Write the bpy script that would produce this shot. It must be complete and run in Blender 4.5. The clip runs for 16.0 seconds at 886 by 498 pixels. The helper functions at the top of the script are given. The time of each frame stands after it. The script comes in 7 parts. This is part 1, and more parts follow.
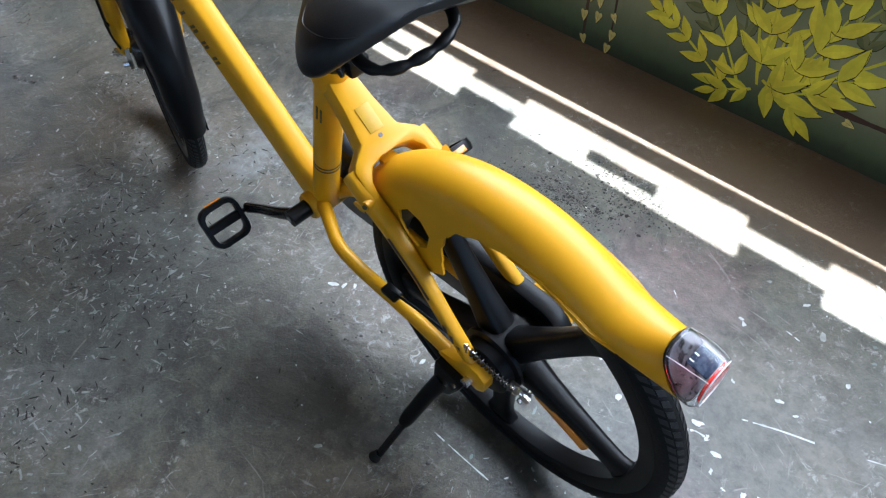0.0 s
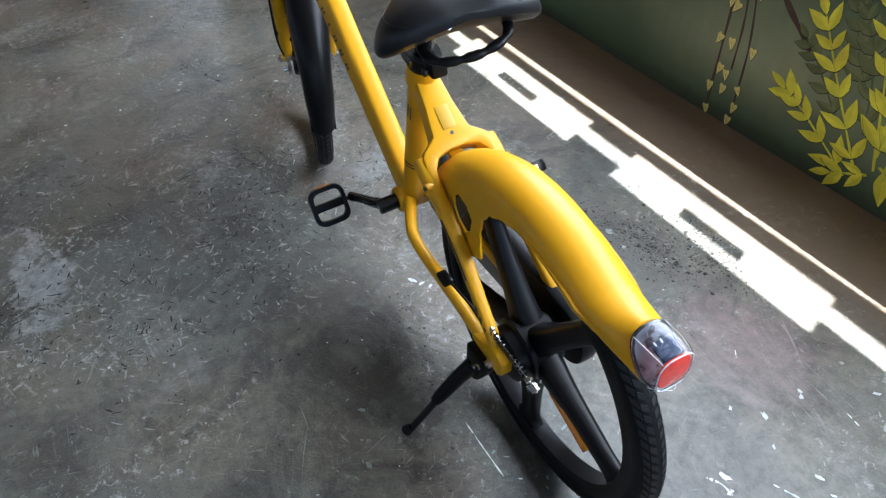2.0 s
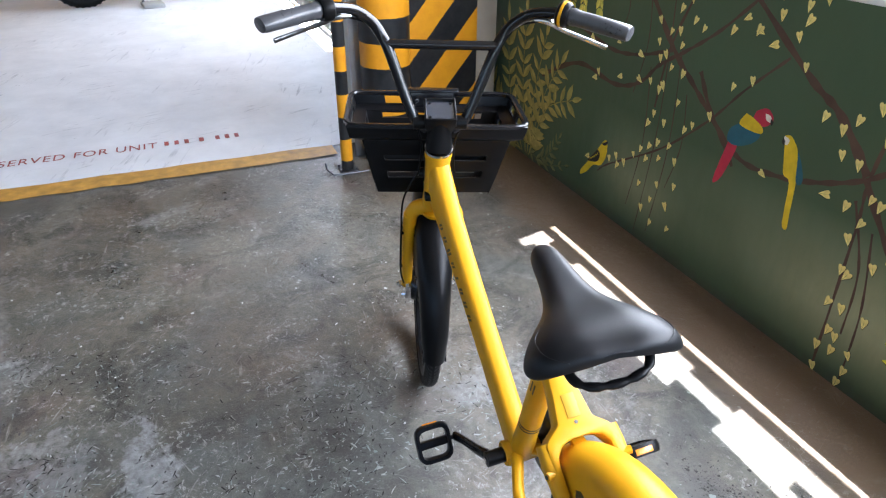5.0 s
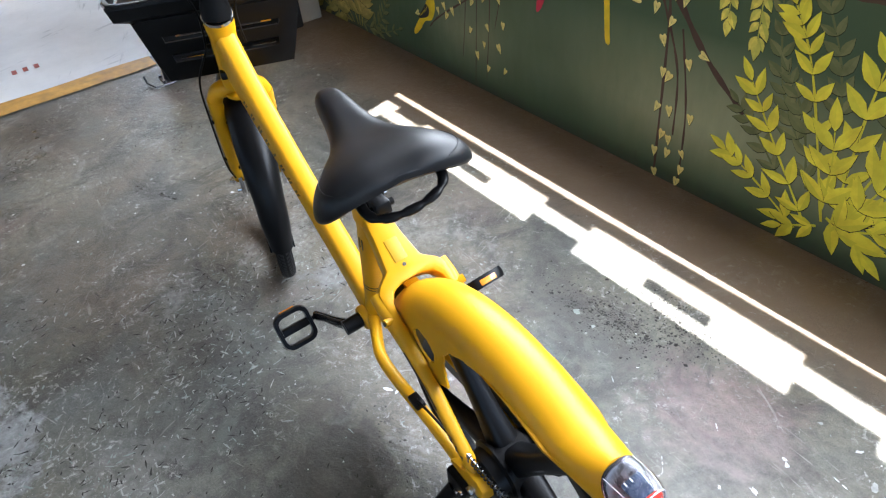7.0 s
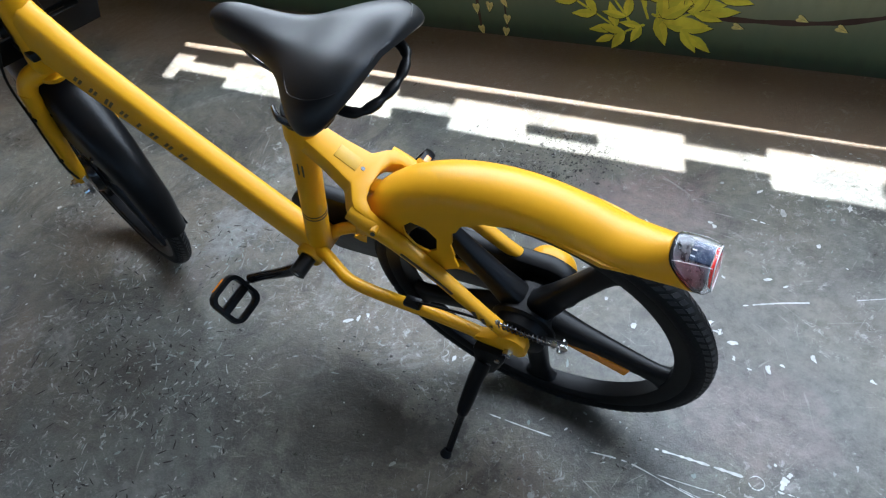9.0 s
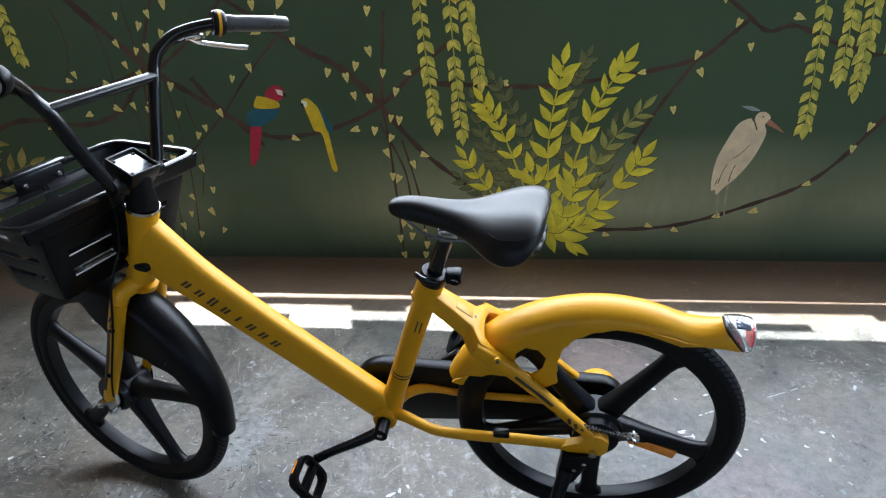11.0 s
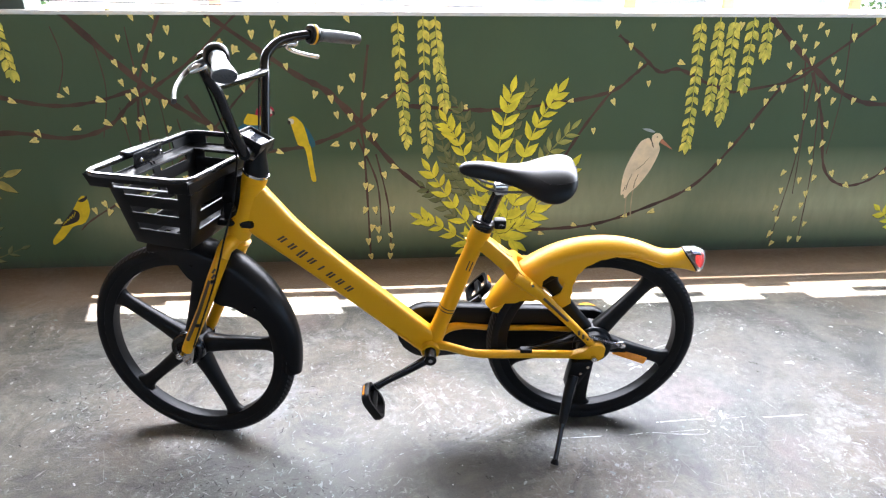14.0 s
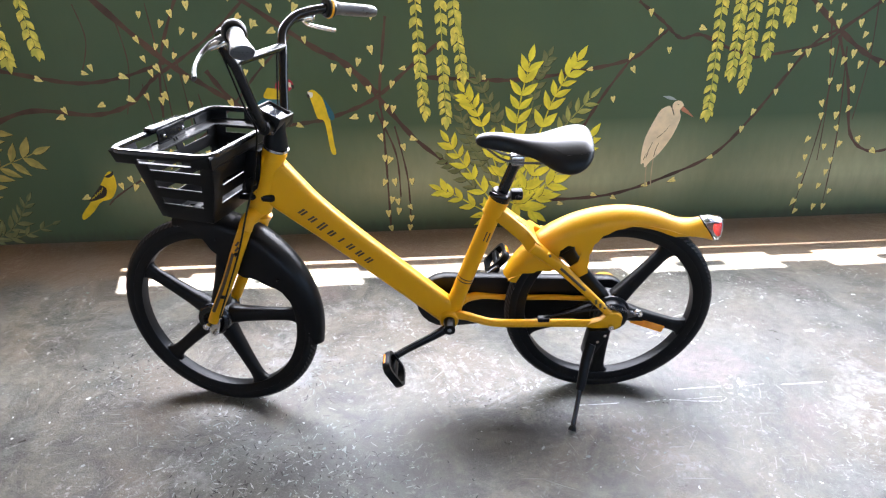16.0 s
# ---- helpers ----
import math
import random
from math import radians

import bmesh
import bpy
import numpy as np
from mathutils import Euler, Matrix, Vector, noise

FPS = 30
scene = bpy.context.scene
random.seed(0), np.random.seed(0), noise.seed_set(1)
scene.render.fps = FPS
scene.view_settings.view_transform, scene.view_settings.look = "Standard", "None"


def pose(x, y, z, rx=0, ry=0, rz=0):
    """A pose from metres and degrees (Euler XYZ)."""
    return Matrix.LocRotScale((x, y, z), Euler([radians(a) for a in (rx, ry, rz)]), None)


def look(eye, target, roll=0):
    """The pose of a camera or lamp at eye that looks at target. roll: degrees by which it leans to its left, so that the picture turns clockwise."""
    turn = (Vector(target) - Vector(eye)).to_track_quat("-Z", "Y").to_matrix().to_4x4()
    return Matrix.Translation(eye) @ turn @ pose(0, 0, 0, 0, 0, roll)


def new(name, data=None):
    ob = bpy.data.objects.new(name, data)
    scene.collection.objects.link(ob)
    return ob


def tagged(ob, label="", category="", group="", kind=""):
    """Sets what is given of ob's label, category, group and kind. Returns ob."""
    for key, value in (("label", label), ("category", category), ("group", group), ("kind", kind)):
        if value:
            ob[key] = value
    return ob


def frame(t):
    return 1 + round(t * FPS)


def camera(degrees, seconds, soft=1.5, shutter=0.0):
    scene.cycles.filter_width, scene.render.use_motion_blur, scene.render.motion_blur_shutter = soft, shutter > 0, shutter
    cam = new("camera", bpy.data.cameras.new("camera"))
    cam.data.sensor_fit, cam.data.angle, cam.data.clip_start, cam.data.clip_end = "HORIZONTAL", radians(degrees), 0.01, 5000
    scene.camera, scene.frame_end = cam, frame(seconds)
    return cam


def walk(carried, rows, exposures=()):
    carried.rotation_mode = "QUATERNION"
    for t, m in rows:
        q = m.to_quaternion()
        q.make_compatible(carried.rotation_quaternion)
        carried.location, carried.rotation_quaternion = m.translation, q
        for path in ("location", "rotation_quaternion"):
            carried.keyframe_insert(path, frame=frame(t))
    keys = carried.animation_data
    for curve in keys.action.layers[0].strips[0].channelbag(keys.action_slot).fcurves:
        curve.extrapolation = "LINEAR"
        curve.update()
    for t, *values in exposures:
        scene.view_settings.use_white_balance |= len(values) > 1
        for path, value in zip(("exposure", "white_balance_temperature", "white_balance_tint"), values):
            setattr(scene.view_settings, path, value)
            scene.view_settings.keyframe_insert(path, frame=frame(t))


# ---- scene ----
cam = camera(67.6, 16.0, 1.2)
PATH = [
    (0, (0.316, -0.41, 1.23), (-0.585, 0.519, -0.296), -0.4),
    (0.5, (0.442, -0.368, 1.238), (-0.665, 0.424, -0.228), -2.7),
    (1, (0.551, -0.354, 1.228), (-0.627, 0.36, -0.221), -6.3),
    (1.5, (0.576, -0.373, 1.227), (-0.653, 0.299, -0.2), -6.6),
    (2, (0.55, -0.411, 1.243), (-0.712, 0.283, -0.144), -1.9),
    (2.5, (0.515, -0.445, 1.275), (-0.803, 0.231, -0.07), 0.0),
    (3, (0.484, -0.465, 1.313), (-0.925, 0.165, 0.041), 0.4),
    (3.5, (0.462, -0.468, 1.347), (-1.012, 0.143, 0.141), 0.4),
    (4, (0.44, -0.472, 1.387), (-1.107, 0.131, 0.271), -0.6),
    (4.2, (0.437, -0.474, 1.407), (-1.142, 0.118, 0.332), -0.7),
    (6.3, (0.448, -0.393, 1.46), (-1.14, 0.419, 0.555), -3.2),
    (6.5, (0.475, -0.355, 1.432), (-1.009, 0.496, 0.396), -5.4),
    (7, (0.502, -0.332, 1.343), (-0.808, 0.479, 0.067), -7.1),
    (7.5, (0.523, -0.306, 1.278), (-0.636, 0.482, -0.149), -9.9),
    (8, (0.532, -0.292, 1.231), (-0.46, 0.485, -0.323), -17.7),
    (8.5, (0.434, -0.398, 1.227), (-0.394, 0.531, -0.339), -18.1),
    (9, (0.313, -0.526, 1.307), (-0.503, 0.504, -0.201), -15.8),
    (9.5, (0.272, -0.505, 1.389), (-0.812, 0.465, 0.016), -16.7),
    (9.8, (0.234, -0.584, 1.427), (-0.86, 0.443, 0.105), -20.7),
    (10, (0.175, -0.664, 1.436), (-0.774, 0.508, 0.122), -20.0),
    (10.2, (0.116, -0.742, 1.434), (-0.601, 0.658, 0.198), -14.6),
    (12.3, (-0.426, -1.502, 1.439), (-0.465, 0.292, 0.555), -1.5),
    (12.5, (-0.439, -1.538, 1.439), (-0.389, 0.242, 0.528), -1.1),
    (13, (-0.527, -1.601, 1.424), (-0.393, 0.216, 0.599), -0.7),
    (13.5, (-0.588, -1.611, 1.426), (-0.41, 0.194, 0.584), 0.8),
    (14, (-0.617, -1.607, 1.428), (-0.451, 0.194, 0.573), 0.8),
    (14.5, (-0.628, -1.609, 1.438), (-0.459, 0.202, 0.606), 1.1),
    (15, (-0.635, -1.607, 1.439), (-0.473, 0.208, 0.615), 1.1),
    (15.5, (-0.632, -1.615, 1.412), (-0.46, 0.196, 0.58), 1.0),
    (16, (-0.606, -1.631, 1.44), (-0.51, 0.135, 0.507), -0.7),
]
walk(cam, [(t, look(eye, target, roll)) for t, eye, target, roll in PATH], [(0, 2.68, 5650, 7.5), (1.5, 2.76, 5750, 7.5), (3.5, 2.78, 5550, 10), (4.2, 3.1, 5650, 12), (6.5, 3.38, 6000, 14), (7, 3.24, 5900, 10), (7.5, 2.58, 5750, 7.5), (8, 2.52, 5750, 7), (10.2, 2.5, 5500, 6.5), (12.3, 3.42, 6200, 15), (13, 3.64, 6200, 15.5), (16, 3.76, 6200, 16.5)])

# ---- world, sun, large lights ----
SUN_DIR = Vector((0.064, -0.2445, -1.0)).normalized()

world = bpy.data.worlds.new("daylight")
scene.world = world
world.use_nodes = True
wn = world.node_tree.nodes
sky = wn.new("ShaderNodeTexSky")
sky.sky_type = "NISHITA"
sky.sun_disc = False
sky.sun_elevation = math.asin(-SUN_DIR.z)
sky.sun_rotation = math.atan2(-SUN_DIR.x, -SUN_DIR.y)
wn["Background"].inputs["Strength"].default_value = 0.08
world.node_tree.links.new(sky.outputs["Color"], wn["Background"].inputs["Color"])

sun_data = bpy.data.lights.new("sun", "SUN")
sun_data.energy, sun_data.angle, sun_data.color = 5.0, radians(0.35), (1.0, 0.96, 0.88)
sun = new("sun", sun_data)
sun.matrix_world = look((0, 0, 8), Vector((0, 0, 8)) + SUN_DIR)


def opening_light(name, at, target, sx, sy, watts, color):
    data = bpy.data.lights.new(name, "AREA")
    data.shape, data.size, data.size_y, data.energy, data.color = "RECTANGLE", sx, sy, watts, color
    ob = new(name, data)
    ob.matrix_world = look(at, target)
    return ob


# daylight through the long opening over the mural wall
opening_light("opening_light", (0.2, 1.62, 1.95), (0.2, 0.0, 1.4), 5.0, 1.4, 41, (0.97, 0.99, 1.0))
opening_light("opening_light", (-7.7, 1.62, 1.95), (-7.7, 0.0, 1.5), 4.0, 1.4, 22, (0.97, 0.99, 1.0))

# ---- materials ----
def nodes_of(name):
    m = bpy.data.materials.new(name)
    m.use_nodes = True
    return m, m.node_tree, m.node_tree.nodes["Principled BSDF"]


def add_node(tree, kind, **values):
    n = tree.nodes.new(kind)
    for key, value in values.items():
        n.inputs[key].default_value = value
    return n


def noise_tex(tree, coord, scale, detail=4.0, rough=0.55, stretch=None, distort=0.0):
    src = coord
    if stretch:
        mp = tree.nodes.new("ShaderNodeMapping")
        mp.inputs["Scale"].default_value = stretch
        tree.links.new(coord, mp.inputs["Vector"])
        src = mp.outputs["Vector"]
    n = add_node(tree, "ShaderNodeTexNoise", Scale=scale, Detail=detail, Roughness=rough, Distortion=distort)
    tree.links.new(src, n.inputs["Vector"])
    return n.outputs["Fac"]


def ramp(tree, fac, lo, hi, a=0.0, b=1.0):
    n = add_node(tree, "ShaderNodeMapRange")
    for key, value in (("From Min", lo), ("From Max", hi), ("To Min", a), ("To Max", b)):
        n.inputs[key].default_value = value
    tree.links.new(fac, n.inputs["Value"])
    return n.outputs["Result"]


def math_node(tree, op, a, b):
    n = tree.nodes.new("ShaderNodeMath")
    n.operation = op
    for socket, value in zip(n.inputs, (a, b)):
        if isinstance(value, (int, float)):
            socket.default_value = value
        else:
            tree.links.new(value, socket)
    return n.outputs[0]


def mix_color(tree, fac, a, b):
    n = tree.nodes.new("ShaderNodeMix")
    n.data_type = "RGBA"
    if isinstance(fac, (int, float)):
        n.inputs[0].default_value = fac
    else:
        tree.links.new(fac, n.inputs[0])
    for socket, value in ((n.inputs[6], a), (n.inputs[7], b)):
        if isinstance(value, tuple):
            socket.default_value = (*value, 1.0)
        else:
            tree.links.new(value, socket)
    return n.outputs[2]


def bump(tree, bsdf, height, strength, distance=0.002):
    n = add_node(tree, "ShaderNodeBump", Strength=strength, Distance=distance)
    tree.links.new(height, n.inputs["Height"])
    tree.links.new(n.outputs["Normal"], bsdf.inputs["Normal"])


def plain(name, color, rough=0.5, metal=0.0, vary=0.12, scale=9.0, grain=120.0, relief=0.08, coat=0.0, rough_vary=0.08, wear=None, spec=0.5):
    """Paint, plastic, rubber or metal with blotches, grain and a fine relief; wear: a colour that shows in flecks."""
    m, tree, bsdf = nodes_of(name)
    coord = tree.nodes.new("ShaderNodeTexCoord").outputs["Object"]
    big = noise_tex(tree, coord, scale, 5.0)
    fine = noise_tex(tree, coord, grain, 3.0)
    dark = tuple(c * (1 - vary) for c in color)
    light = tuple(min(1.0, c * (1 + vary)) for c in color)
    col = mix_color(tree, ramp(tree, big, 0.3, 0.7), dark, light)
    if wear:
        col = mix_color(tree, ramp(tree, noise_tex(tree, coord, grain * 0.45, 6.0, 0.7), 0.66, 0.72, 0.0, 0.7), col, wear)
    tree.links.new(col, bsdf.inputs["Base Color"])
    tree.links.new(ramp(tree, math_node(tree, "ADD", big, fine), 0.6, 1.4, max(0.02, rough - rough_vary), min(1.0, rough + rough_vary)), bsdf.inputs["Roughness"])
    bsdf.inputs["Metallic"].default_value = metal
    bsdf.inputs["Coat Weight"].default_value = coat
    bsdf.inputs["Coat Roughness"].default_value = 0.12
    bsdf.inputs["Specular IOR Level"].default_value = spec
    bump(tree, bsdf, fine, relief)
    return m


def concrete_floor():
    m, tree, bsdf = nodes_of("worn_concrete")
    coord = tree.nodes.new("ShaderNodeTexCoord").outputs["Object"]
    sep = tree.nodes.new("ShaderNodeSeparateXYZ")
    tree.links.new(coord, sep.inputs[0])
    big = noise_tex(tree, coord, 1.1, 6.0, 0.62, distort=0.5)
    mid = noise_tex(tree, coord, 4.2, 9.0, 0.7, distort=0.7)
    fine = noise_tex(tree, coord, 34.0, 9.0, 0.72)
    grit = noise_tex(tree, coord, 190.0, 4.0, 0.7)
    col = mix_color(tree, ramp(tree, big, 0.32, 0.66), (0.093, 0.088, 0.068), (0.222, 0.21, 0.168))
    # rusty and bluish drifts
    drift = noise_tex(tree, coord, 1.7, 4.0, 0.55, distort=0.8)
    col = mix_color(tree, ramp(tree, drift, 0.5, 0.66, 0.0, 0.6), col, (0.18, 0.148, 0.118))
    col = mix_color(tree, ramp(tree, drift, 0.5, 0.36, 0.0, 0.6), col, (0.125, 0.14, 0.138))
    # dark oily blotches
    col = mix_color(tree, ramp(tree, mid, 0.4, 0.54, 0.8, 0.0), col, (0.04, 0.04, 0.036))
    col = mix_color(tree, ramp(tree, fine, 0.4, 0.56, 0.45, 0.0), col, (0.05, 0.05, 0.046))
    col = mix_color(tree, ramp(tree, grit, 0.5, 0.62, 0.0, 0.14), col, (0.25, 0.24, 0.205))
    col = mix_color(tree, ramp(tree, grit, 0.46, 0.36, 0.0, 0.22), col, (0.04, 0.039, 0.035))
    speck = noise_tex(tree, coord, 55.0, 8.0, 0.8)
    col = mix_color(tree, ramp(tree, speck, 0.36, 0.43, 0.5, 0.0), col, (0.04, 0.039, 0.035))
    # brown dust, gathered along the foot of the wall, and faint rose stains
    dust = ramp(tree, noise_tex(tree, coord, 1.7, 5.0, 0.6), 0.5, 0.75, 0.0, 0.45)
    foot = ramp(tree, math_node(tree, "ADD", sep.outputs["Y"], math_node(tree, "MULTIPLY", mid, 0.3)), 1.0, 1.2, 0.0, 0.85)
    col = mix_color(tree, math_node(tree, "MAXIMUM", dust, foot), col, (0.15, 0.1, 0.062))
    col = mix_color(tree, ramp(tree, noise_tex(tree, coord, 2.3, 5.0, 0.6), 0.58, 0.8, 0.0, 0.5), col, (0.22, 0.15, 0.155))
    # pale worn patches with ragged rims
    worn = ramp(tree, noise_tex(tree, coord, 1.9, 9.0, 0.72, distort=0.9), 0.575, 0.62, 0.0, 0.5)
    col = mix_color(tree, math_node(tree, "MULTIPLY", worn, ramp(tree, fine, 0.35, 0.6)), col, (0.33, 0.33, 0.31))
    patch = ramp(tree, noise_tex(tree, coord, 3.1, 6.0, 0.65), 0.42, 0.58)
    scuff = ramp(tree, noise_tex(tree, coord, 26.0, 9.0, 0.85, distort=0.5), 0.56, 0.63, 0.0, 0.7)
    col = mix_color(tree, math_node(tree, "MULTIPLY", scuff, patch), col, (0.34, 0.34, 0.32))
    ragged = ramp(tree, noise_tex(tree, coord, 44.0, 9.0, 0.8, distort=0.8), 0.55, 0.6, 0.0, 0.8)
    flock = ramp(tree, noise_tex(tree, coord, 3.7, 7.0, 0.7, distort=0.6), 0.5, 0.57)
    col = mix_color(tree, math_node(tree, "MULTIPLY", ragged, flock), col, (0.42, 0.42, 0.395))
    # scratches in several directions, in patches
    for turn, sx, sy, seed in ((0.5, 9.0, 110.0, 2.1), (-0.9, 12.0, 150.0, 2.9), (1.9, 14.0, 160.0, 3.3), (0.05, 7.0, 90.0, 1.7), (1.2, 10.0, 140.0, 2.5), (-0.4, 11.0, 150.0, 3.7)):
        mp = tree.nodes.new("ShaderNodeMapping")
        mp.inputs["Rotation"].default_value = (0, 0, turn)
        tree.links.new(coord, mp.inputs["Vector"])
        line = noise_tex(tree, mp.outputs["Vector"], 1.0, 3.0, 0.5, (sx, sy, 1.0), 0.9)
        gate = ramp(tree, noise_tex(tree, coord, seed, 4.0, 0.6), 0.46, 0.56)
        col = mix_color(tree, math_node(tree, "MULTIPLY", ramp(tree, line, 0.67, 0.73, 0.0, 0.55), gate), col, (0.38, 0.38, 0.35))
    fleck = tree.nodes.new("ShaderNodeTexVoronoi")
    fleck.inputs["Scale"].default_value = 13.0
    tree.links.new(coord, fleck.inputs["Vector"])
    dots = ramp(tree, math_node(tree, "ADD", fleck.outputs["Distance"], math_node(tree, "MULTIPLY", fine, 0.3)), 0.17, 0.2, 1.0, 0.0)
    col = mix_color(tree, math_node(tree, "MULTIPLY", dots, 0.5), col, (0.5, 0.51, 0.5))
    col = mix_color(tree, math_node(tree, "MULTIPLY", foot, 0.8), col, (0.14, 0.098, 0.064))
    # pale spill, dark and rose stains, gritty dark mottling, a broad paler and a broad darker area, each with its own
    # ragged outline
    wobble = noise_tex(tree, coord, 9.0, 8.0, 0.7)
    # the stain at (-0.42, -0.12) is dirt with the bicycle's shadow painted in
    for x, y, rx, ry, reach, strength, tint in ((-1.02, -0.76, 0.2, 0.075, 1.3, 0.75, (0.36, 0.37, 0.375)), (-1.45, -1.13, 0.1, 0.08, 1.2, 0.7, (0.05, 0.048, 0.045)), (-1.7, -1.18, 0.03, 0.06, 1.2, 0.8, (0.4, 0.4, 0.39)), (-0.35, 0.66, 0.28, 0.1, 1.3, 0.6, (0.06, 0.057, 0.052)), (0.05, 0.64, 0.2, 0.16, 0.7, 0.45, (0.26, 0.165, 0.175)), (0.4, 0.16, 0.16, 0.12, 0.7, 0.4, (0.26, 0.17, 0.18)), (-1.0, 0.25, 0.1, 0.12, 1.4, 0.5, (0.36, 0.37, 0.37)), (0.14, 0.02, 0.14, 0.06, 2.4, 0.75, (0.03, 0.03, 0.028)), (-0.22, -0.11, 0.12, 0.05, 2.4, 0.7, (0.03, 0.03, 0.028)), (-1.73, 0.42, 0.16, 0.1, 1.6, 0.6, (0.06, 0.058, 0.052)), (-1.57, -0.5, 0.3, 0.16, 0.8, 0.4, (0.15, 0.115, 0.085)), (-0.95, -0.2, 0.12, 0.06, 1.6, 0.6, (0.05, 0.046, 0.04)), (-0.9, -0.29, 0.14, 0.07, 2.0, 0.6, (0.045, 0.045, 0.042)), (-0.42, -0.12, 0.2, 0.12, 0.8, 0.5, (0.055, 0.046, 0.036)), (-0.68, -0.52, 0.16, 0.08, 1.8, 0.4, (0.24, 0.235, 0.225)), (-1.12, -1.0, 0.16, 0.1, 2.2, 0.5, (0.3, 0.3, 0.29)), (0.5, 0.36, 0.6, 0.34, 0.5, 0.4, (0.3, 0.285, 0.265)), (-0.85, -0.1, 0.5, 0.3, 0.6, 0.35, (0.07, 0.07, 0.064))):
        gap = tree.nodes.new("ShaderNodeVectorMath")
        gap.operation = "SUBTRACT"
        gap.inputs[1].default_value = (x, y, 0)
        tree.links.new(coord, gap.inputs[0])
        squash = tree.nodes.new("ShaderNodeVectorMath")
        squash.operation = "MULTIPLY"
        squash.inputs[1].default_value = (1 / rx, 1 / ry, 0)
        tree.links.new(gap.outputs[0], squash.inputs[0])
        size = tree.nodes.new("ShaderNodeVectorMath")
        size.operation = "LENGTH"
        tree.links.new(squash.outputs[0], size.inputs[0])
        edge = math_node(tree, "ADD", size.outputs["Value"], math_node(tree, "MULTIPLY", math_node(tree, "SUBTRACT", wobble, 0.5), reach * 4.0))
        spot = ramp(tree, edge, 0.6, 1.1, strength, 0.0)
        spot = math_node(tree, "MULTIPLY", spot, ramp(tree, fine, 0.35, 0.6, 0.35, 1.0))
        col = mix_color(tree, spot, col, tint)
    tree.links.new(col, bsdf.inputs["Base Color"])
    gloss = math_node(tree, "ADD", math_node(tree, "MULTIPLY", mid, 0.6), math_node(tree, "MULTIPLY", fine, 0.7))
    tree.links.new(ramp(tree, gloss, 0.45, 0.85, 0.24, 0.5), bsdf.inputs["Roughness"])
    height = math_node(tree, "ADD", math_node(tree, "ADD", math_node(tree, "MULTIPLY", fine, 1.0), math_node(tree, "MULTIPLY", mid, 1.5)), math_node(tree, "MULTIPLY", grit, 0.4))
    bump(tree, bsdf, height, 0.6, 0.005)
    bsdf.inputs["Specular IOR Level"].default_value = 0.46
    return m


def painted_floor():
    m, tree, bsdf = nodes_of("worn_white_floor_paint")
    coord = tree.nodes.new("ShaderNodeTexCoord").outputs["Object"]
    mid = noise_tex(tree, coord, 3.0, 7.0, 0.65)
    fine = noise_tex(tree, coord, 40.0, 6.0, 0.7)
    col = mix_color(tree, ramp(tree, mid, 0.3, 0.7), (0.68, 0.69, 0.7), (0.82, 0.83, 0.84))
    for turn, sx, sy in ((0.3, 3.0, 30.0), (1.2, 4.0, 40.0)):
        mp = tree.nodes.new("ShaderNodeMapping")
        mp.inputs["Rotation"].default_value = (0, 0, turn)
        tree.links.new(coord, mp.inputs["Vector"])
        smear = noise_tex(tree, mp.outputs["Vector"], 1.0, 5.0, 0.65, (sx, sy, 1.0), 0.8)
        gate = ramp(tree, noise_tex(tree, coord, 1.1 + turn, 3.0), 0.5, 0.62)
        col = mix_color(tree, math_node(tree, "MULTIPLY", ramp(tree, smear, 0.58, 0.7, 0.0, 0.6), gate), col, (0.22, 0.23, 0.25))
    col = mix_color(tree, ramp(tree, noise_tex(tree, coord, 12.0, 8.0, 0.75), 0.66, 0.72, 0.0, 0.7), col, (0.2, 0.2, 0.2))
    tree.links.new(col, bsdf.inputs["Base Color"])
    tree.links.new(ramp(tree, fine, 0.3, 0.7, 0.4, 0.6), bsdf.inputs["Roughness"])
    bump(tree, bsdf, fine, 0.15)
    return m


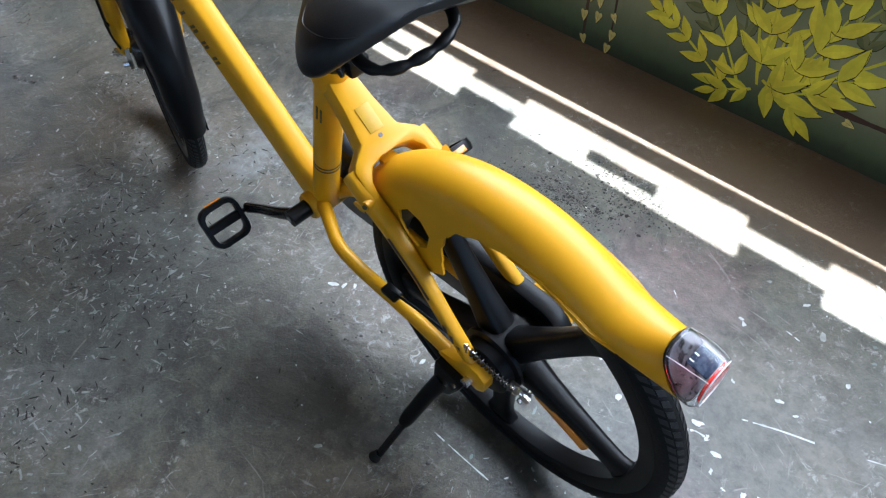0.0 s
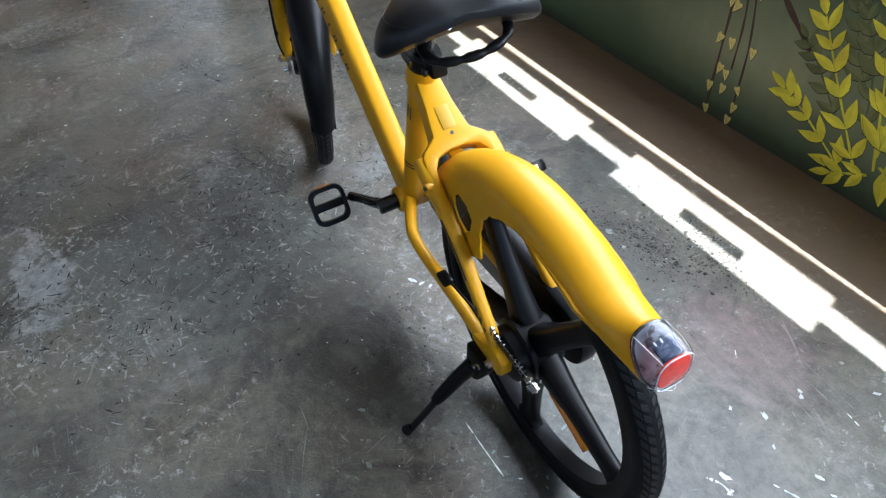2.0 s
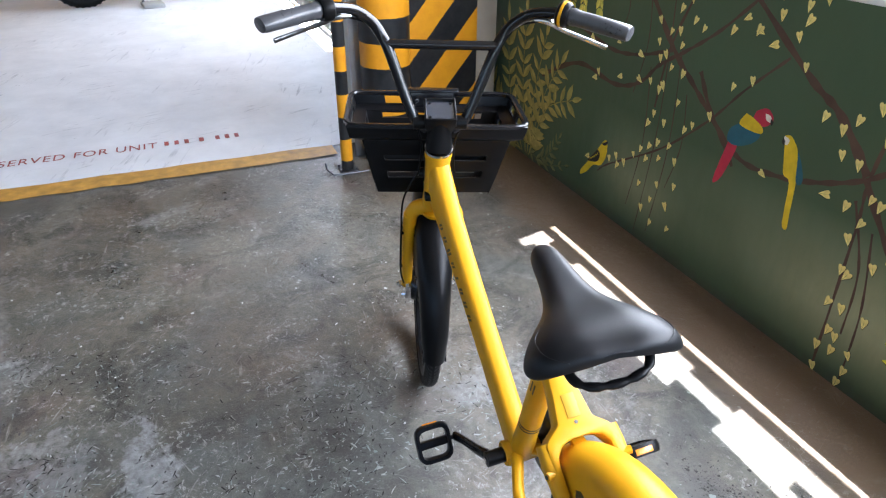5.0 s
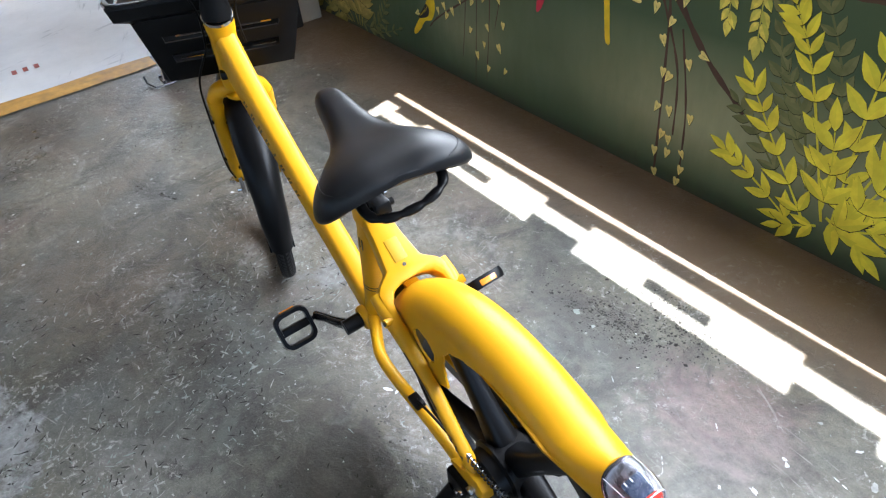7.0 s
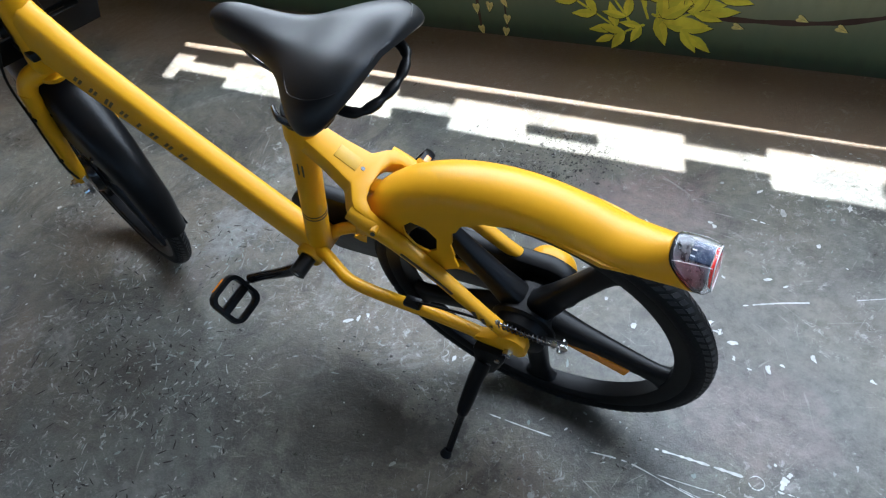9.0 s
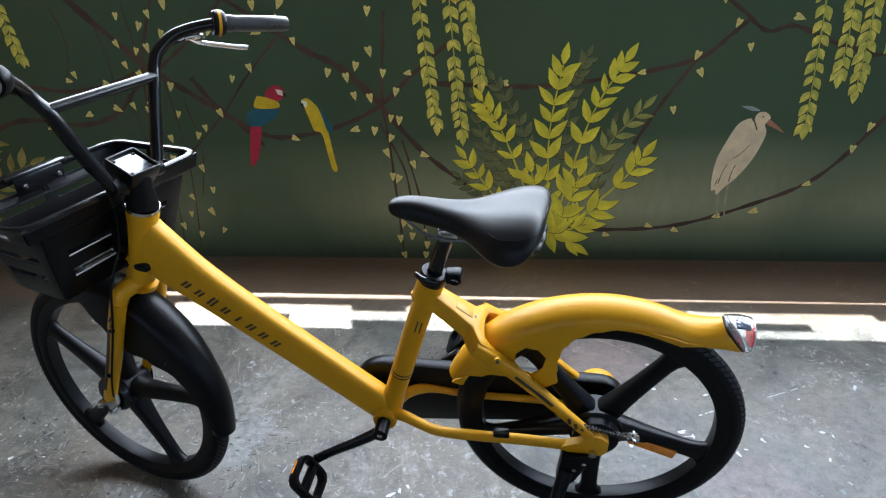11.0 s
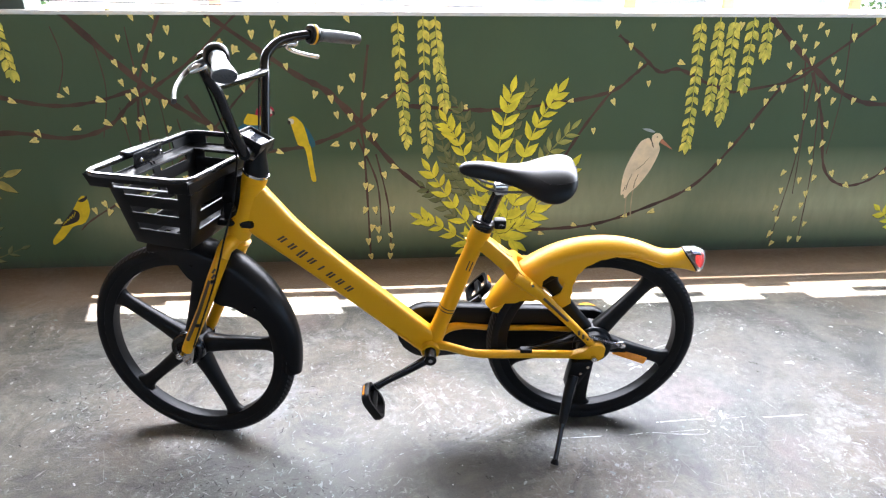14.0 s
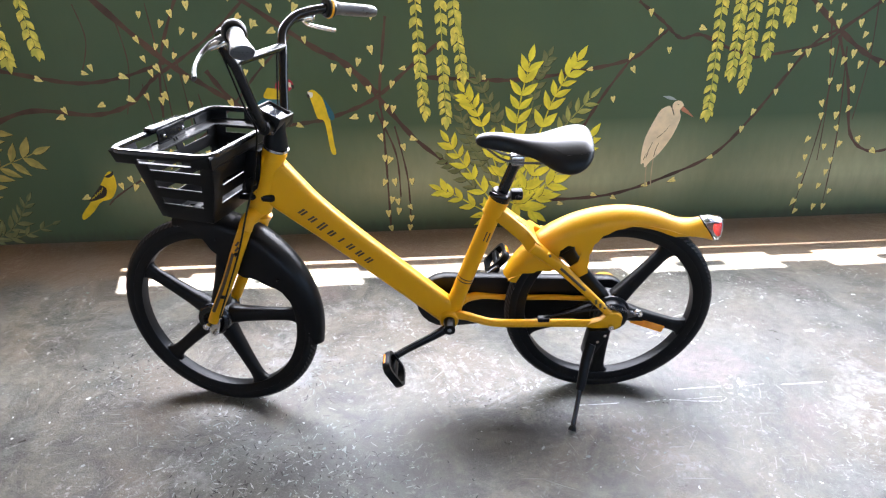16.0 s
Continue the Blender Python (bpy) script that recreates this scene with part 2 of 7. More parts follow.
def mural_green():
    """Matt green wall paint, sprayed lighter in soft clouds along the foot of the wall; they also hold floor bounce
    light.
    """
    m, tree, bsdf = nodes_of("mural_green_paint")
    coord = tree.nodes.new("ShaderNodeTexCoord").outputs["Object"]
    sep = tree.nodes.new("ShaderNodeSeparateXYZ")
    tree.links.new(coord, sep.inputs[0])
    col = mix_color(tree, ramp(tree, noise_tex(tree, coord, 0.8, 3.0), 0.3, 0.7), (0.05, 0.083, 0.042), (0.07, 0.109, 0.055))
    # low clouds: sprayed haze with bounce from the sunlit floor painted in
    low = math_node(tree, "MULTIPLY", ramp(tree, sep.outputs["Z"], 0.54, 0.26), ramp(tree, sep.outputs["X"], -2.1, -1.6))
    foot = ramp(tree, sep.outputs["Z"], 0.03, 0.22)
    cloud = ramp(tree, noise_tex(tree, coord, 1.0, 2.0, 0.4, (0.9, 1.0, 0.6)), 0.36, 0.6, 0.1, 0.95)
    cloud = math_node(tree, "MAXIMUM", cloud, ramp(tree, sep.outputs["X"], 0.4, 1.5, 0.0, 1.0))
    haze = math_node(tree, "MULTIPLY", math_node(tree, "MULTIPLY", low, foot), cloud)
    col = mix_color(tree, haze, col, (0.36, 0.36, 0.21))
    brush = noise_tex(tree, coord, 30.0, 5.0, 0.6, (1.0, 1.0, 0.3))
    col = mix_color(tree, ramp(tree, brush, 0.3, 0.8, 0.0, 0.25), col, (0.08, 0.125, 0.07))
    # browner and darker over the lowest few centimetres, with a brushed edge
    foot_tint = ramp(tree, math_node(tree, "ADD", sep.outputs["Z"], math_node(tree, "MULTIPLY", brush, 0.08)), 0.045, 0.1, 0.6, 0.0)
    col = mix_color(tree, foot_tint, col, (0.05, 0.045, 0.035))
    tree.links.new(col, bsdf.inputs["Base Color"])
    tree.links.new(ramp(tree, brush, 0.3, 0.7, 0.42, 0.6), bsdf.inputs["Roughness"])
    bsdf.inputs["Specular IOR Level"].default_value = 0.3
    bump(tree, bsdf, noise_tex(tree, coord, 55.0, 6.0, 0.65), 0.25, 0.003)
    return m


def hazard_paint(name, band, diagonal, shift=0.0):
    """Yellow and black stripes: level bands, or slanting ones over a y-z face."""
    m, tree, bsdf = nodes_of(name)
    coord = tree.nodes.new("ShaderNodeTexCoord").outputs["Object"]
    sep = tree.nodes.new("ShaderNodeSeparateXYZ")
    tree.links.new(coord, sep.inputs[0])
    run = sep.outputs["Z"]
    if diagonal:
        run = math_node(tree, "SUBTRACT", math_node(tree, "MULTIPLY", sep.outputs["Z"], 0.64), math_node(tree, "MULTIPLY", sep.outputs["Y"], 0.77))
    edge = math_node(tree, "MULTIPLY", noise_tex(tree, coord, 25.0, 3.0), 0.006)
    phase = math_node(tree, "FRACT", math_node(tree, "DIVIDE", math_node(tree, "ADD", math_node(tree, "ADD", run, edge), 40.0 * band + shift), 2.0 * band), 0.0)
    black = math_node(tree, "GREATER_THAN", phase, 0.5)
    grain = noise_tex(tree, coord, 14.0, 7.0, 0.7)
    yellow = mix_color(tree, ramp(tree, grain, 0.3, 0.75), (0.72, 0.32, 0.012), (0.6, 0.24, 0.012))
    dark = mix_color(tree, ramp(tree, grain, 0.3, 0.75), (0.012, 0.012, 0.013), (0.03, 0.03, 0.03))
    col = mix_color(tree, black, yellow, dark)
    tree.links.new(col, bsdf.inputs["Base Color"])
    tree.links.new(ramp(tree, grain, 0.3, 0.7, 0.28, 0.46), bsdf.inputs["Roughness"])
    bsdf.inputs["Specular IOR Level"].default_value = 0.22
    bump(tree, bsdf, noise_tex(tree, coord, 60.0, 5.0), 0.15)
    return m


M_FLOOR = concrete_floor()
M_WHITE_FLOOR = painted_floor()
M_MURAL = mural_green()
M_BANDS = hazard_paint("hazard_bands", 0.126, False, -0.034)
M_POST_BANDS = hazard_paint("post_bands", 0.122, False, -0.061)
M_MURAL_PLAIN = plain("dark_green_wall_paint", (0.05, 0.072, 0.06), 0.55, vary=0.15, scale=2, grain=40, relief=0.2)
M_DIAGONAL = hazard_paint("hazard_diagonals", 0.13, True)
M_WALL_DIAGONAL = hazard_paint("wall_hazard_diagonals", 0.19, True)
M_LINE = plain("yellow_line_paint", (0.5, 0.27, 0.05), 0.55, vary=0.3, scale=14, grain=50, wear=(0.2, 0.19, 0.17))
M_RED_LETTER = plain("red_floor_letters", (0.33, 0.07, 0.06), 0.6, vary=0.35, scale=30, grain=60, wear=(0.55, 0.55, 0.55))
M_PLASTER = plain("pale_plaster", (0.36, 0.36, 0.34), 0.75, vary=0.15, scale=3, grain=40, relief=0.2)
M_COPING = plain("white_coping", (0.75, 0.75, 0.72), 0.6, vary=0.08, scale=5, grain=60, relief=0.2)
M_CEILING = plain("ceiling_concrete", (0.19, 0.165, 0.13), 0.8, vary=0.15, scale=2, grain=30, relief=0.2)
M_YELLOW = plain("bicycle_yellow_enamel", (0.64, 0.31, 0.001), 0.42, vary=0.03, scale=5, grain=300, relief=0.015, coat=0.04, rough_vary=0.04, spec=0.32)
M_BLACK = plain("black_plastic", (0.004, 0.004, 0.0045), 0.36, vary=0.15, scale=12, grain=400, relief=0.05, spec=0.17)
M_BLACK_GLOSS = plain("black_enamel", (0.006, 0.006, 0.007), 0.22, vary=0.1, scale=10, grain=120, relief=0.0, coat=0.12, rough_vary=0.02, spec=0.35)
M_RUBBER = plain("tyre_rubber", (0.0065, 0.0065, 0.007), 0.6, vary=0.2, scale=20, grain=260, relief=0.25, spec=0.16)
M_LEATHER = plain("black_saddle_leather", (0.006, 0.0065, 0.008), 0.41, vary=0.12, scale=14, grain=520, relief=0.1, spec=0.26, rough_vary=0.05)
M_CHROME = plain("bright_steel", (0.62, 0.62, 0.63), 0.22, metal=1.0, vary=0.1, scale=20, grain=200, relief=0.02)
M_DARK_STEEL = plain("dark_steel", (0.12, 0.12, 0.125), 0.35, metal=1.0, vary=0.2, scale=20, grain=200, relief=0.05)
M_ORANGE = plain("orange_reflector", (0.82, 0.27, 0.015), 0.2, vary=0.1, scale=60, grain=500, relief=0.3, coat=0.5)
M_DECAL = plain("dark_decal", (0.05, 0.03, 0.02), 0.4, vary=0.1, scale=40, grain=200, relief=0.02)
M_GRIP = plain("dark_grip_rubber", (0.045, 0.047, 0.053), 0.32, vary=0.15, scale=30, grain=300, relief=0.2)

# ---- mesh helpers ----
def link_mesh(name, bm, material, smooth=True):
    me = bpy.data.meshes.new(name)
    bmesh.ops.recalc_face_normals(bm, faces=bm.faces)
    bm.to_mesh(me)
    bm.free()
    for p in me.polygons:
        p.use_smooth = smooth
    if material:
        me.materials.append(material)
    if smooth:
        me.set_sharp_from_angle(angle=radians(38))
    return new(name, me)


def part(name, bm, material, parent, label="", smooth=True):
    ob = link_mesh(name, bm, material, smooth)
    ob.parent = parent
    return tagged(ob, label)


def thing(name, label, category, m=None, group=""):
    ob = new(name)
    ob.empty_display_size = 0.1
    if m is not None:
        ob.matrix_world = m
    return tagged(ob, label, category, group)


def structure(name, bm, material, label="", smooth=False):
    return tagged(link_mesh(name, bm, material, smooth), label, kind="structure")


def box(bm, x0, x1, y0, y1, z0, z1, bevel=0.0, m=None, segments=2):
    made = bmesh.ops.create_cube(bm, size=1.0)["verts"]
    at = Matrix.Translation(((x0 + x1) / 2, (y0 + y1) / 2, (z0 + z1) / 2)) @ Matrix.Diagonal((x1 - x0, y1 - y0, z1 - z0, 1))
    bmesh.ops.transform(bm, matrix=at, verts=made)
    if bevel:
        edges = list({e for v in made for e in v.link_edges})
        done = bmesh.ops.bevel(bm, geom=edges, offset=bevel, segments=segments, affect="EDGES", profile=0.5)
        made = list({v for f in done["faces"] for v in f.verts} | {v for v in made if v.is_valid})
    if m is not None:
        bmesh.ops.transform(bm, matrix=m, verts=made)
    return made


def loft(bm, rings, closed=False, caps=True):
    """Skin between rings of as many points each."""
    vs = [[bm.verts.new(p) for p in ring] for ring in rings]
    n = len(vs[0])
    pairs = list(zip(vs, vs[1:])) + ([(vs[-1], vs[0])] if closed else [])
    for a, b in pairs:
        for i in range(n):
            bm.faces.new((a[i], a[(i + 1) % n], b[(i + 1) % n], b[i]))
    if caps and not closed:
        bm.faces.new(vs[0][::-1])
        bm.faces.new(vs[-1])
    return [v for ring in vs for v in ring]


def smooth_path(points, steps=6):
    """Catmull-Rom through the points."""
    pts = [Vector(p) for p in points]
    out = []
    for i in range(len(pts) - 1):
        p0, p1, p2, p3 = pts[max(0, i - 1)], pts[i], pts[i + 1], pts[min(len(pts) - 1, i + 2)]
        for k in range(steps):
            t = k / steps
            out.append(0.5 * (2 * p1 + (p2 - p0) * t + (2 * p0 - 5 * p1 + 4 * p2 - p3) * t * t + (3 * p1 - p0 - 3 * p2 + p3) * t ** 3))
    return out + [pts[-1]]


def tube(bm, points, radius, seg=12, steps=0, flat=1.0, up=(0, 1, 0), squareness=2.0, caps=True):
    """A tube along points; radius: one, or one a point; flat: second half-axis over the first, along up (one, or one a point)."""
    radii = list(radius) if isinstance(radius, (list, tuple)) else [radius] * len(points)
    flats = list(flat) if isinstance(flat, (list, tuple)) else [flat] * len(points)
    pts = [Vector(p) for p in points]
    if steps:
        rows = smooth_path([(*p, ) for p in pts], steps)
        spread = lambda some: [some[min(i // steps, len(some) - 1)] * (1 - (i % steps) / steps) + some[min(i // steps + 1, len(some) - 1)] * ((i % steps) / steps) for i in range(len(rows))]
        radii, flats, pts = spread(radii), spread(flats), rows
    rings = []
    side = Vector(up)
    for i, p in enumerate(pts):
        d = (pts[min(i + 1, len(pts) - 1)] - pts[max(i - 1, 0)]).normalized()
        side = side - d * side.dot(d)
        if side.length < 1e-4:
            side = d.orthogonal()
        side.normalize()
        other = d.cross(side)
        ring = []
        for k in range(seg):
            a = 2 * math.pi * k / seg
            c, s = math.cos(a), math.sin(a)
            q = 2.0 / squareness
            c, s = math.copysign(abs(c) ** q, c), math.copysign(abs(s) ** q, s)
            ring.append(p + other * (c * radii[i]) + side * (s * radii[i] * flats[i]))
        rings.append(ring)
    return loft(bm, rings, caps=caps)


def turned(bm, profile, at, axis, seg=32, closed=True):
    """A body of revolution: profile of (distance along the axis, radius); closed: the profile is a loop."""
    axis = Vector(axis).normalized()
    u = axis.orthogonal().normalized()
    w = axis.cross(u)
    at = Vector(at)
    rings = []
    for k in range(seg):
        a = 2 * math.pi * k / seg
        d = u * math.cos(a) + w * math.sin(a)
        rings.append([at + axis * s + d * r for s, r in profile])
    n = len(profile)
    vs = [[bm.verts.new(p) for p in ring] for ring in rings]
    for a, b in zip(vs, vs[1:] + vs[:1]):
        for i in range(n if closed else n - 1):
            bm.faces.new((a[i], a[(i + 1) % n], b[(i + 1) % n], b[i]))
    bmesh.ops.remove_doubles(bm, verts=[v for ring in vs for v in ring], dist=1e-6)


def rod(bm, a, b, radius, seg=12):
    return tube(bm, [a, b], radius, seg)


# ---- setting ----
WALL_Y, WALL_TOP = 1.305, 1.145

bm = bmesh.new()
box(bm, -10.2, 7.2, -8.2, 1.5, -0.2, 0.0)
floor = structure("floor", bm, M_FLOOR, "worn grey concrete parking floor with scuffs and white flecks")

bm = bmesh.new()
box(bm, -10.0, -3.29, -8.0, 1.3, 0.0, 0.004)
structure("floor_white", bm, M_WHITE_FLOOR, "white painted parking floor, scuffed and dirty")

bm = bmesh.new()
rows = 60
for k in range(rows):
    y0, y1 = -8.0 + k * 8.3 / rows, -8.0 + (k + 1) * 8.3 / rows
    a, b = 0.006 * math.sin(k * 1.7), 0.006 * math.sin((k + 1) * 1.7)
    c, d = 0.008 * math.sin(k * 2.9 + 1), 0.008 * math.sin((k + 1) * 2.9 + 1)
    bm.faces.new([bm.verts.new(p) for p in ((-3.29 + a, y0, 0.006), (-3.13 + c, y0, 0.006), (-3.13 + d, y1, 0.006), (-3.29 + b, y1, 0.006))])
bmesh.ops.remove_doubles(bm, verts=bm.verts, dist=1e-5)
structure("floor_line", bm, M_LINE, "worn yellow painted bay line on the floor")

bm = bmesh.new()
box(bm, -10.2, 7.2, WALL_Y, WALL_Y + 0.15, 0.0, WALL_TOP - 0.02)
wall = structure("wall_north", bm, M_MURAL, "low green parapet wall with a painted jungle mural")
bm = bmesh.new()
box(bm, -10.2, 7.2, WALL_Y - 0.004, WALL_Y + 0.156, WALL_TOP - 0.02, WALL_TOP, 0.006)
structure("trim", bm, M_COPING, "white sunlit coping along the wall top", True)

bm = bmesh.new()
box(bm, -5.6, -2.03, WALL_Y + 0.006, WALL_Y + 0.15, WALL_TOP, 2.8)
structure("wall_infill", bm, M_MURAL_PLAIN, "dark green wall that closes part of the opening")

bm = bmesh.new()
box(bm, -10.2, 7.2, -8.2, 1.49, 2.8, 2.95)
structure("ceiling", bm, M_CEILING, "bare concrete ceiling slab")
# unseen end wall, added low so skylight rakes the mural from the right
bm = bmesh.new()
box(bm, 7.0, 7.2, -8.2, 1.3, 0.0, 1.15)
structure("wall_east", bm, M_PLASTER, "unseen plastered end wall, kept low to let skylight in")
# unseen back wall: its height trims the fill, its cream tint warms the bounce
bm = bmesh.new()
box(bm, -10.2, 7.0, -8.2, -8.0, 0.0, 1.8)
structure("wall_south", bm, plain("cream_plaster", (0.42, 0.33, 0.2), 0.75, vary=0.15, scale=3, grain=40, relief=0.2), "unseen plastered back wall, height and cream tint set for the fill")
bm = bmesh.new()
box(bm, -10.2, -9.75, -8.0, 1.0, 0.0, 2.8)
structure("wall_west", bm, M_WALL_DIAGONAL, "end wall painted with slanting yellow and black stripes")

# sunshade along the outer edge of the ceiling: its cut-outs throw the bright figures on the floor
bm = bmesh.new()
SHIFT = Vector((0.064 * -2.8, 0.2445 * 2.8, 0))


def shade_piece(x0, x1, y0, y1, y2=None):
    """A thin plate that shades the floor from (x0, y0) to (x1, y1), its ends slanting with the sun."""
    corners = [(x0 + 0.262 * (0.88 - y0), y0), (x1 + 0.262 * (0.88 - y0), y0), (x1 + 0.262 * (0.88 - y1), y1 if y2 is None else y2), (x0 + 0.262 * (0.88 - y1), y1)]
    vs = [bm.verts.new((x + SHIFT.x, y + SHIFT.y, z)) for z in (2.8, 2.804) for x, y in corners]
    for f in ((3, 2, 1, 0), (4, 5, 6, 7), (0, 1, 5, 4), (1, 2, 6, 5), (2, 3, 7, 6), (3, 0, 4, 7)):
        bm.faces.new([vs[i] for i in f])


shade_piece(-5.6, -1.86, 0.80, 1.05)
shade_piece(-10.0, -5.6, 0.948, 0.998)
shade_piece(-1.86, 7.0, 0.948, 0.998)
shade_piece(-1.2, 0.1, 0.99, 0.99, 1.012)
shade_piece(0.1, 1.6, 0.99, 1.012, 1.019)
shade_piece(1.6, 7.0, 0.99, 1.019, 1.02)
shade_piece(-1.80, -1.55, 0.80, 0.858)
shade_piece(-1.76, -1.55, 0.914, 0.95)
for n in range(9):
    x = -1.54 + 0.925 * n
    shade_piece(x + 0.25, x + 0.47, 0.845, 0.888)
    shade_piece(x + 0.71, x + 0.925, 0.80, 0.858)
    shade_piece(x + 0.71, x + 0.925, 0.914, 0.95)
structure("sunshade", bm, M_PLASTER, "thin metal sunshade with cut-outs outside the opening")

# ---- the mural: flat paint on the wall ----
def paint(name, color, vary=0.18, scale=18.0, island=0.0):
    m = plain(name, color, 0.6, vary=vary, scale=scale, grain=90, relief=0.12, rough_vary=0.1, spec=0.22)
    if island:
        tree = m.node_tree
        bsdf = tree.nodes["Principled BSDF"]
        before = bsdf.inputs["Base Color"].links[0].from_socket
        shade = ramp(tree, tree.nodes.new("ShaderNodeNewGeometry").outputs["Random Per Island"], 0.0, 1.0, 0.0, island)
        tree.links.new(mix_color(tree, shade, before, tuple(c * f for c, f in zip(color, (0.5, 0.62, 0.6)))), bsdf.inputs["Base Color"])
    return m


M_LEAF = paint("mural_yellow_green", (0.9, 0.74, 0.06), 0.2, island=0.45)
M_LEAF_SOFT = paint("mural_soft_green", (0.44, 0.41, 0.11), 0.28, island=0.7)
M_LEAF_DIM = paint("mural_dim_green", (0.2, 0.2, 0.085), 0.3, island=0.7)
M_STRAND = paint("mural_pale_green", (0.76, 0.65, 0.12), 0.3, 40, island=0.8)
M_FERN = paint("mural_olive_fern", (0.46, 0.36, 0.1), 0.3, 20, island=0.7)
M_STEM = paint("mural_stem", (0.3, 0.33, 0.08))
M_VINE = paint("mural_brown_vine", (0.088, 0.05, 0.037), 0.35, 6)
M_HEART = paint("mural_pale_leaf", (0.78, 0.65, 0.22), 0.25, 30)
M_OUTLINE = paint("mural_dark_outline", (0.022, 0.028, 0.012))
M_RED = paint("mural_red", (0.45, 0.03, 0.06))
M_BLUE = paint("mural_blue", (0.03, 0.12, 0.17))
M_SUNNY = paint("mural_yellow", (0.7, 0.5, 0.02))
M_BUFF = paint("mural_buff", (0.82, 0.66, 0.43), 0.15)
layer = [0]


def on_wall(x, z, lift):
    return Vector((x, WALL_Y - lift, z))


def leaf_ring(at, angle, length, width):
    """A pointed leaf from its stalk at (x, z)."""
    c, s = math.cos(angle), math.sin(angle)
    sides = [(0.0, 0.0), (0.14, 0.55), (0.36, 1.0), (0.6, 0.86), (0.82, 0.42), (1.0, 0.0), (0.82, -0.42), (0.6, -0.86), (0.36, -1.0), (0.14, -0.55)]
    return [(at[0] + c * a * length - s * b * width, at[1] + s * a * length + c * b * width) for a, b in sides]


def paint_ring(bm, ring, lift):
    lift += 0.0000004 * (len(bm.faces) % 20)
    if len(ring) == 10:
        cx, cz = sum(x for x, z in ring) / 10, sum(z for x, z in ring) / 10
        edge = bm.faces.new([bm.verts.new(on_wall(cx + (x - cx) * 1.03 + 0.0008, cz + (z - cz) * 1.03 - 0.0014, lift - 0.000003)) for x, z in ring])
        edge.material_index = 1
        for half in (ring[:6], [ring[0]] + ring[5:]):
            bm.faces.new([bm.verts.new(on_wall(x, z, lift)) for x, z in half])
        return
    bm.faces.new([bm.verts.new(on_wall(x, z, lift)) for x, z in ring])


def ribbon(bm, points, widths, lift, steps=8):
    pts = smooth_path([(x, 0, z) for x, z in points], steps)
    n = len(pts)
    rows = []
    for i, p in enumerate(pts):
        d = (pts[min(i + 1, n - 1)] - pts[max(i - 1, 0)]).normalized()
        w = widths[0] + (widths[1] - widths[0]) * i / (n - 1)
        w *= 1 + 0.25 * math.sin(i * 1.3 + points[0][0] * 5)
        q = Vector((-d.z, 0, d.x)) * w / 2
        rows.append([bm.verts.new(on_wall((p + s * q).x, (p + s * q).z, lift)) for s in (-1, 1)])
    for a, b in zip(rows, rows[1:]):
        bm.faces.new((a[0], a[1], b[1], b[0]))
    return pts


def frond(base, tip, bend, pairs, length, material, rng, slim=0.23, taper=0.62, spread=(0.48, 0.85)):
    """A spray: a stem with paired leaves and one at its tip."""
    layer[0] += 1
    lift = 0.0011 + 0.00001 * layer[0]
    b, t = Vector((base[0], 0, base[1])), Vector((tip[0], 0, tip[1]))
    d = t - b
    mid = Vector((bend[0], 0, bend[1])) if isinstance(bend, tuple) else (b + t) / 2 + Vector((-d.z, 0, d.x)) * bend
    bm = bmesh.new()
    pts = ribbon(bm, [(b.x, b.z), (mid.x, mid.z), (t.x, t.z)], (0.008, 0.004), lift - 0.000006)
    for k in range(pairs):
        f = 0.12 + 0.86 * k / pairs
        i = min(int(f * (len(pts) - 1)), len(pts) - 2)
        p = pts[i].lerp(pts[i + 1], f * (len(pts) - 1) - i)
        a = math.atan2((pts[i + 1] - pts[i]).z, (pts[i + 1] - pts[i]).x)
        size = length * (1 - (1 - taper) * f) * rng.uniform(0.85, 1.15)
        for side in (-1, 1):
            paint_ring(bm, leaf_ring((p.x, p.z), a + side * rng.uniform(*spread), size, size * slim * rng.uniform(0.85, 1.1)), lift)
    a = math.atan2((pts[-1] - pts[-3]).z, (pts[-1] - pts[-3]).x)
    paint_ring(bm, leaf_ring((pts[-1].x, pts[-1].z), a, length * taper * 1.05, length * taper * slim), lift)
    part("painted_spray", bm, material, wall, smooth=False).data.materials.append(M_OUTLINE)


def strand(points, rng, size=0.047):
    """A hanging strand of small overlapping leaves."""
    layer[0] += 1
    lift = 0.0011 + 0.00001 * layer[0]
    bm = bmesh.new()
    pts = ribbon(bm, points, (0.006, 0.003), lift - 0.000006, 14)
    run = 0.0
    for a, b in zip(pts, pts[1:]):
        run += (b - a).length
        if run > 0.03:
            run = 0.0
            for side in (-1, 1):
                s = size * rng.uniform(0.85, 1.2)
                paint_ring(bm, leaf_ring((b.x + side * 0.004, b.z + rng.uniform(-0.004, 0.004)), -math.pi / 2 + side * rng.uniform(0.32, 0.6), s, s * 0.27), lift + rng.uniform(0, 0.000004))
    paint_ring(bm, leaf_ring((pts[-1].x, pts[-1].z), -math.pi / 2, size * 1.2, size * 0.3), lift)
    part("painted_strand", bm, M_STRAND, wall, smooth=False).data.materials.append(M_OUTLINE)


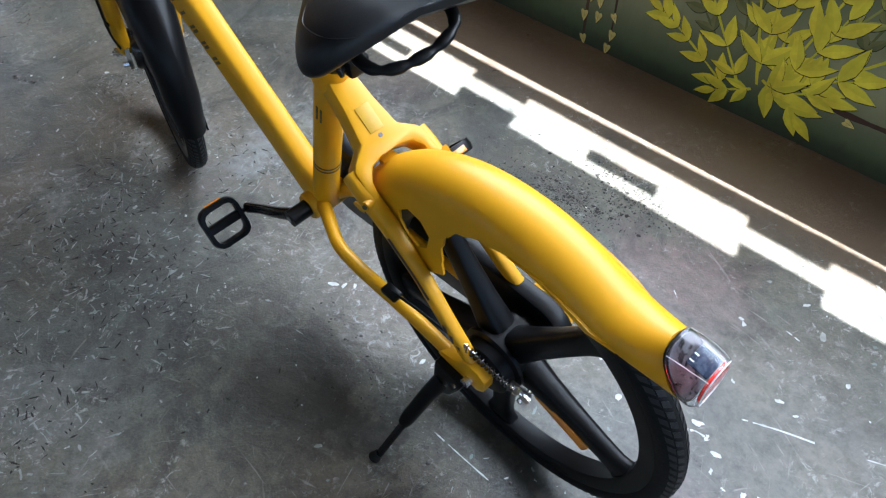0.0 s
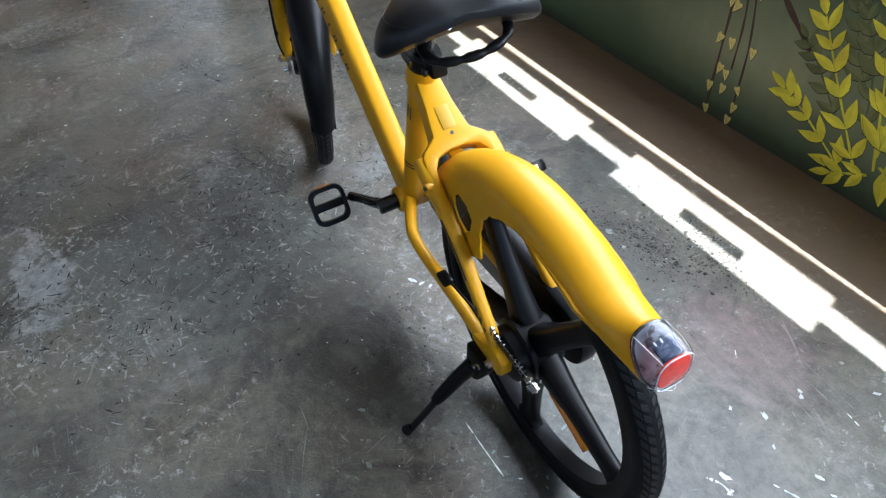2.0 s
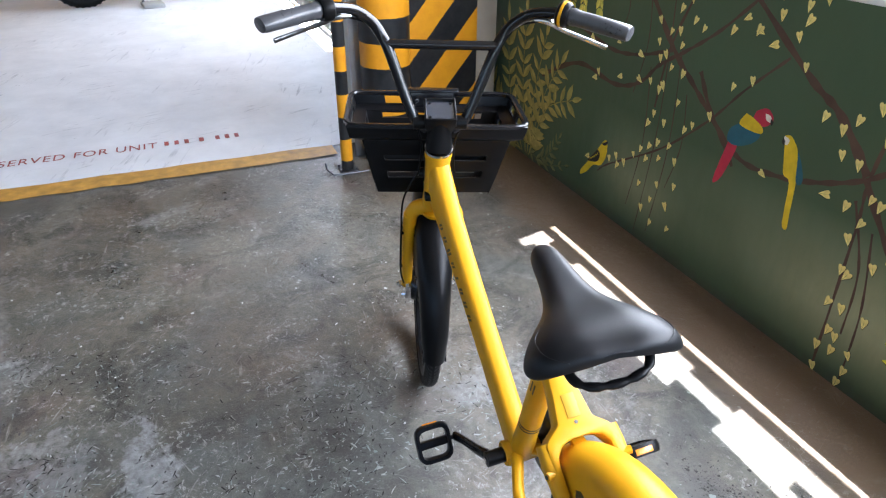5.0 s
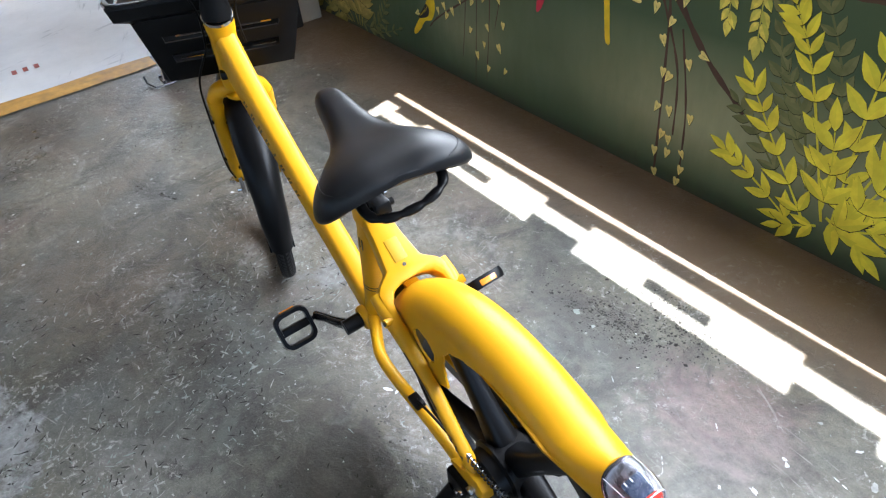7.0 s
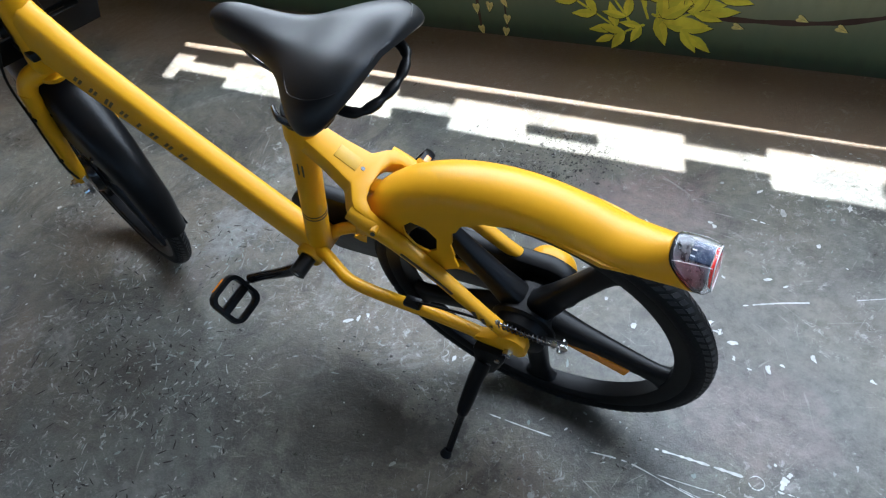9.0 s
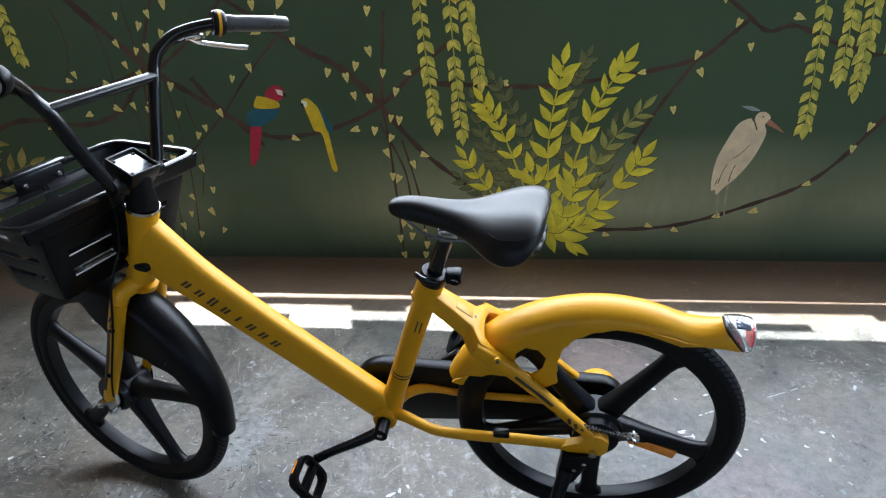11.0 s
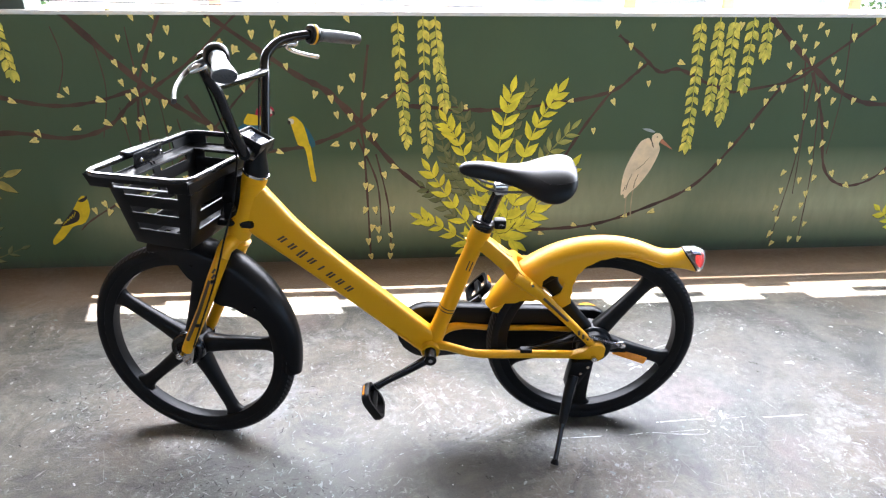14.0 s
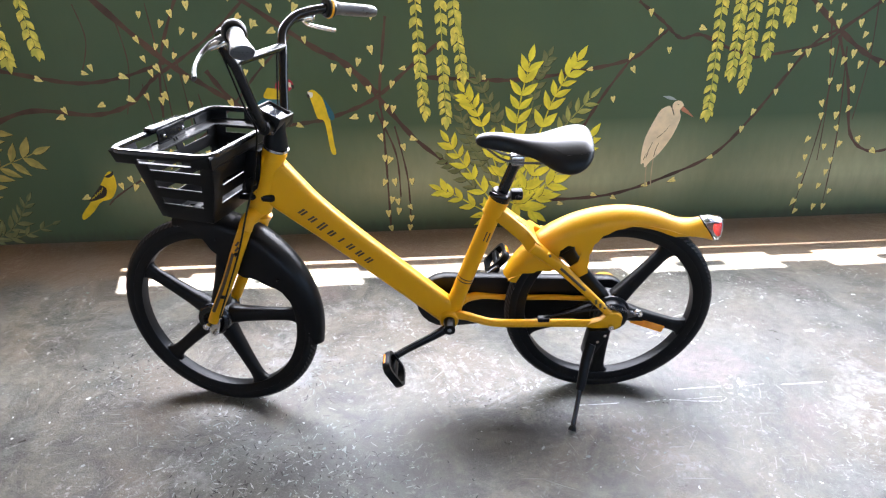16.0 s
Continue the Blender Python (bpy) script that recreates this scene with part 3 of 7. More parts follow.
HEART = ((0, 0.018), (0.0075, 0.0235), (0.0135, 0.0215), (0.0155, 0.0135), (0.012, 0.003), (0.006, -0.009), (0, -0.021), (-0.006, -0.009), (-0.012, 0.003), (-0.0155, 0.0135), (-0.0135, 0.0215), (-0.0075, 0.0235))
bm = bmesh.new()
bm.faces.new([bm.verts.new((x, 0.0001, z)) for x, z in HEART])
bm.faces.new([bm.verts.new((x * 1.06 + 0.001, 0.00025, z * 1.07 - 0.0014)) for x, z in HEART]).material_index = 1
for line in (((0, 0.015), (0.0014, -0.001), (0.0012, -0.014), (-0.0004, -0.014), (-0.0006, 0.0)),):
    bm.faces.new([bm.verts.new((x, 0, z)) for x, z in line]).material_index = 2
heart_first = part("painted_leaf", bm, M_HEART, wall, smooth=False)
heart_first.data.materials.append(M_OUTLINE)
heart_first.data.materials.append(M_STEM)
heart_count = [0]


def heart(x, z, turn, size):
    ob = heart_first if heart_count[0] == 0 else new("painted_leaf", heart_first.data)
    ob.parent = wall
    heart_count[0] += 1
    ob.matrix_basis = Matrix.Translation(on_wall(x, z, 0.001 + 0.0000004 * heart_count[0])) @ Matrix.Rotation(turn, 4, "Y") @ Matrix.Diagonal((size * 0.8, 1, size * 0.85, 1))


def vine(points, w0, w1):
    """A painted branch, thinning from w0 to w1."""
    bm = bmesh.new()
    layer[0] += 1
    ribbon(bm, points, (w0, w1), 0.0004 + 0.000008 * layer[0], 10)
    part("painted_vine", bm, M_VINE, wall, smooth=False)


# branches
vine([(-2.012, 0.19), (-1.93, 0.255), (-1.61, 0.444), (-1.38, 0.635), (-1.24, 0.79), (-1.09, 0.934)], 0.007, 0.01)
vine([(-2.6, 0.5), (-2.27, 0.64), (-1.97, 0.62), (-1.8, 0.67), (-1.69, 0.77), (-1.56, 0.85), (-1.4, 0.96), (-1.2, 1.143)], 0.022, 0.01)
vine([(-2.5, 0.86), (-2.23, 0.8), (-2.01, 0.76), (-1.82, 0.78), (-1.63, 0.84)], 0.018, 0.014)
vine([(-1.91, 1.143), (-1.64, 0.86), (-1.48, 0.74), (-1.33, 0.63), (-1.22, 0.52)], 0.026, 0.016)
vine([(-1.51, 1.143), (-1.64, 0.86), (-1.68, 0.6)], 0.012, 0.012)
vine([(-1.35, 1.143), (-1.01, 0.9), (-0.87, 0.82), (-0.73, 0.68)], 0.018, 0.03)
vine([(-0.45, 0.9), (-0.6, 0.78), (-0.73, 0.67), (-0.88, 0.6), (-1.04, 0.56), (-1.2, 0.56), (-1.36, 0.66), (-1.46, 0.8)], 0.014, 0.02)
vine([(-0.73, 0.67), (-0.58, 0.48), (-0.42, 0.34)], 0.024, 0.014)
vine([(-0.68, 1.01), (-0.72, 0.69), (-0.71, 0.51), (-0.70, 0.03)], 0.012, 0.009)
vine([(-0.66, 0.53), (-0.61, 0.28), (-0.60, 0.03)], 0.008, 0.006)
vine([(-0.74, 0.6), (-0.66, 0.4), (-0.645, 0.18)], 0.01, 0.006)
vine([(-0.53, 0.75), (-0.25, 0.73), (-0.07, 0.73), (0.21, 0.765), (0.406, 0.81), (0.5, 0.885), (0.55, 0.93)], 0.02, 0.012)
vine([(0.406, 1.05), (0.518, 0.967), (0.61, 0.893), (0.697, 0.905), (0.82, 0.85), (0.97, 0.8)], 0.012, 0.016)
vine([(0.21, 0.50), (0.30, 0.66), (0.41, 0.82)], 0.014, 0.012)
vine([(-0.02, 0.16), (0.10, 0.14), (0.39, 0.16), (0.66, 0.25), (0.87, 0.36), (1.03, 0.56), (1.21, 0.84), (1.33, 0.92)], 0.016, 0.014)
vine([(1.06, 1.143), (1.33, 0.91), (1.53, 0.78), (1.74, 0.74), (2.1, 0.8)], 0.02, 0.022)
vine([(1.33, 0.91), (1.24, 0.85), (0.97, 0.80)], 0.016, 0.01)
vine([(1.33, 0.91), (1.63, 1.143)], 0.016, 0.01)
vine([(1.33, 0.89), (1.43, 0.68), (1.51, 0.43), (1.63, 0.34), (1.77, 0.37), (1.9, 0.5)], 0.014, 0.012)
for top, low, x0, x1 in ((0.87, 0.04, 1.34, 1.32), (0.84, 0.03, 1.38, 1.47), (0.95, 0.3, 1.28, 1.38), (1.1, 0.5, 1.46, 1.5)):
    vine([(x0, top), ((x0 + x1) / 2 + 0.02, (top + low) / 2), (x1, low)], 0.006, 0.004)
for x, top, low in ((-1.66, 1.08, 0.02), (-1.58, 0.9, 0.06), (-1.74, 0.75, 0.12), (-1.51, 0.7, 0.3), (-1.8, 1.05, 0.62), (-1.95, 1.08, 0.8)):
    vine([(x, top), (x + 0.02, (top + low) / 2), (x - 0.03, low)], 0.005, 0.004)
# heart leaves along the branches: place on the wall and, where it lies over, its lean
leaf_rng = random.Random(5)
for x, z, *lean in ((-2.716, 0.895), (-2.588, 0.906), (-2.540, 1.036), (-2.431, 0.917), (-2.124, 0.610, 1.3), (-2.165, 0.779, -1.1), (-2.110, 0.229, 1.2), (-2.094, 0.640), (-1.933, 0.279), (-1.937, 0.661, 1.2), (-1.967, 0.801, -1.3), (-1.938, 0.821), (-1.873, 0.270), (-1.824, 0.300), (-1.884, 0.310), (-1.766, 0.361), (-1.798, 0.682, -1.0), (-1.729, 0.692), (-1.809, 0.782, -1.2), (-1.705, 0.250), (-1.686, 0.371), (-1.726, 0.401), (-1.677, 0.431), (-1.708, 0.522)):  # far bough
    heart(x, z, lean[0] if lean else leaf_rng.uniform(-0.5, 0.5), leaf_rng.uniform(0.85, 1.15))
for x, z, *lean in ((-1.691, 0.793), (-1.711, 0.853), (-1.722, 0.933), (-1.693, 1.033), (-1.714, 1.133)):  # far bough
    heart(x, z, lean[0] if lean else leaf_rng.uniform(-0.5, 0.5), leaf_rng.uniform(0.85, 1.15))
for x, z, *lean in ((-1.664, 0.150), (-1.678, 0.572), (-1.670, 0.672), (-1.650, 0.693), (-1.661, 0.813), (-1.652, 0.903), (-1.595, 0.110), (-1.615, 0.210), (-1.587, 0.291), (-1.608, 0.402), (-1.628, 0.462), (-1.559, 0.472), (-1.609, 0.552), (-1.551, 0.653), (-1.552, 0.764), (-1.621, 0.773), (-1.583, 0.864), (-1.603, 0.914), (-1.534, 0.964), (-1.614, 0.994), (-1.565, 1.035), (-1.625, 1.114), (-1.546, 1.125), (-1.486, 0.131)):  # hanging cluster
    heart(x, z, lean[0] if lean else leaf_rng.uniform(-0.5, 0.5), leaf_rng.uniform(0.85, 1.15))
for x, z, *lean in ((-1.516, 0.221), (-1.488, 0.322), (-1.509, 0.422), (-1.490, 0.563), (-1.451, 0.594), (-1.484, 0.945), (-1.495, 1.065)):  # hanging cluster
    heart(x, z, lean[0] if lean else leaf_rng.uniform(-0.5, 0.5), leaf_rng.uniform(0.85, 1.15))
for x, z, *lean in ((-1.372, 0.654), (-1.346, 0.966), (-1.294, 0.786), (-1.297, 1.017, 1.0), (-1.327, 1.097), (-1.215, 0.826), (-1.167, 0.957, 1.2), (-1.237, 0.987), (-1.227, 0.987, -1.2), (-1.158, 1.048), (-1.169, 1.108), (-1.083, 0.545, -1.1), (-1.078, 0.998), (-1.058, 1.049), (-1.069, 1.089), (-1.027, 0.918), (-1.010, 1.119)):  # bough over the perch
    heart(x, z, lean[0] if lean else leaf_rng.uniform(-0.5, 0.5), leaf_rng.uniform(0.85, 1.15))
for x, z, *lean in ((-0.844, 0.577, 1.3), (-0.846, 0.778), (-0.916, 0.798), (-0.764, 0.568), (-0.765, 0.698), (-0.825, 0.708), (-0.807, 0.819), (-0.748, 0.870), (-0.739, 1.011), (-0.760, 1.111), (-0.697, 0.012), (-0.708, 0.093), (-0.658, 0.104), (-0.659, 0.154), (-0.689, 0.164), (-0.670, 0.255), (-0.720, 0.255), (-0.692, 0.366), (-0.712, 0.376), (-0.723, 0.477), (-0.704, 0.538), (-0.664, 0.608), (-0.695, 0.618), (-0.666, 0.719)):  # middle bough
    heart(x, z, lean[0] if lean else leaf_rng.uniform(-0.5, 0.5), leaf_rng.uniform(0.85, 1.15))
for x, z, *lean in ((-0.707, 0.790), (-0.607, 0.013), (-0.598, 0.063), (-0.599, 0.124), (-0.590, 0.255), (-0.622, 0.427), (-0.573, 0.468, -1.2), (-0.617, 0.790, 1.4), (-0.266, 0.742, 1.5)):  # middle bough
    heart(x, z, lean[0] if lean else leaf_rng.uniform(-0.5, 0.5), leaf_rng.uniform(0.85, 1.15))
for x, z, *lean in ((0.134, 0.117, -1.3), (0.216, 0.766, 1.4), (0.295, 0.158, -1.2), (0.339, 0.625), (0.396, 0.138, -1.1), (0.418, 0.757), (0.397, 0.817, 0.4), (0.393, 1.091), (0.537, 0.200, 1.3), (0.516, 0.920), (0.465, 1.000), (0.554, 1.082), (0.668, 0.220, 1.2), (0.568, 0.839), (0.708, 0.931, -1.2), (0.838, 0.333, 1.2), (0.968, 0.466), (0.949, 1.085), (1.007, 0.548), (1.013, 0.822), (1.097, 0.639), (1.136, 0.752), (1.156, 0.813, 1.1), (1.121, 1.056)):  # bough under the long-legged shape
    heart(x, z, lean[0] if lean else leaf_rng.uniform(-0.5, 0.5), leaf_rng.uniform(0.85, 1.15))
for x, z, *lean in ((1.207, 0.813), (1.266, 0.885, 1.2), (1.215, 0.915), (1.265, 0.976), (1.203, 1.006), (1.254, 1.037), (1.223, 1.077), (1.331, 0.029), (1.310, 0.081), (1.329, 0.162), (1.307, 0.223), (1.316, 0.315), (1.304, 0.406), (1.343, 0.519), (1.332, 0.580), (1.341, 0.682), (1.380, 0.773), (1.318, 0.814), (1.316, 0.936), (1.315, 1.007), (1.355, 1.058), (1.314, 1.088), (1.473, 0.050), (1.422, 0.050)):  # end boughs
    heart(x, z, lean[0] if lean else leaf_rng.uniform(-0.5, 0.5), leaf_rng.uniform(0.85, 1.15))
for x, z, *lean in ((1.482, 0.132), (1.420, 0.162), (1.439, 0.234), (1.449, 0.295), (1.397, 0.366), (1.468, 0.377), (1.436, 0.458), (1.415, 0.519), (1.465, 0.550), (1.464, 0.642), (1.392, 0.651), (1.462, 0.754), (1.420, 0.804), (1.481, 0.835), (1.449, 0.886), (1.418, 0.936), (1.559, 0.398), (1.563, 0.754), (1.487, 1.039), (1.652, 0.337, -0.9), (1.665, 0.765, -1.2), (1.578, 1.111), (1.733, 0.378, 1.0), (1.815, 0.399, 0.9)):  # end boughs
    heart(x, z, lean[0] if lean else leaf_rng.uniform(-0.5, 0.5), leaf_rng.uniform(0.85, 1.15))

# hanging strands
rng = random.Random(11)
for pts in ([(-0.553, 1.145), (-0.54, 0.831), (-0.52, 0.6)], [(-0.448, 1.145), (-0.438, 0.801), (-0.424, 0.559)], [(-0.398, 1.145), (-0.376, 0.933), (-0.346, 0.76)], [(0.765, 1.145), (0.782, 0.85), (0.793, 0.56)], [(0.848, 1.145), (0.866, 0.9), (0.866, 0.745)],
            [(0.915, 1.145), (0.928, 0.9), (0.93, 0.69)], [(1.003, 1.145), (1.015, 0.835)], [(1.07, 1.145), (1.085, 0.98)], [(-2.16, 1.14), (-2.14, 0.91)], [(-2.28, 1.12), (-2.27, 0.86)], [(-2.38, 1.12), (-2.36, 0.9)]):
    strand(pts, rng)

# the large bush, dim sprays first
def bush_place(p):
    return 0.94 * p[0] - 0.003, 0.973 * p[1]


for base, mid, tip, pairs, length in (((-0.157, 0.422), (-0.217, 0.602), (-0.312, 0.774), 7, 0.075), ((-0.247, 0.313), (-0.345, 0.477), (-0.4, 0.705), 8, 0.072), ((-0.056, 0.4), (-0.02, 0.704), (0.035, 0.85), 9, 0.072),
                                      ((-0.286, 0.2), (-0.394, 0.315), (-0.467, 0.382), 5, 0.075), ((-0.2, 0.2), (-0.26, 0.4), (-0.34, 0.52), 6, 0.075), ((0.08, 0.3), (0.12, 0.45), (0.15, 0.6), 4, 0.07)):
    frond(bush_place(base), bush_place(tip), bush_place(mid), pairs, length, M_LEAF_DIM, rng)
frond((0.02, 0.33), (0.232, 0.634), (0.13, 0.515), 6, 0.085, M_LEAF_SOFT, rng, 0.17, 0.8)
for base, mid, tip, pairs, length in (((-0.2, 0.06), (-0.38, 0.17), (-0.475, 0.217), 5, 0.085), ((-0.17, 0.08), (-0.335, 0.31), (-0.437, 0.46), 6, 0.09), ((-0.13, 0.12), (-0.27, 0.53), (-0.36, 0.695), 9, 0.085), ((-0.1, 0.1), (-0.103, 0.539), (-0.053, 0.825), 9, 0.1), ((-0.09, 0.12), (0.049, 0.601), (0.172, 0.825), 9, 0.098),
                                      ((-0.06, 0.12), (0.18, 0.35), (0.265, 0.46), 5, 0.105), ((-0.1, 0.1), (0.03, 0.2), (0.1, 0.236), 3, 0.115), ((-0.1, 0.1), (0.0, 0.15), (0.05, 0.16), 2, 0.11), ((-0.12, 0.14), (-0.03, 0.1), (0.0, 0.08), 2, 0.11), ((-0.14, 0.1), (-0.2, 0.07), (-0.24, 0.05), 2, 0.085),
                                      ((-0.14, 0.16), (-0.15, 0.3), (-0.17, 0.4), 3, 0.115), ((-0.1, 0.1), (-0.02, 0.26), (0.02, 0.38), 4, 0.115)):
    frond(bush_place(base), bush_place(tip), bush_place(mid), pairs, length, M_LEAF, rng, 0.2, 0.78)
# the fern by the column and the bush past the far end
for base, tip, bend, pairs, length in (((-2.6, 0.02), (-2.38, 0.22), -0.1, 6, 0.09), ((-2.7, 0.05), (-2.3, 0.1), -0.1, 5, 0.08)):
    frond(base, tip, bend, pairs, length, M_LEAF_DIM, rng, 0.17)
for base, tip, bend, pairs, length in (((-2.78, 0.02), (-3.36, 0.3), 0.14, 7, 0.17), ((-2.78, 0.02), (-3.28, 0.52), 0.12, 8, 0.17), ((-2.76, 0.02), (-3.0, 0.7), 0.1, 9, 0.16), ((-2.72, 0.02), (-2.8, 0.78), 0.05, 10, 0.15), ((-2.7, 0.02), (-2.58, 0.7), 0.04, 9, 0.15),
                                       ((-2.68, 0.02), (-2.42, 0.6), (-2.58, 0.36), 8, 0.14), ((-2.68, 0.02), (-2.29, 0.45), (-2.53, 0.33), 8, 0.13)):
    frond(base, tip, bend, pairs, length, M_FERN, rng, 0.17, 0.7, (0.75, 1.1))
for base, tip, bend, pairs, length in (((2.15, 0.05), (1.87, 0.2), 0.08, 6, 0.09), ((2.18, 0.06), (2.05, 0.6), 0.05, 7, 0.11)):
    frond(base, tip, bend, pairs, length, M_LEAF, rng)


def painted_shape(name, outline, material, lift):
    bm = bmesh.new()
    n = len(outline)
    pts = smooth_path([(x, 0, z) for x, z in outline + outline[:1]], 4)[:-1]
    bm.faces.new([bm.verts.new(on_wall(p.x, p.z, lift)) for p in pts])
    part(name, bm, material, wall, smooth=False)


# plain coloured shapes among the branches
M_FACE = paint("mural_white", (0.72, 0.7, 0.62))
M_INK = paint("mural_ink", (0.035, 0.03, 0.026))
painted_shape("painted_shape", [(-1.169, 0.741), (-1.130, 0.761), (-1.100, 0.745), (-1.097, 0.722), (-1.129, 0.698), (-1.174, 0.711)], M_RED, 0.0014)
painted_shape("painted_shape", [(-1.131, 0.744), (-1.107, 0.740), (-1.102, 0.721), (-1.122, 0.724)], M_FACE, 0.0015)
painted_shape("painted_shape", [(-1.104, 0.733), (-1.092, 0.726), (-1.097, 0.712), (-1.104, 0.720)], M_INK, 0.0016)
painted_shape("painted_shape", [(-1.209, 0.721), (-1.174, 0.714), (-1.129, 0.694), (-1.136, 0.671), (-1.228, 0.675)], M_SUNNY, 0.0015)
painted_shape("painted_shape", [(-1.228, 0.680), (-1.136, 0.673), (-1.153, 0.633), (-1.216, 0.600), (-1.266, 0.604), (-1.266, 0.647)], M_BLUE, 0.0014)
painted_shape("painted_shape", [(-1.260, 0.607), (-1.217, 0.605), (-1.256, 0.468), (-1.295, 0.438)], M_RED, 0.0013)
painted_shape("painted_shape", [(-1.035, 0.700), (-1.013, 0.707), (-0.990, 0.689), (-0.974, 0.667), (-0.958, 0.608), (-0.949, 0.568), (-0.940, 0.463), (-0.935, 0.409), (-0.954, 0.409), (-0.963, 0.462), (-0.975, 0.561), (-1.003, 0.577), (-1.016, 0.621), (-1.027, 0.667)], M_SUNNY, 0.0014)
painted_shape("painted_shape", [(-0.971, 0.667), (-0.947, 0.633), (-0.928, 0.589), (-0.934, 0.568), (-0.951, 0.573), (-0.962, 0.621)], M_BLUE, 0.0015)
painted_shape("painted_shape", [(-1.037, 0.699), (-1.015, 0.693), (-1.018, 0.674), (-1.033, 0.675)], M_FACE, 0.0015)
painted_shape("painted_shape", [(-1.040, 0.690), (-1.030, 0.685), (-1.030, 0.669), (-1.041, 0.676)], M_INK, 0.0016)
painted_shape("painted_shape", [(-1.998, 0.337), (-1.975, 0.356), (-1.961, 0.346), (-1.955, 0.313), (-1.962, 0.269), (-1.994, 0.223), (-2.047, 0.205), (-2.095, 0.154), (-2.145, 0.118), (-2.149, 0.142), (-2.103, 0.197), (-2.061, 0.252), (-2.024, 0.298)], M_SUNNY, 0.0014)
painted_shape("painted_shape", [(-2.029, 0.291), (-2.006, 0.274), (-2.017, 0.237), (-2.057, 0.218), (-2.100, 0.211), (-2.068, 0.247)], M_INK, 0.0015)
painted_shape("painted_shape", [(-2.003, 0.331), (-1.972, 0.346), (-1.957, 0.356), (-1.963, 0.336), (-1.985, 0.325)], M_INK, 0.0015)
for k in range(5):
    bm = bmesh.new()
    ribbon(bm, [(-2.022 - 0.013 * k, 0.277 - 0.011 * k), (-2.035 - 0.013 * k, 0.253 - 0.009 * k)], (0.004, 0.002), 0.0017, 3)
    part("painted_stroke", bm, M_SUNNY, wall, smooth=False)
painted_shape("painted_shape", [(0.599, 0.59), (0.614, 0.586), (0.632, 0.546), (0.622, 0.58), (0.622, 0.6), (0.635, 0.613), (0.657, 0.611), (0.673, 0.59), (0.658, 0.567), (0.667, 0.54), (0.661, 0.503), (0.635, 0.433), (0.59, 0.361), (0.553, 0.323), (0.529, 0.292), (0.521, 0.314), (0.507, 0.312), (0.504, 0.372), (0.513, 0.443), (0.543, 0.522), (0.568, 0.572)], M_BUFF, 0.0014)
painted_shape("painted_shape", [(0.67, 0.587), (0.7, 0.562), (0.727, 0.534), (0.693, 0.552), (0.664, 0.569)], paint("mural_orange", (0.46, 0.19, 0.11)), 0.0015)
painted_shape("painted_shape", [(0.568, 0.636), (0.604, 0.635), (0.634, 0.618), (0.602, 0.62)], paint("mural_grey_blue", (0.4, 0.45, 0.46)), 0.0015)
M_BUFF_LINE = paint("mural_brown_line", (0.12, 0.09, 0.06))
for line, width in ((((0.645, 0.597), (0.649, 0.594)), 0.007), (((0.612, 0.59), (0.624, 0.572), (0.635, 0.544)), 0.006), (((0.569, 0.438), (0.6, 0.466), (0.621, 0.496)), 0.003), (((0.529, 0.338), (0.537, 0.38), (0.551, 0.417)), 0.004), (((0.566, 0.345), (0.57, 0.38), (0.581, 0.414)), 0.004), (((0.518, 0.33), (0.526, 0.36)), 0.004)):
    bm = bmesh.new()
    ribbon(bm, list(line), (width, width * 0.5), 0.0016)
    part("painted_stroke", bm, M_BUFF_LINE, wall, smooth=False)
for leg in ([(0.535, 0.32), (0.538, 0.26), (0.544, 0.195)], [(0.566, 0.36), (0.565, 0.28), (0.57, 0.195)]):
    bm = bmesh.new()
    ribbon(bm, leg, (0.006, 0.005), 0.0013)
    part("painted_stroke", bm, paint("mural_tan", (0.42, 0.33, 0.2)), wall, smooth=False)

# ---- the bicycle: x runs from front (-) to back (+), y to its right side, z up; it leans on its kickstand ----
BIKE = Matrix.Translation((0.0, 0.0918, 0.0)) @ pose(0, 0, 0, 0, 0, -2.459) @ pose(0, 0, 0, 3.791)
bike = thing("bicycle", "yellow city bicycle with black mag wheels leaning on its kickstand", "bicycle", BIKE)
REAR = Vector((-0.005, 0.0, 0.32))
HEAD_TOP, HEAD_LOW = Vector((-0.953, 0, 0.866)), Vector((-1.022, 0, 0.682))
STEER = Matrix.Translation(HEAD_TOP) @ Matrix.Rotation(radians(-16.5), 4, (HEAD_TOP - HEAD_LOW).normalized()) @ Matrix.Translation(-HEAD_TOP)


def steered(bm):
    bmesh.ops.transform(bm, matrix=STEER, verts=bm.verts)
    return bm


def front(fwd, right, z):
    """A point of the front assembly before it is steered."""
    return Vector((-0.94 - fwd, right, z))


def grown(ob, bevel=0.0, solid=0.0, cutters=()):
    """Applies a solidify, cuts and a bevel to an object's mesh."""
    if solid:
        mod = ob.modifiers.new("solid", "SOLIDIFY")
        mod.thickness, mod.offset = solid, 0.0
    for c in cutters:
        mod = ob.modifiers.new("cut", "BOOLEAN")
        mod.operation, mod.object, mod.solver = "DIFFERENCE", c, "EXACT"
    if bevel:
        mod = ob.modifiers.new("bevel", "BEVEL")
        mod.width, mod.segments, mod.limit_method = bevel, 2, "ANGLE"
    me = bpy.data.meshes.new_from_object(ob.evaluated_get(bpy.context.evaluated_depsgraph_get()))
    ob.modifiers.clear()
    ob.data = me
    me.set_sharp_from_angle(angle=radians(38))
    for c in cutters:
        bpy.data.objects.remove(c)
    return ob


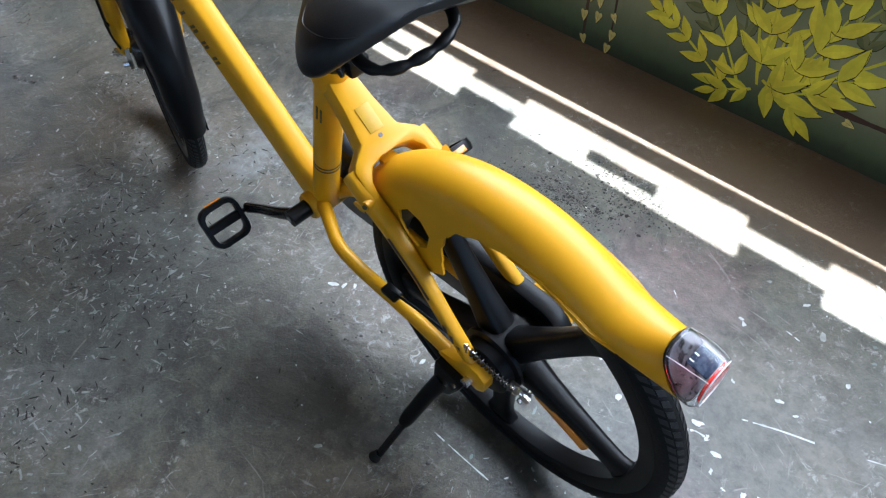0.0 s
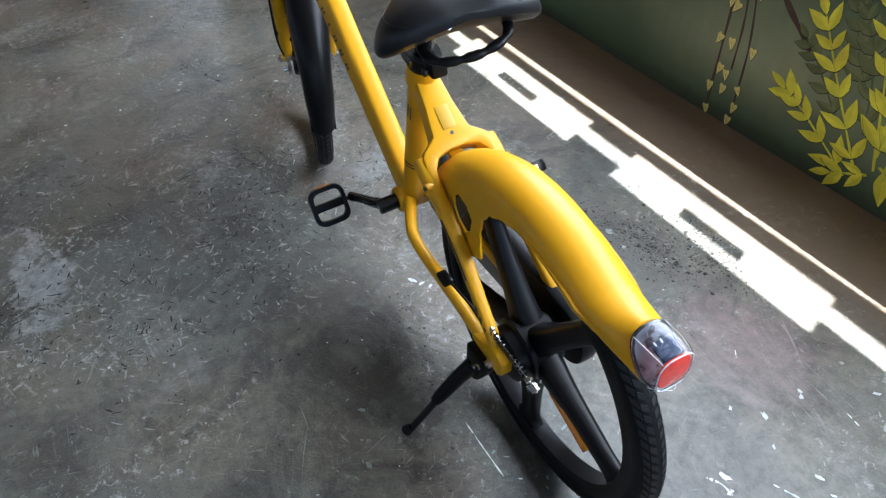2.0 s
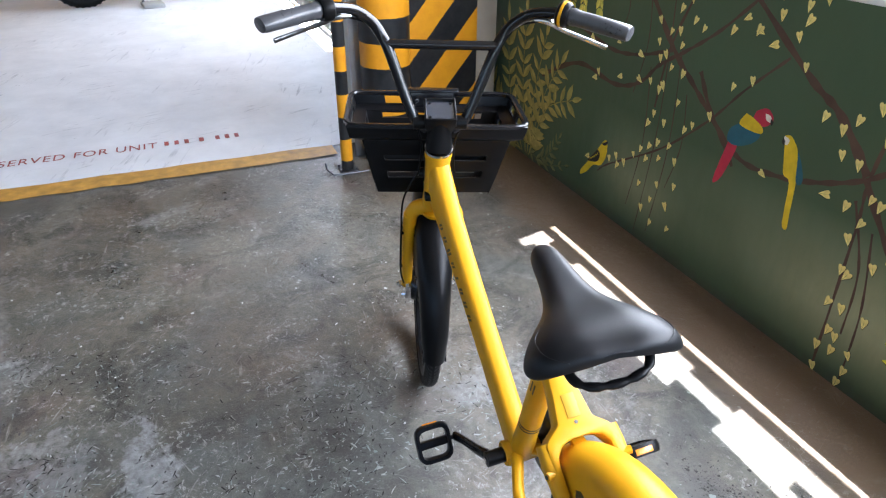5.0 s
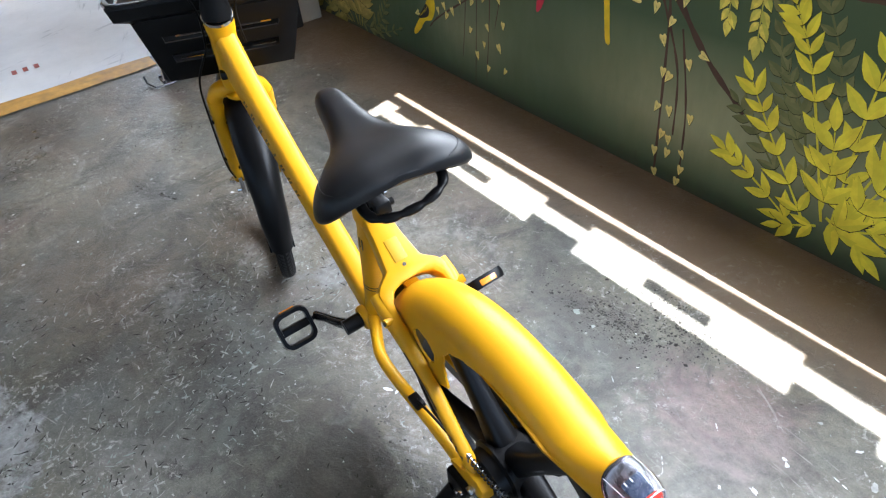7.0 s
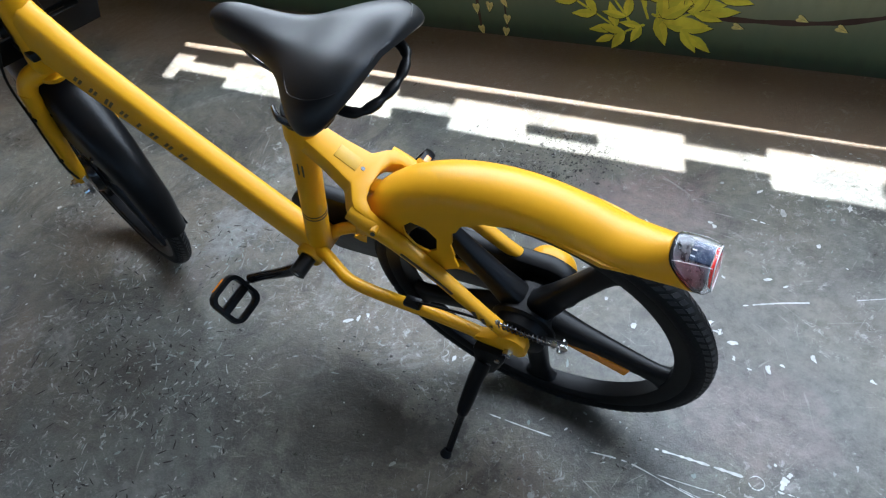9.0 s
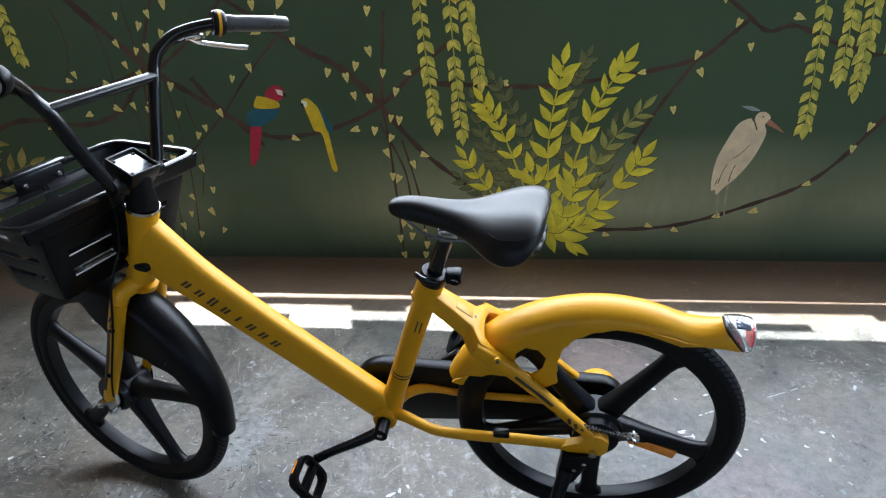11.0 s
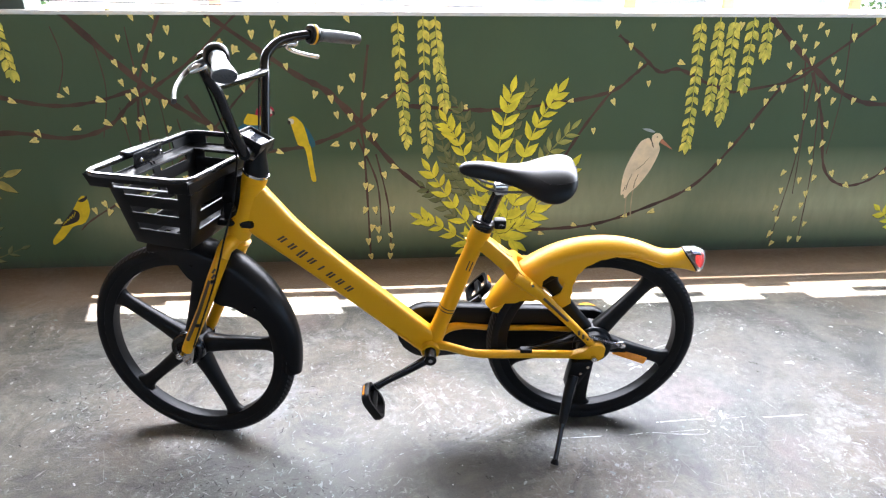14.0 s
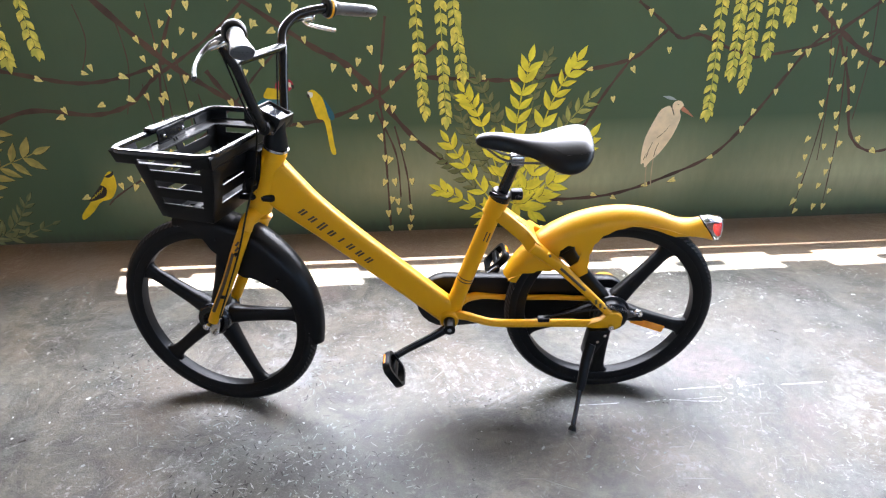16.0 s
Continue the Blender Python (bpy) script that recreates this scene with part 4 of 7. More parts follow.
# frame
bm = bmesh.new()
tube(bm, [HEAD_LOW, HEAD_LOW.lerp(HEAD_TOP, 0.12), HEAD_LOW.lerp(HEAD_TOP, 0.3), HEAD_LOW.lerp(HEAD_TOP, 0.75), HEAD_LOW.lerp(HEAD_TOP, 0.92), HEAD_TOP], [0.031, 0.033, 0.03, 0.03, 0.0335, 0.0335], 28)
part("head_tube", bm, M_YELLOW, bike)
bm = bmesh.new()
tube(bm, [(-0.985, 0, 0.782), (-0.945, 0, 0.738), (-0.9, 0, 0.69), (-0.84, 0, 0.632), (-0.76, 0, 0.557), (-0.67, 0, 0.474), (-0.59, 0, 0.4), (-0.5, 0, 0.316)],
     [0.066, 0.06, 0.053, 0.047, 0.0435, 0.042, 0.041, 0.04], 28, 5, flat=[0.4, 0.42, 0.46, 0.52, 0.55, 0.57, 0.6, 0.64], squareness=4.2)
down_tube = part("down_tube", bm, M_YELLOW, bike, "broad yellow down tube with dark lettering")
bm = bmesh.new()
turned(bm, [(-0.042, 0.018), (-0.042, 0.026), (-0.038, 0.029), (0.038, 0.029), (0.042, 0.026), (0.042, 0.018)], (-0.496, 0, 0.303), (0, 1, 0), 28)
part("bottom_bracket", bm, M_YELLOW, bike)
bm = bmesh.new()
tube(bm, [(-0.488, 0, 0.31), (-0.464, 0, 0.385), (-0.4, 0, 0.57), (-0.372, 0, 0.648), (-0.368, 0, 0.66), (-0.353, 0, 0.7)], [0.028, 0.0245, 0.0245, 0.0245, 0.029, 0.029], 26)
seat_tube = part("seat_tube", bm, M_YELLOW, bike)
bm = bmesh.new()
rod(bm, (-0.395, 0, 0.655), (-0.36, 0, 0.668), 0.014, 16)
part("seat_boss", bm, M_YELLOW, bike)
# top plate behind the seat tube, its yoke and stays
def section(at, along, half_w, half_t, seg=20, sq=4.0):
    d = Vector(along).normalized()
    up = Vector((0, 1, 0)).cross(d).normalized()
    ring = []
    for k in range(seg):
        a = 2 * math.pi * (k + 0.5) / seg
        c, s = math.cos(a), math.sin(a)
        c, s = math.copysign(abs(c) ** (2 / sq), c), math.copysign(abs(s) ** (2 / sq), s)
        ring.append(Vector(at) + Vector((0, 1, 0)) * c * half_w + up * s * half_t)
    return ring


bm = bmesh.new()
half = [(0.0, 0.02), (0.07, 0.0265), (0.12, 0.035), (0.137, 0.058), (0.147, 0.066), (0.198, 0.069), (0.199, 0.055), (0.171, 0.05), (0.154, 0.038), (0.148, 0.014)]
D_YOKE, U_YOKE = Vector((0.76, 0, -0.65)), Vector((0.65, 0, 0.76))
rows = [[[bm.verts.new(Vector((-0.372, side * b, 0.672)) + D_YOKE * a + U_YOKE * h) for a, b in half] for side in (1, -1)] for h in (-0.019, 0.021)]
for (p, q), flip in ((rows[0], 1), (rows[1], -1)):
    faces = [(p[0], p[1], q[1], q[0]), (p[1], p[2], q[2], q[1]), (p[2], p[3], p[9], q[9], q[3], q[2])]
    for s in (p, q):
        faces += [(s[3], s[4], s[8], s[9]), (s[4], s[5], s[6], s[7], s[8])]
    for f in faces:
        bm.faces.new(f)
low, top = [a + b[::-1] for a, b in rows]
for i in range(20):
    bm.faces.new((low[i], low[(i + 1) % 20], top[(i + 1) % 20], top[i]))
bmesh.ops.recalc_face_normals(bm, faces=bm.faces)
yoke = grown(part("yoke", bm, M_YELLOW, bike, "flat yellow plate with an inset label"), 0.0045)
bm = bmesh.new()
up = Vector((0.65, 0, 0.76))
at = Vector((-0.3013, 0, 0.6115)) + up * 0.0215
box(bm, -0.021, 0.021, -0.0125, 0.0125, -0.001, 0.001, 0.001, Matrix.Translation(at) @ pose(0, 0, 0, 0, 40.5, 0))
part("plate_label", bm, plain("dull_yellow_inset", (0.56, 0.32, 0.008), 0.5), yoke, "dull yellow inset label")
bm = bmesh.new()
rod(bm, Vector((-0.279, 0, 0.5927)) + up * 0.016, Vector((-0.279, 0, 0.5927)) + up * 0.0218, 0.0035, 10)
part("screw", bm, M_DARK_STEEL, yoke)
for side in (-1, 1):
    bm = bmesh.new()
    tube(bm, [(-0.262, side * 0.0635, 0.578), (-0.24, side * 0.0645, 0.563), (-0.219, side * 0.0645, 0.547), (-0.185, side * 0.063, 0.517), (-0.13, side * 0.063, 0.461), (-0.11, side * 0.064, 0.44), (-0.055, side * 0.068, 0.384), (0.0 if side < 0 else -0.005, side * (0.07 if side < 0 else 0.086), 0.326)],
         [0.0155, 0.0165, 0.0165, 0.0155, 0.0135, 0.0125, 0.0115, 0.0115], 20, 3, flat=[0.9, 0.9, 0.85, 0.85, 0.9, 1.0, 1.0, 1.0], squareness=3.0)
    stay = part("seat_stay", bm, M_YELLOW, bike)
    bm = bmesh.new()
    tube(bm, [(-0.178, side * 0.0762, 0.513), (-0.13, side * 0.0752, 0.465), (-0.1, side * 0.0762, 0.434)], 0.0042, 8, 3, flat=0.35)
    part("stripe", bm, M_DECAL, stay, "dark stripe decal")
    bm = bmesh.new()
    rod(bm, (-0.217, side * 0.062, 0.555), (-0.213, side * 0.082, 0.559), 0.0075, 14)
    part("bolt", bm, M_YELLOW, stay)
    bm = bmesh.new()
    rod(bm, (-0.2135, side * 0.0805, 0.5585), (-0.2128, side * 0.0835, 0.5592), 0.004, 12)
    part("bolt_socket", bm, M_DARK_STEEL, stay)
    bm = bmesh.new()
    z0, w1, w2, w3, r1 = (0.0, 0.062, 0.067, 0.072, 0.0125) if side < 0 else (0.02, 0.046, 0.0385, 0.04, 0.009)
    tube(bm, [(-0.478, side * 0.018, 0.312), (-0.445, side * 0.03, 0.315 + z0), (-0.405, side * 0.048, 0.314 + z0), (-0.365, side * w1, 0.313 + z0), (-0.3, side * w2, 0.312 + z0), (-0.16, side * w2, 0.31 + z0), (-0.03, side * w3, 0.308 + z0 * 0.5)],
         [0.015, 0.0135, 0.0125, r1, r1, r1, 0.0115 if side < 0 else 0.008], 16, 5)
    part("chain_stay", bm, M_YELLOW, bike)


def plate(bm, outline, y0, y1):
    """A plate with an outline in x and z."""
    loft(bm, [[(x, y0, z) for x, z in outline], [(x, y1, z) for x, z in outline]])


bm = bmesh.new()
plate(bm, [(-0.085, 0.304), (-0.075, 0.318), (-0.042, 0.33), (-0.022, 0.352), (0.006, 0.352), (0.022, 0.338), (0.02, 0.306), (0.006, 0.292), (-0.02, 0.298), (-0.06, 0.298)], -0.084, -0.06)
dropout = grown(part("dropout", bm, M_YELLOW, bike), 0.004)
bm = bmesh.new()
rod(bm, (-0.012, -0.08, 0.306), (-0.012, -0.094, 0.306), 0.009, 6)
part("axle_nut", bm, M_CHROME, dropout)
bm = bmesh.new()
turned(bm, [(0.082, 0.0), (0.082, 0.041), (0.086, 0.045), (0.1, 0.045), (0.108, 0.04), (0.11, 0.0)], (0.0, 0, 0.335), (0, 1, 0), 28, False)
part("dropout", bm, M_YELLOW, bike, "round yellow cover over the axle end")

# clip and brake cable on the stay
bm = bmesh.new()
box(bm, -0.018, 0.018, -0.011, 0.011, -0.006, 0.007, 0.004, Matrix.Translation((-0.213, -0.067, 0.326)))
part("cable_clip", bm, M_BLACK, bike)
bm = bmesh.new()
tube(bm, [(-0.213, -0.067, 0.331), (-0.16, -0.066, 0.342), (-0.1, -0.066, 0.352), (-0.03, -0.062, 0.352)], 0.0026, 8, 5)
part("brake_cable", bm, M_BLACK, bike)
bm = bmesh.new()
coil = [(-0.028 + 0.085 * t / 90, -0.07 + 0.012 * t / 90 + 0.0055 * math.cos(t * 0.84), 0.37 - 0.034 * t / 90 + 0.0055 * math.sin(t * 0.84)) for t in range(91)]
tube(bm, coil, 0.0013, 5)
part("brake_spring", bm, M_DARK_STEEL, bike, "coiled steel spring")
bm = bmesh.new()
rod(bm, (-0.04, -0.07, 0.374), (0.06, -0.057, 0.335), 0.002, 8)
rod(bm, (0.06, -0.056, 0.335), (0.088, -0.056, 0.328), 0.002, 8)
rod(bm, (-0.042, -0.071, 0.375), (-0.03, -0.069, 0.37), 0.006, 8)
rod(bm, (0.06, -0.056, 0.335), (0.068, -0.056, 0.333), 0.007, 6)
rod(bm, (0.074, -0.056, 0.331), (0.086, -0.056, 0.328), 0.008, 8)
rod(bm, (0.076, -0.066, 0.33), (0.076, -0.04, 0.33), 0.0045, 8)
part("brake_rod", bm, M_CHROME, bike, "bright steel brake rod with adjusting nut")
bm = bmesh.new()
plate(bm, [(0.0, 0.306), (0.03, 0.303), (0.082, 0.318), (0.084, 0.336), (0.066, 0.334), (0.02, 0.332)], -0.05, -0.045)
part("brake_arm", bm, M_DARK_STEEL, bike)

# rear mudguard: a domed shell with deep front cheeks
def along_arc(table, a):
    for (a0, v0), (a1, v1) in zip(table, table[1:]):
        if a0 <= a <= a1:
            t = (a - a0) / (a1 - a0)
            t = t * t * (3 - 2 * t)
            return v0 + (v1 - v0) * t
    return table[0][1] if a < table[0][0] else table[-1][1]


def mudguard(name, centre, a0, a1, outer, half, skirt, material, parent, label, steps=56, m=None, tail=None):
    """A shell over a wheel; outer, half and skirt: radius of the crown, half width and radius of the lower edge by angle."""
    bm = bmesh.new()
    rings = []
    for k in range(steps + 1):
        a = a0 + (a1 - a0) * k / steps
        o, h, s = along_arc(outer, a), along_arc(half, a), along_arc(skirt, a)
        d = Vector((math.cos(radians(a)), 0, math.sin(radians(a))))
        mid = min(o - 0.034, 0.328)
        row = [(-h * 1.02, s), (-h * 1.02, s + (mid - s) * 0.35), (-h * 1.01, s + (mid - s) * 0.7), (-h, mid)]
        row += [(-h * math.cos(b), mid + (o - mid) * math.sin(b)) for b in (0.28, 0.56, 0.84, 1.12, 1.35, math.pi / 2)]
        row += [(-y, r) for y, r in row[-2::-1]]
        rings.append([bm.verts.new(Vector(centre) + d * r + Vector((0, y, 0))) for y, r in row])
    for a, b in zip(rings, rings[1:]):
        for i in range(len(a) - 1):
            bm.faces.new((a[i], a[i + 1], b[i + 1], b[i]))
    if tail:
        at, normal, w, h = tail
        up = Vector((0, 1, 0)).cross(normal) * -1
        first = [v.co.copy() for v in rings[0]]
        n = len(first)
        last = rings[0]
        for k in range(1, 13):
            t = k / 12
            u = t * t * (3 - 2 * t)
            ring = []
            for i, p in enumerate(first):
                b = radians(232 - 284 * i / (n - 1))
                q = Vector(at) + Vector((0, 1, 0)) * w * math.cos(b) + up * h * math.sin(b)
                ring.append(bm.verts.new(p.lerp(q, t) + (q - p).cross(Vector((0, 1, 0))).normalized() * 0.01 * math.sin(math.pi * t) * math.sin(b) * -0.4))
            for i in range(n - 1):
                bm.faces.new((last[i], last[i + 1], ring[i + 1], ring[i]))
            last = ring
        bm.faces.new(last)
    if m is not None:
        bmesh.ops.transform(bm, matrix=m, verts=bm.verts)
    return part(name, bm, material, parent, label)


mud = mudguard("rear_mudguard", REAR, 61, 158, [(47, 0.358), (51, 0.356), (58, 0.348), (66, 0.345), (90, 0.346), (158, 0.352)], [(47, 0.037), (54, 0.042), (62, 0.045), (120, 0.047), (145, 0.044), (158, 0.036)],
               [(47, 0.332), (58, 0.326), (75, 0.319), (84, 0.312), (92, 0.302), (100, 0.288), (106, 0.268), (111, 0.24), (115, 0.208), (119, 0.18), (131, 0.18), (139, 0.255), (146, 0.29), (152, 0.322), (158, 0.342)], M_YELLOW, bike, "swelling yellow mudguard with a cut-out cheek", 100, None, (Vector((0.249, 0, 0.5915)), Vector((0.809, 0, 0.588)), 0.0325, 0.0425))
bm = bmesh.new()
hole = [(-0.147 + 1.3 * dx, 0.538 + 1.3 * dz) for dx, dz in ((-0.026, -0.006), (-0.024, 0.012), (-0.008, 0.026), (0.012, 0.022), (0.024, 0.006), (0.018, -0.018), (0.002, -0.03), (-0.016, -0.024))]
plate(bm, hole, -0.12, 0.12)
cut = link_mesh("cutter", bm, None)
cut.parent = bike
bpy.context.view_layer.update()
grown(mud, 0.0, 0.004, (cut,))
bm = bmesh.new()
box(bm, -0.262, -0.215, -0.014, 0.014, 0.55, 0.575, 0.004)
part("mudguard_bracket", bm, M_YELLOW, mud)

# tail light: dark gasket, clear shell, inner block and red lens
def oval(at, along, half_w, half_h, seg=24, drop=0.0):
    return section(at, along, half_w, half_h, seg, 3.0)


def clear_plastic(name, color, rough):
    m, tree, bsdf = nodes_of(name)
    bsdf.inputs["Base Color"].default_value = (*color, 1)
    bsdf.inputs["Transmission Weight"].default_value = 1.0
    bsdf.inputs["IOR"].default_value = 1.3
    coord = tree.nodes.new("ShaderNodeTexCoord").outputs["Object"]
    crease = noise_tex(tree, coord, 60.0, 4.0, 0.6)
    tree.links.new(ramp(tree, crease, 0.3, 0.7, rough, rough + 0.08), bsdf.inputs["Roughness"])
    bump(tree, bsdf, crease, 0.25, 0.002)
    return m


M_CLEAR = clear_plastic("clear_plastic", (0.95, 0.97, 1.0), 0.04)
M_FAINT_WHITE = plain("white_print", (0.7, 0.7, 0.7), 0.5)
M_RED_LENS = plain("red_lens", (0.72, 0.02, 0.01), 0.18, vary=0.2, scale=90, grain=400, relief=0.5, coat=0.6)
T0, T1 = Vector((0.2515, 0, 0.595)), Vector((0.283, 0, 0.5965))
N0, N1 = Vector((0.809, 0, 0.588)), Vector((1.0, 0, 0.02))
bm = bmesh.new()
loft(bm, [oval(T0 + N0 * d, N0, w, h) for d, w, h in ((-0.004, 0.03, 0.038), (-0.001, 0.0323, 0.0402), (0.0005, 0.0323, 0.0402), (0.001, 0.031, 0.039))])
light = part("tail_light", bm, M_BLACK, bike, "tail lamp with clear shell and red lens")
bm = bmesh.new()
loft(bm, [oval(T0 + N0 * 0.0021, N0, 0.029, 0.037), oval(T0 + N0 * 0.0032, N0, 0.0285, 0.0365)])
part("lamp_back", bm, plain("lamp_back", (0.12, 0.125, 0.14), 0.3, metal=0.6, vary=0.6, scale=70), light, "moulded back of the lamp")
bm = bmesh.new()
steps = ((0.0, 0.032, 0.04), (0.3, 0.032, 0.0385), (0.6, 0.0312, 0.036), (0.85, 0.029, 0.033), (1.0, 0.0272, 0.0305), (1.06, 0.0255, 0.0285))
loft(bm, [oval(T0.lerp(T1, t) + N0 * 0.002 * (1 - t), N0.lerp(N1, t), w, h, 32) for t, w, h in steps], caps=False)
shell = grown(part("clear_shell", bm, M_CLEAR, light, "creased clear plastic shell"), 0.0, 0.0014)
shell.visible_shadow = False
bm = bmesh.new()
box(bm, -0.014, 0.013, -0.014, 0.014, -0.0025, 0.0025, 0.0015, Matrix.Translation((0.2655, 0, 0.6205)) @ pose(0, 0, 0, 10, 9, 0))
part("solar_cell", bm, plain("dark_blue_cell", (0.03, 0.042, 0.075), 0.25, vary=0.3, scale=60), light, "dark blue solar cell")
for y in (-0.009, 0.0):
    bm = bmesh.new()
    box(bm, -0.0135, -0.008, y - 0.0008, y + 0.0008, 0.0025, 0.0031, 0, Matrix.Translation((0.2655, 0, 0.6205)) @ pose(0, 0, 0, 10, 9, 0))
    part("cell_mark", bm, M_FAINT_WHITE, light)
bm = bmesh.new()
loft(bm, [oval(T1 + N1 * d, N1, w, w * 1.06, 28) for d, w in ((-0.003, 0.0225), (-0.001, 0.0236), (0.0016, 0.023), (0.0024, 0.0195), (0.0028, 0.011), (0.003, 0.003))])
part("red_lens", bm, M_RED_LENS, light, "round red reflector lens")
# opaque pale plastic: the glint along the clear moulded edges put into colour
M_EDGE_GLINT = plain("moulded_edge_glint", (0.72, 0.74, 0.77), 0.12, vary=0.4, scale=120, grain=400, relief=0.2, coat=0.8)
bm = bmesh.new()
rim = oval(T1 + N1 * 0.002, N1, 0.0262, 0.0293, 32)
tube(bm, rim + rim[:1], 0.0009, 6)
part("shell_rim", bm, M_EDGE_GLINT, light, "moulded shell rim with its glint in the colour")
for side, level in ((-0.72, 1), (0.72, 1), (-0.78, -1), (0.78, -1)):
    line = []
    for t, w, h in steps[:5]:
        ring = [p for p in oval(T0.lerp(T1, t) + N0 * 0.002 * (1 - t), N0.lerp(N1, t), w, h, 96) if (p.z - T0.lerp(T1, t).z) * level > 0]
        line.append(min(ring, key=lambda p: abs(p.y - side * w)))
    bm = bmesh.new()
    tube(bm, line, 0.00045, 6, 4)
    part("shell_ridge", bm, M_EDGE_GLINT, light)

# wheels
# lugs paler than the tyre: the grey sheen of worn rubber put into colour
M_TREAD = plain("worn_sheen_tread", (0.015, 0.015, 0.016), 0.5, vary=0.3, scale=40, grain=260, relief=0.2, spec=0.3)


def wheel(name, centre, turn, m, label):
    """A five-spoke moulded wheel with its tyre."""
    axle = (0, 1, 0)
    def place(bm):
        if m is not None:
            bmesh.ops.transform(bm, matrix=m, verts=bm.verts)
        return bm
    bm = bmesh.new()
    turned(bm, [(-0.016, 0.258), (-0.019, 0.262), (-0.0195, 0.285), (-0.016, 0.289), (0.016, 0.289), (0.0195, 0.285), (0.019, 0.262), (0.016, 0.258), (0.0, 0.256)], centre, axle, 80)
    wh = part(name, place(bm), M_BLACK, bike, label)
    bm = bmesh.new()
    arc = [(0.0225 * math.sin(b), 0.2965 + 0.0225 * math.cos(b)) for b in [radians(d) for d in range(-125, 126, 18)]]
    turned(bm, [(s, r) for s, r in arc], centre, axle, 96)
    tyre = part("tyre", place(bm), M_RUBBER, wh, "black tyre with a herringbone tread")
    bm = bmesh.new()
    for k in range(112):
        for side in (-1, 1):
            for row, (b0, lean) in enumerate(((0.35, 0.55), (0.85, 0.9))):
                a = 2 * math.pi * (k + 0.5 * row + (0.25 if side > 0 else 0)) / 112
                ring = []
                for db, da in ((-0.2, -0.3), (-0.2, 0.25), (0.2, 0.25 + lean * 0.6), (0.2, -0.3 + lean * 0.6)):
                    for lift in (-0.001, 0.0009):
                        b, aa = b0 + db, a + da * 2 * math.pi / 112 * 1.05
                        r = 0.2965 + (0.0225 + lift) * math.cos(b)
                        ring.append(Vector(centre) + Vector((r * math.cos(aa), side * (0.0225 + lift) * math.sin(b), r * math.sin(aa))))
                vs = [bm.verts.new(p) for p in ring]
                for f in ((1, 3, 5, 7), (0, 1, 3, 2), (2, 3, 5, 4), (4, 5, 7, 6), (6, 7, 1, 0)):
                    bm.faces.new([vs[i] for i in f])
    part("tread", place(bm), M_TREAD, tyre, smooth=False)
    bm = bmesh.new()
    turned(bm, [(-0.05, 0.0), (-0.05, 0.03), (-0.046, 0.034), (-0.03, 0.036), (-0.028, 0.05), (0.028, 0.05), (0.03, 0.04), (0.05, 0.036), (0.052, 0.0)], centre, axle, 36, False)
    hub = part("hub", place(bm), M_BLACK, wh)
    for k in range(5):
        a = radians(turn + 72 * k)
        d = Vector((math.cos(a), 0, math.sin(a)))
        t = Vector((-math.sin(a), 0, math.cos(a)))
        bm = bmesh.new()
        rings = []
        for r, w, h in ((0.035, 0.028, 0.026), (0.06, 0.026, 0.024), (0.1, 0.0225, 0.02), (0.16, 0.02, 0.0165), (0.22, 0.0195, 0.014), (0.24, 0.022, 0.0135), (0.252, 0.029, 0.0135), (0.262, 0.046, 0.0135)):
            ring = []
            for i in range(16):
                b = 2 * math.pi * (i + 0.5) / 16
                c, s = math.cos(b), math.sin(b)
                c, s = math.copysign(abs(c) ** 0.6, c), math.copysign(abs(s) ** 0.6, s)
                ring.append(Vector(centre) + d * r + t * w * c + Vector((0, 1, 0)) * h * s)
            rings.append(ring)
        loft(bm, rings)
        part("spoke", place(bm), M_BLACK, wh)
    return wh, hub


rear_wheel, rear_hub = wheel("rear_wheel", REAR, 53, None, "black five-spoke rear wheel")
bm = bmesh.new()
turned(bm, [(-0.062, 0.0), (-0.062, 0.044), (-0.058, 0.05), (-0.04, 0.052), (-0.036, 0.06), (-0.03, 0.06), (-0.03, 0.0)], REAR, (0, 1, 0), 36, False)
part("brake_drum", bm, M_BLACK, rear_wheel)
bm = bmesh.new()
box(bm, -0.056, 0.056, -0.004, 0.004, -0.0125, 0.0125, 0.002, Matrix.Translation((0.125, -0.0145, 0.258)) @ pose(0, 0, 0, 0, 22, 0))
part("wheel_reflector", bm, M_ORANGE, rear_wheel, "orange bar reflector")

# chain case on the right side
bm = bmesh.new()
outline = []
for k in range(13):
    a = radians(78 + 204 * k / 12)
    outline.append((-0.5 + 0.098 * math.cos(a), 0.308 + 0.098 * math.sin(a)))
for k in range(11):
    a = radians(-82 + 160 * k / 10)
    outline.append((0.0 + 0.066 * math.cos(a), 0.32 + 0.066 * math.sin(a)))
plate(bm, outline, 0.05, 0.084)
case = grown(part("chain_case", bm, M_BLACK, bike, "black plastic chain case"), 0.006)
bm = bmesh.new()
plate(bm, [((x + 0.25) * 0.93 - 0.25, (z - 0.31) * 0.84 + 0.31) for x, z in outline], 0.0845, 0.088)
part("case_panel", bm, M_BLACK_GLOSS, case)

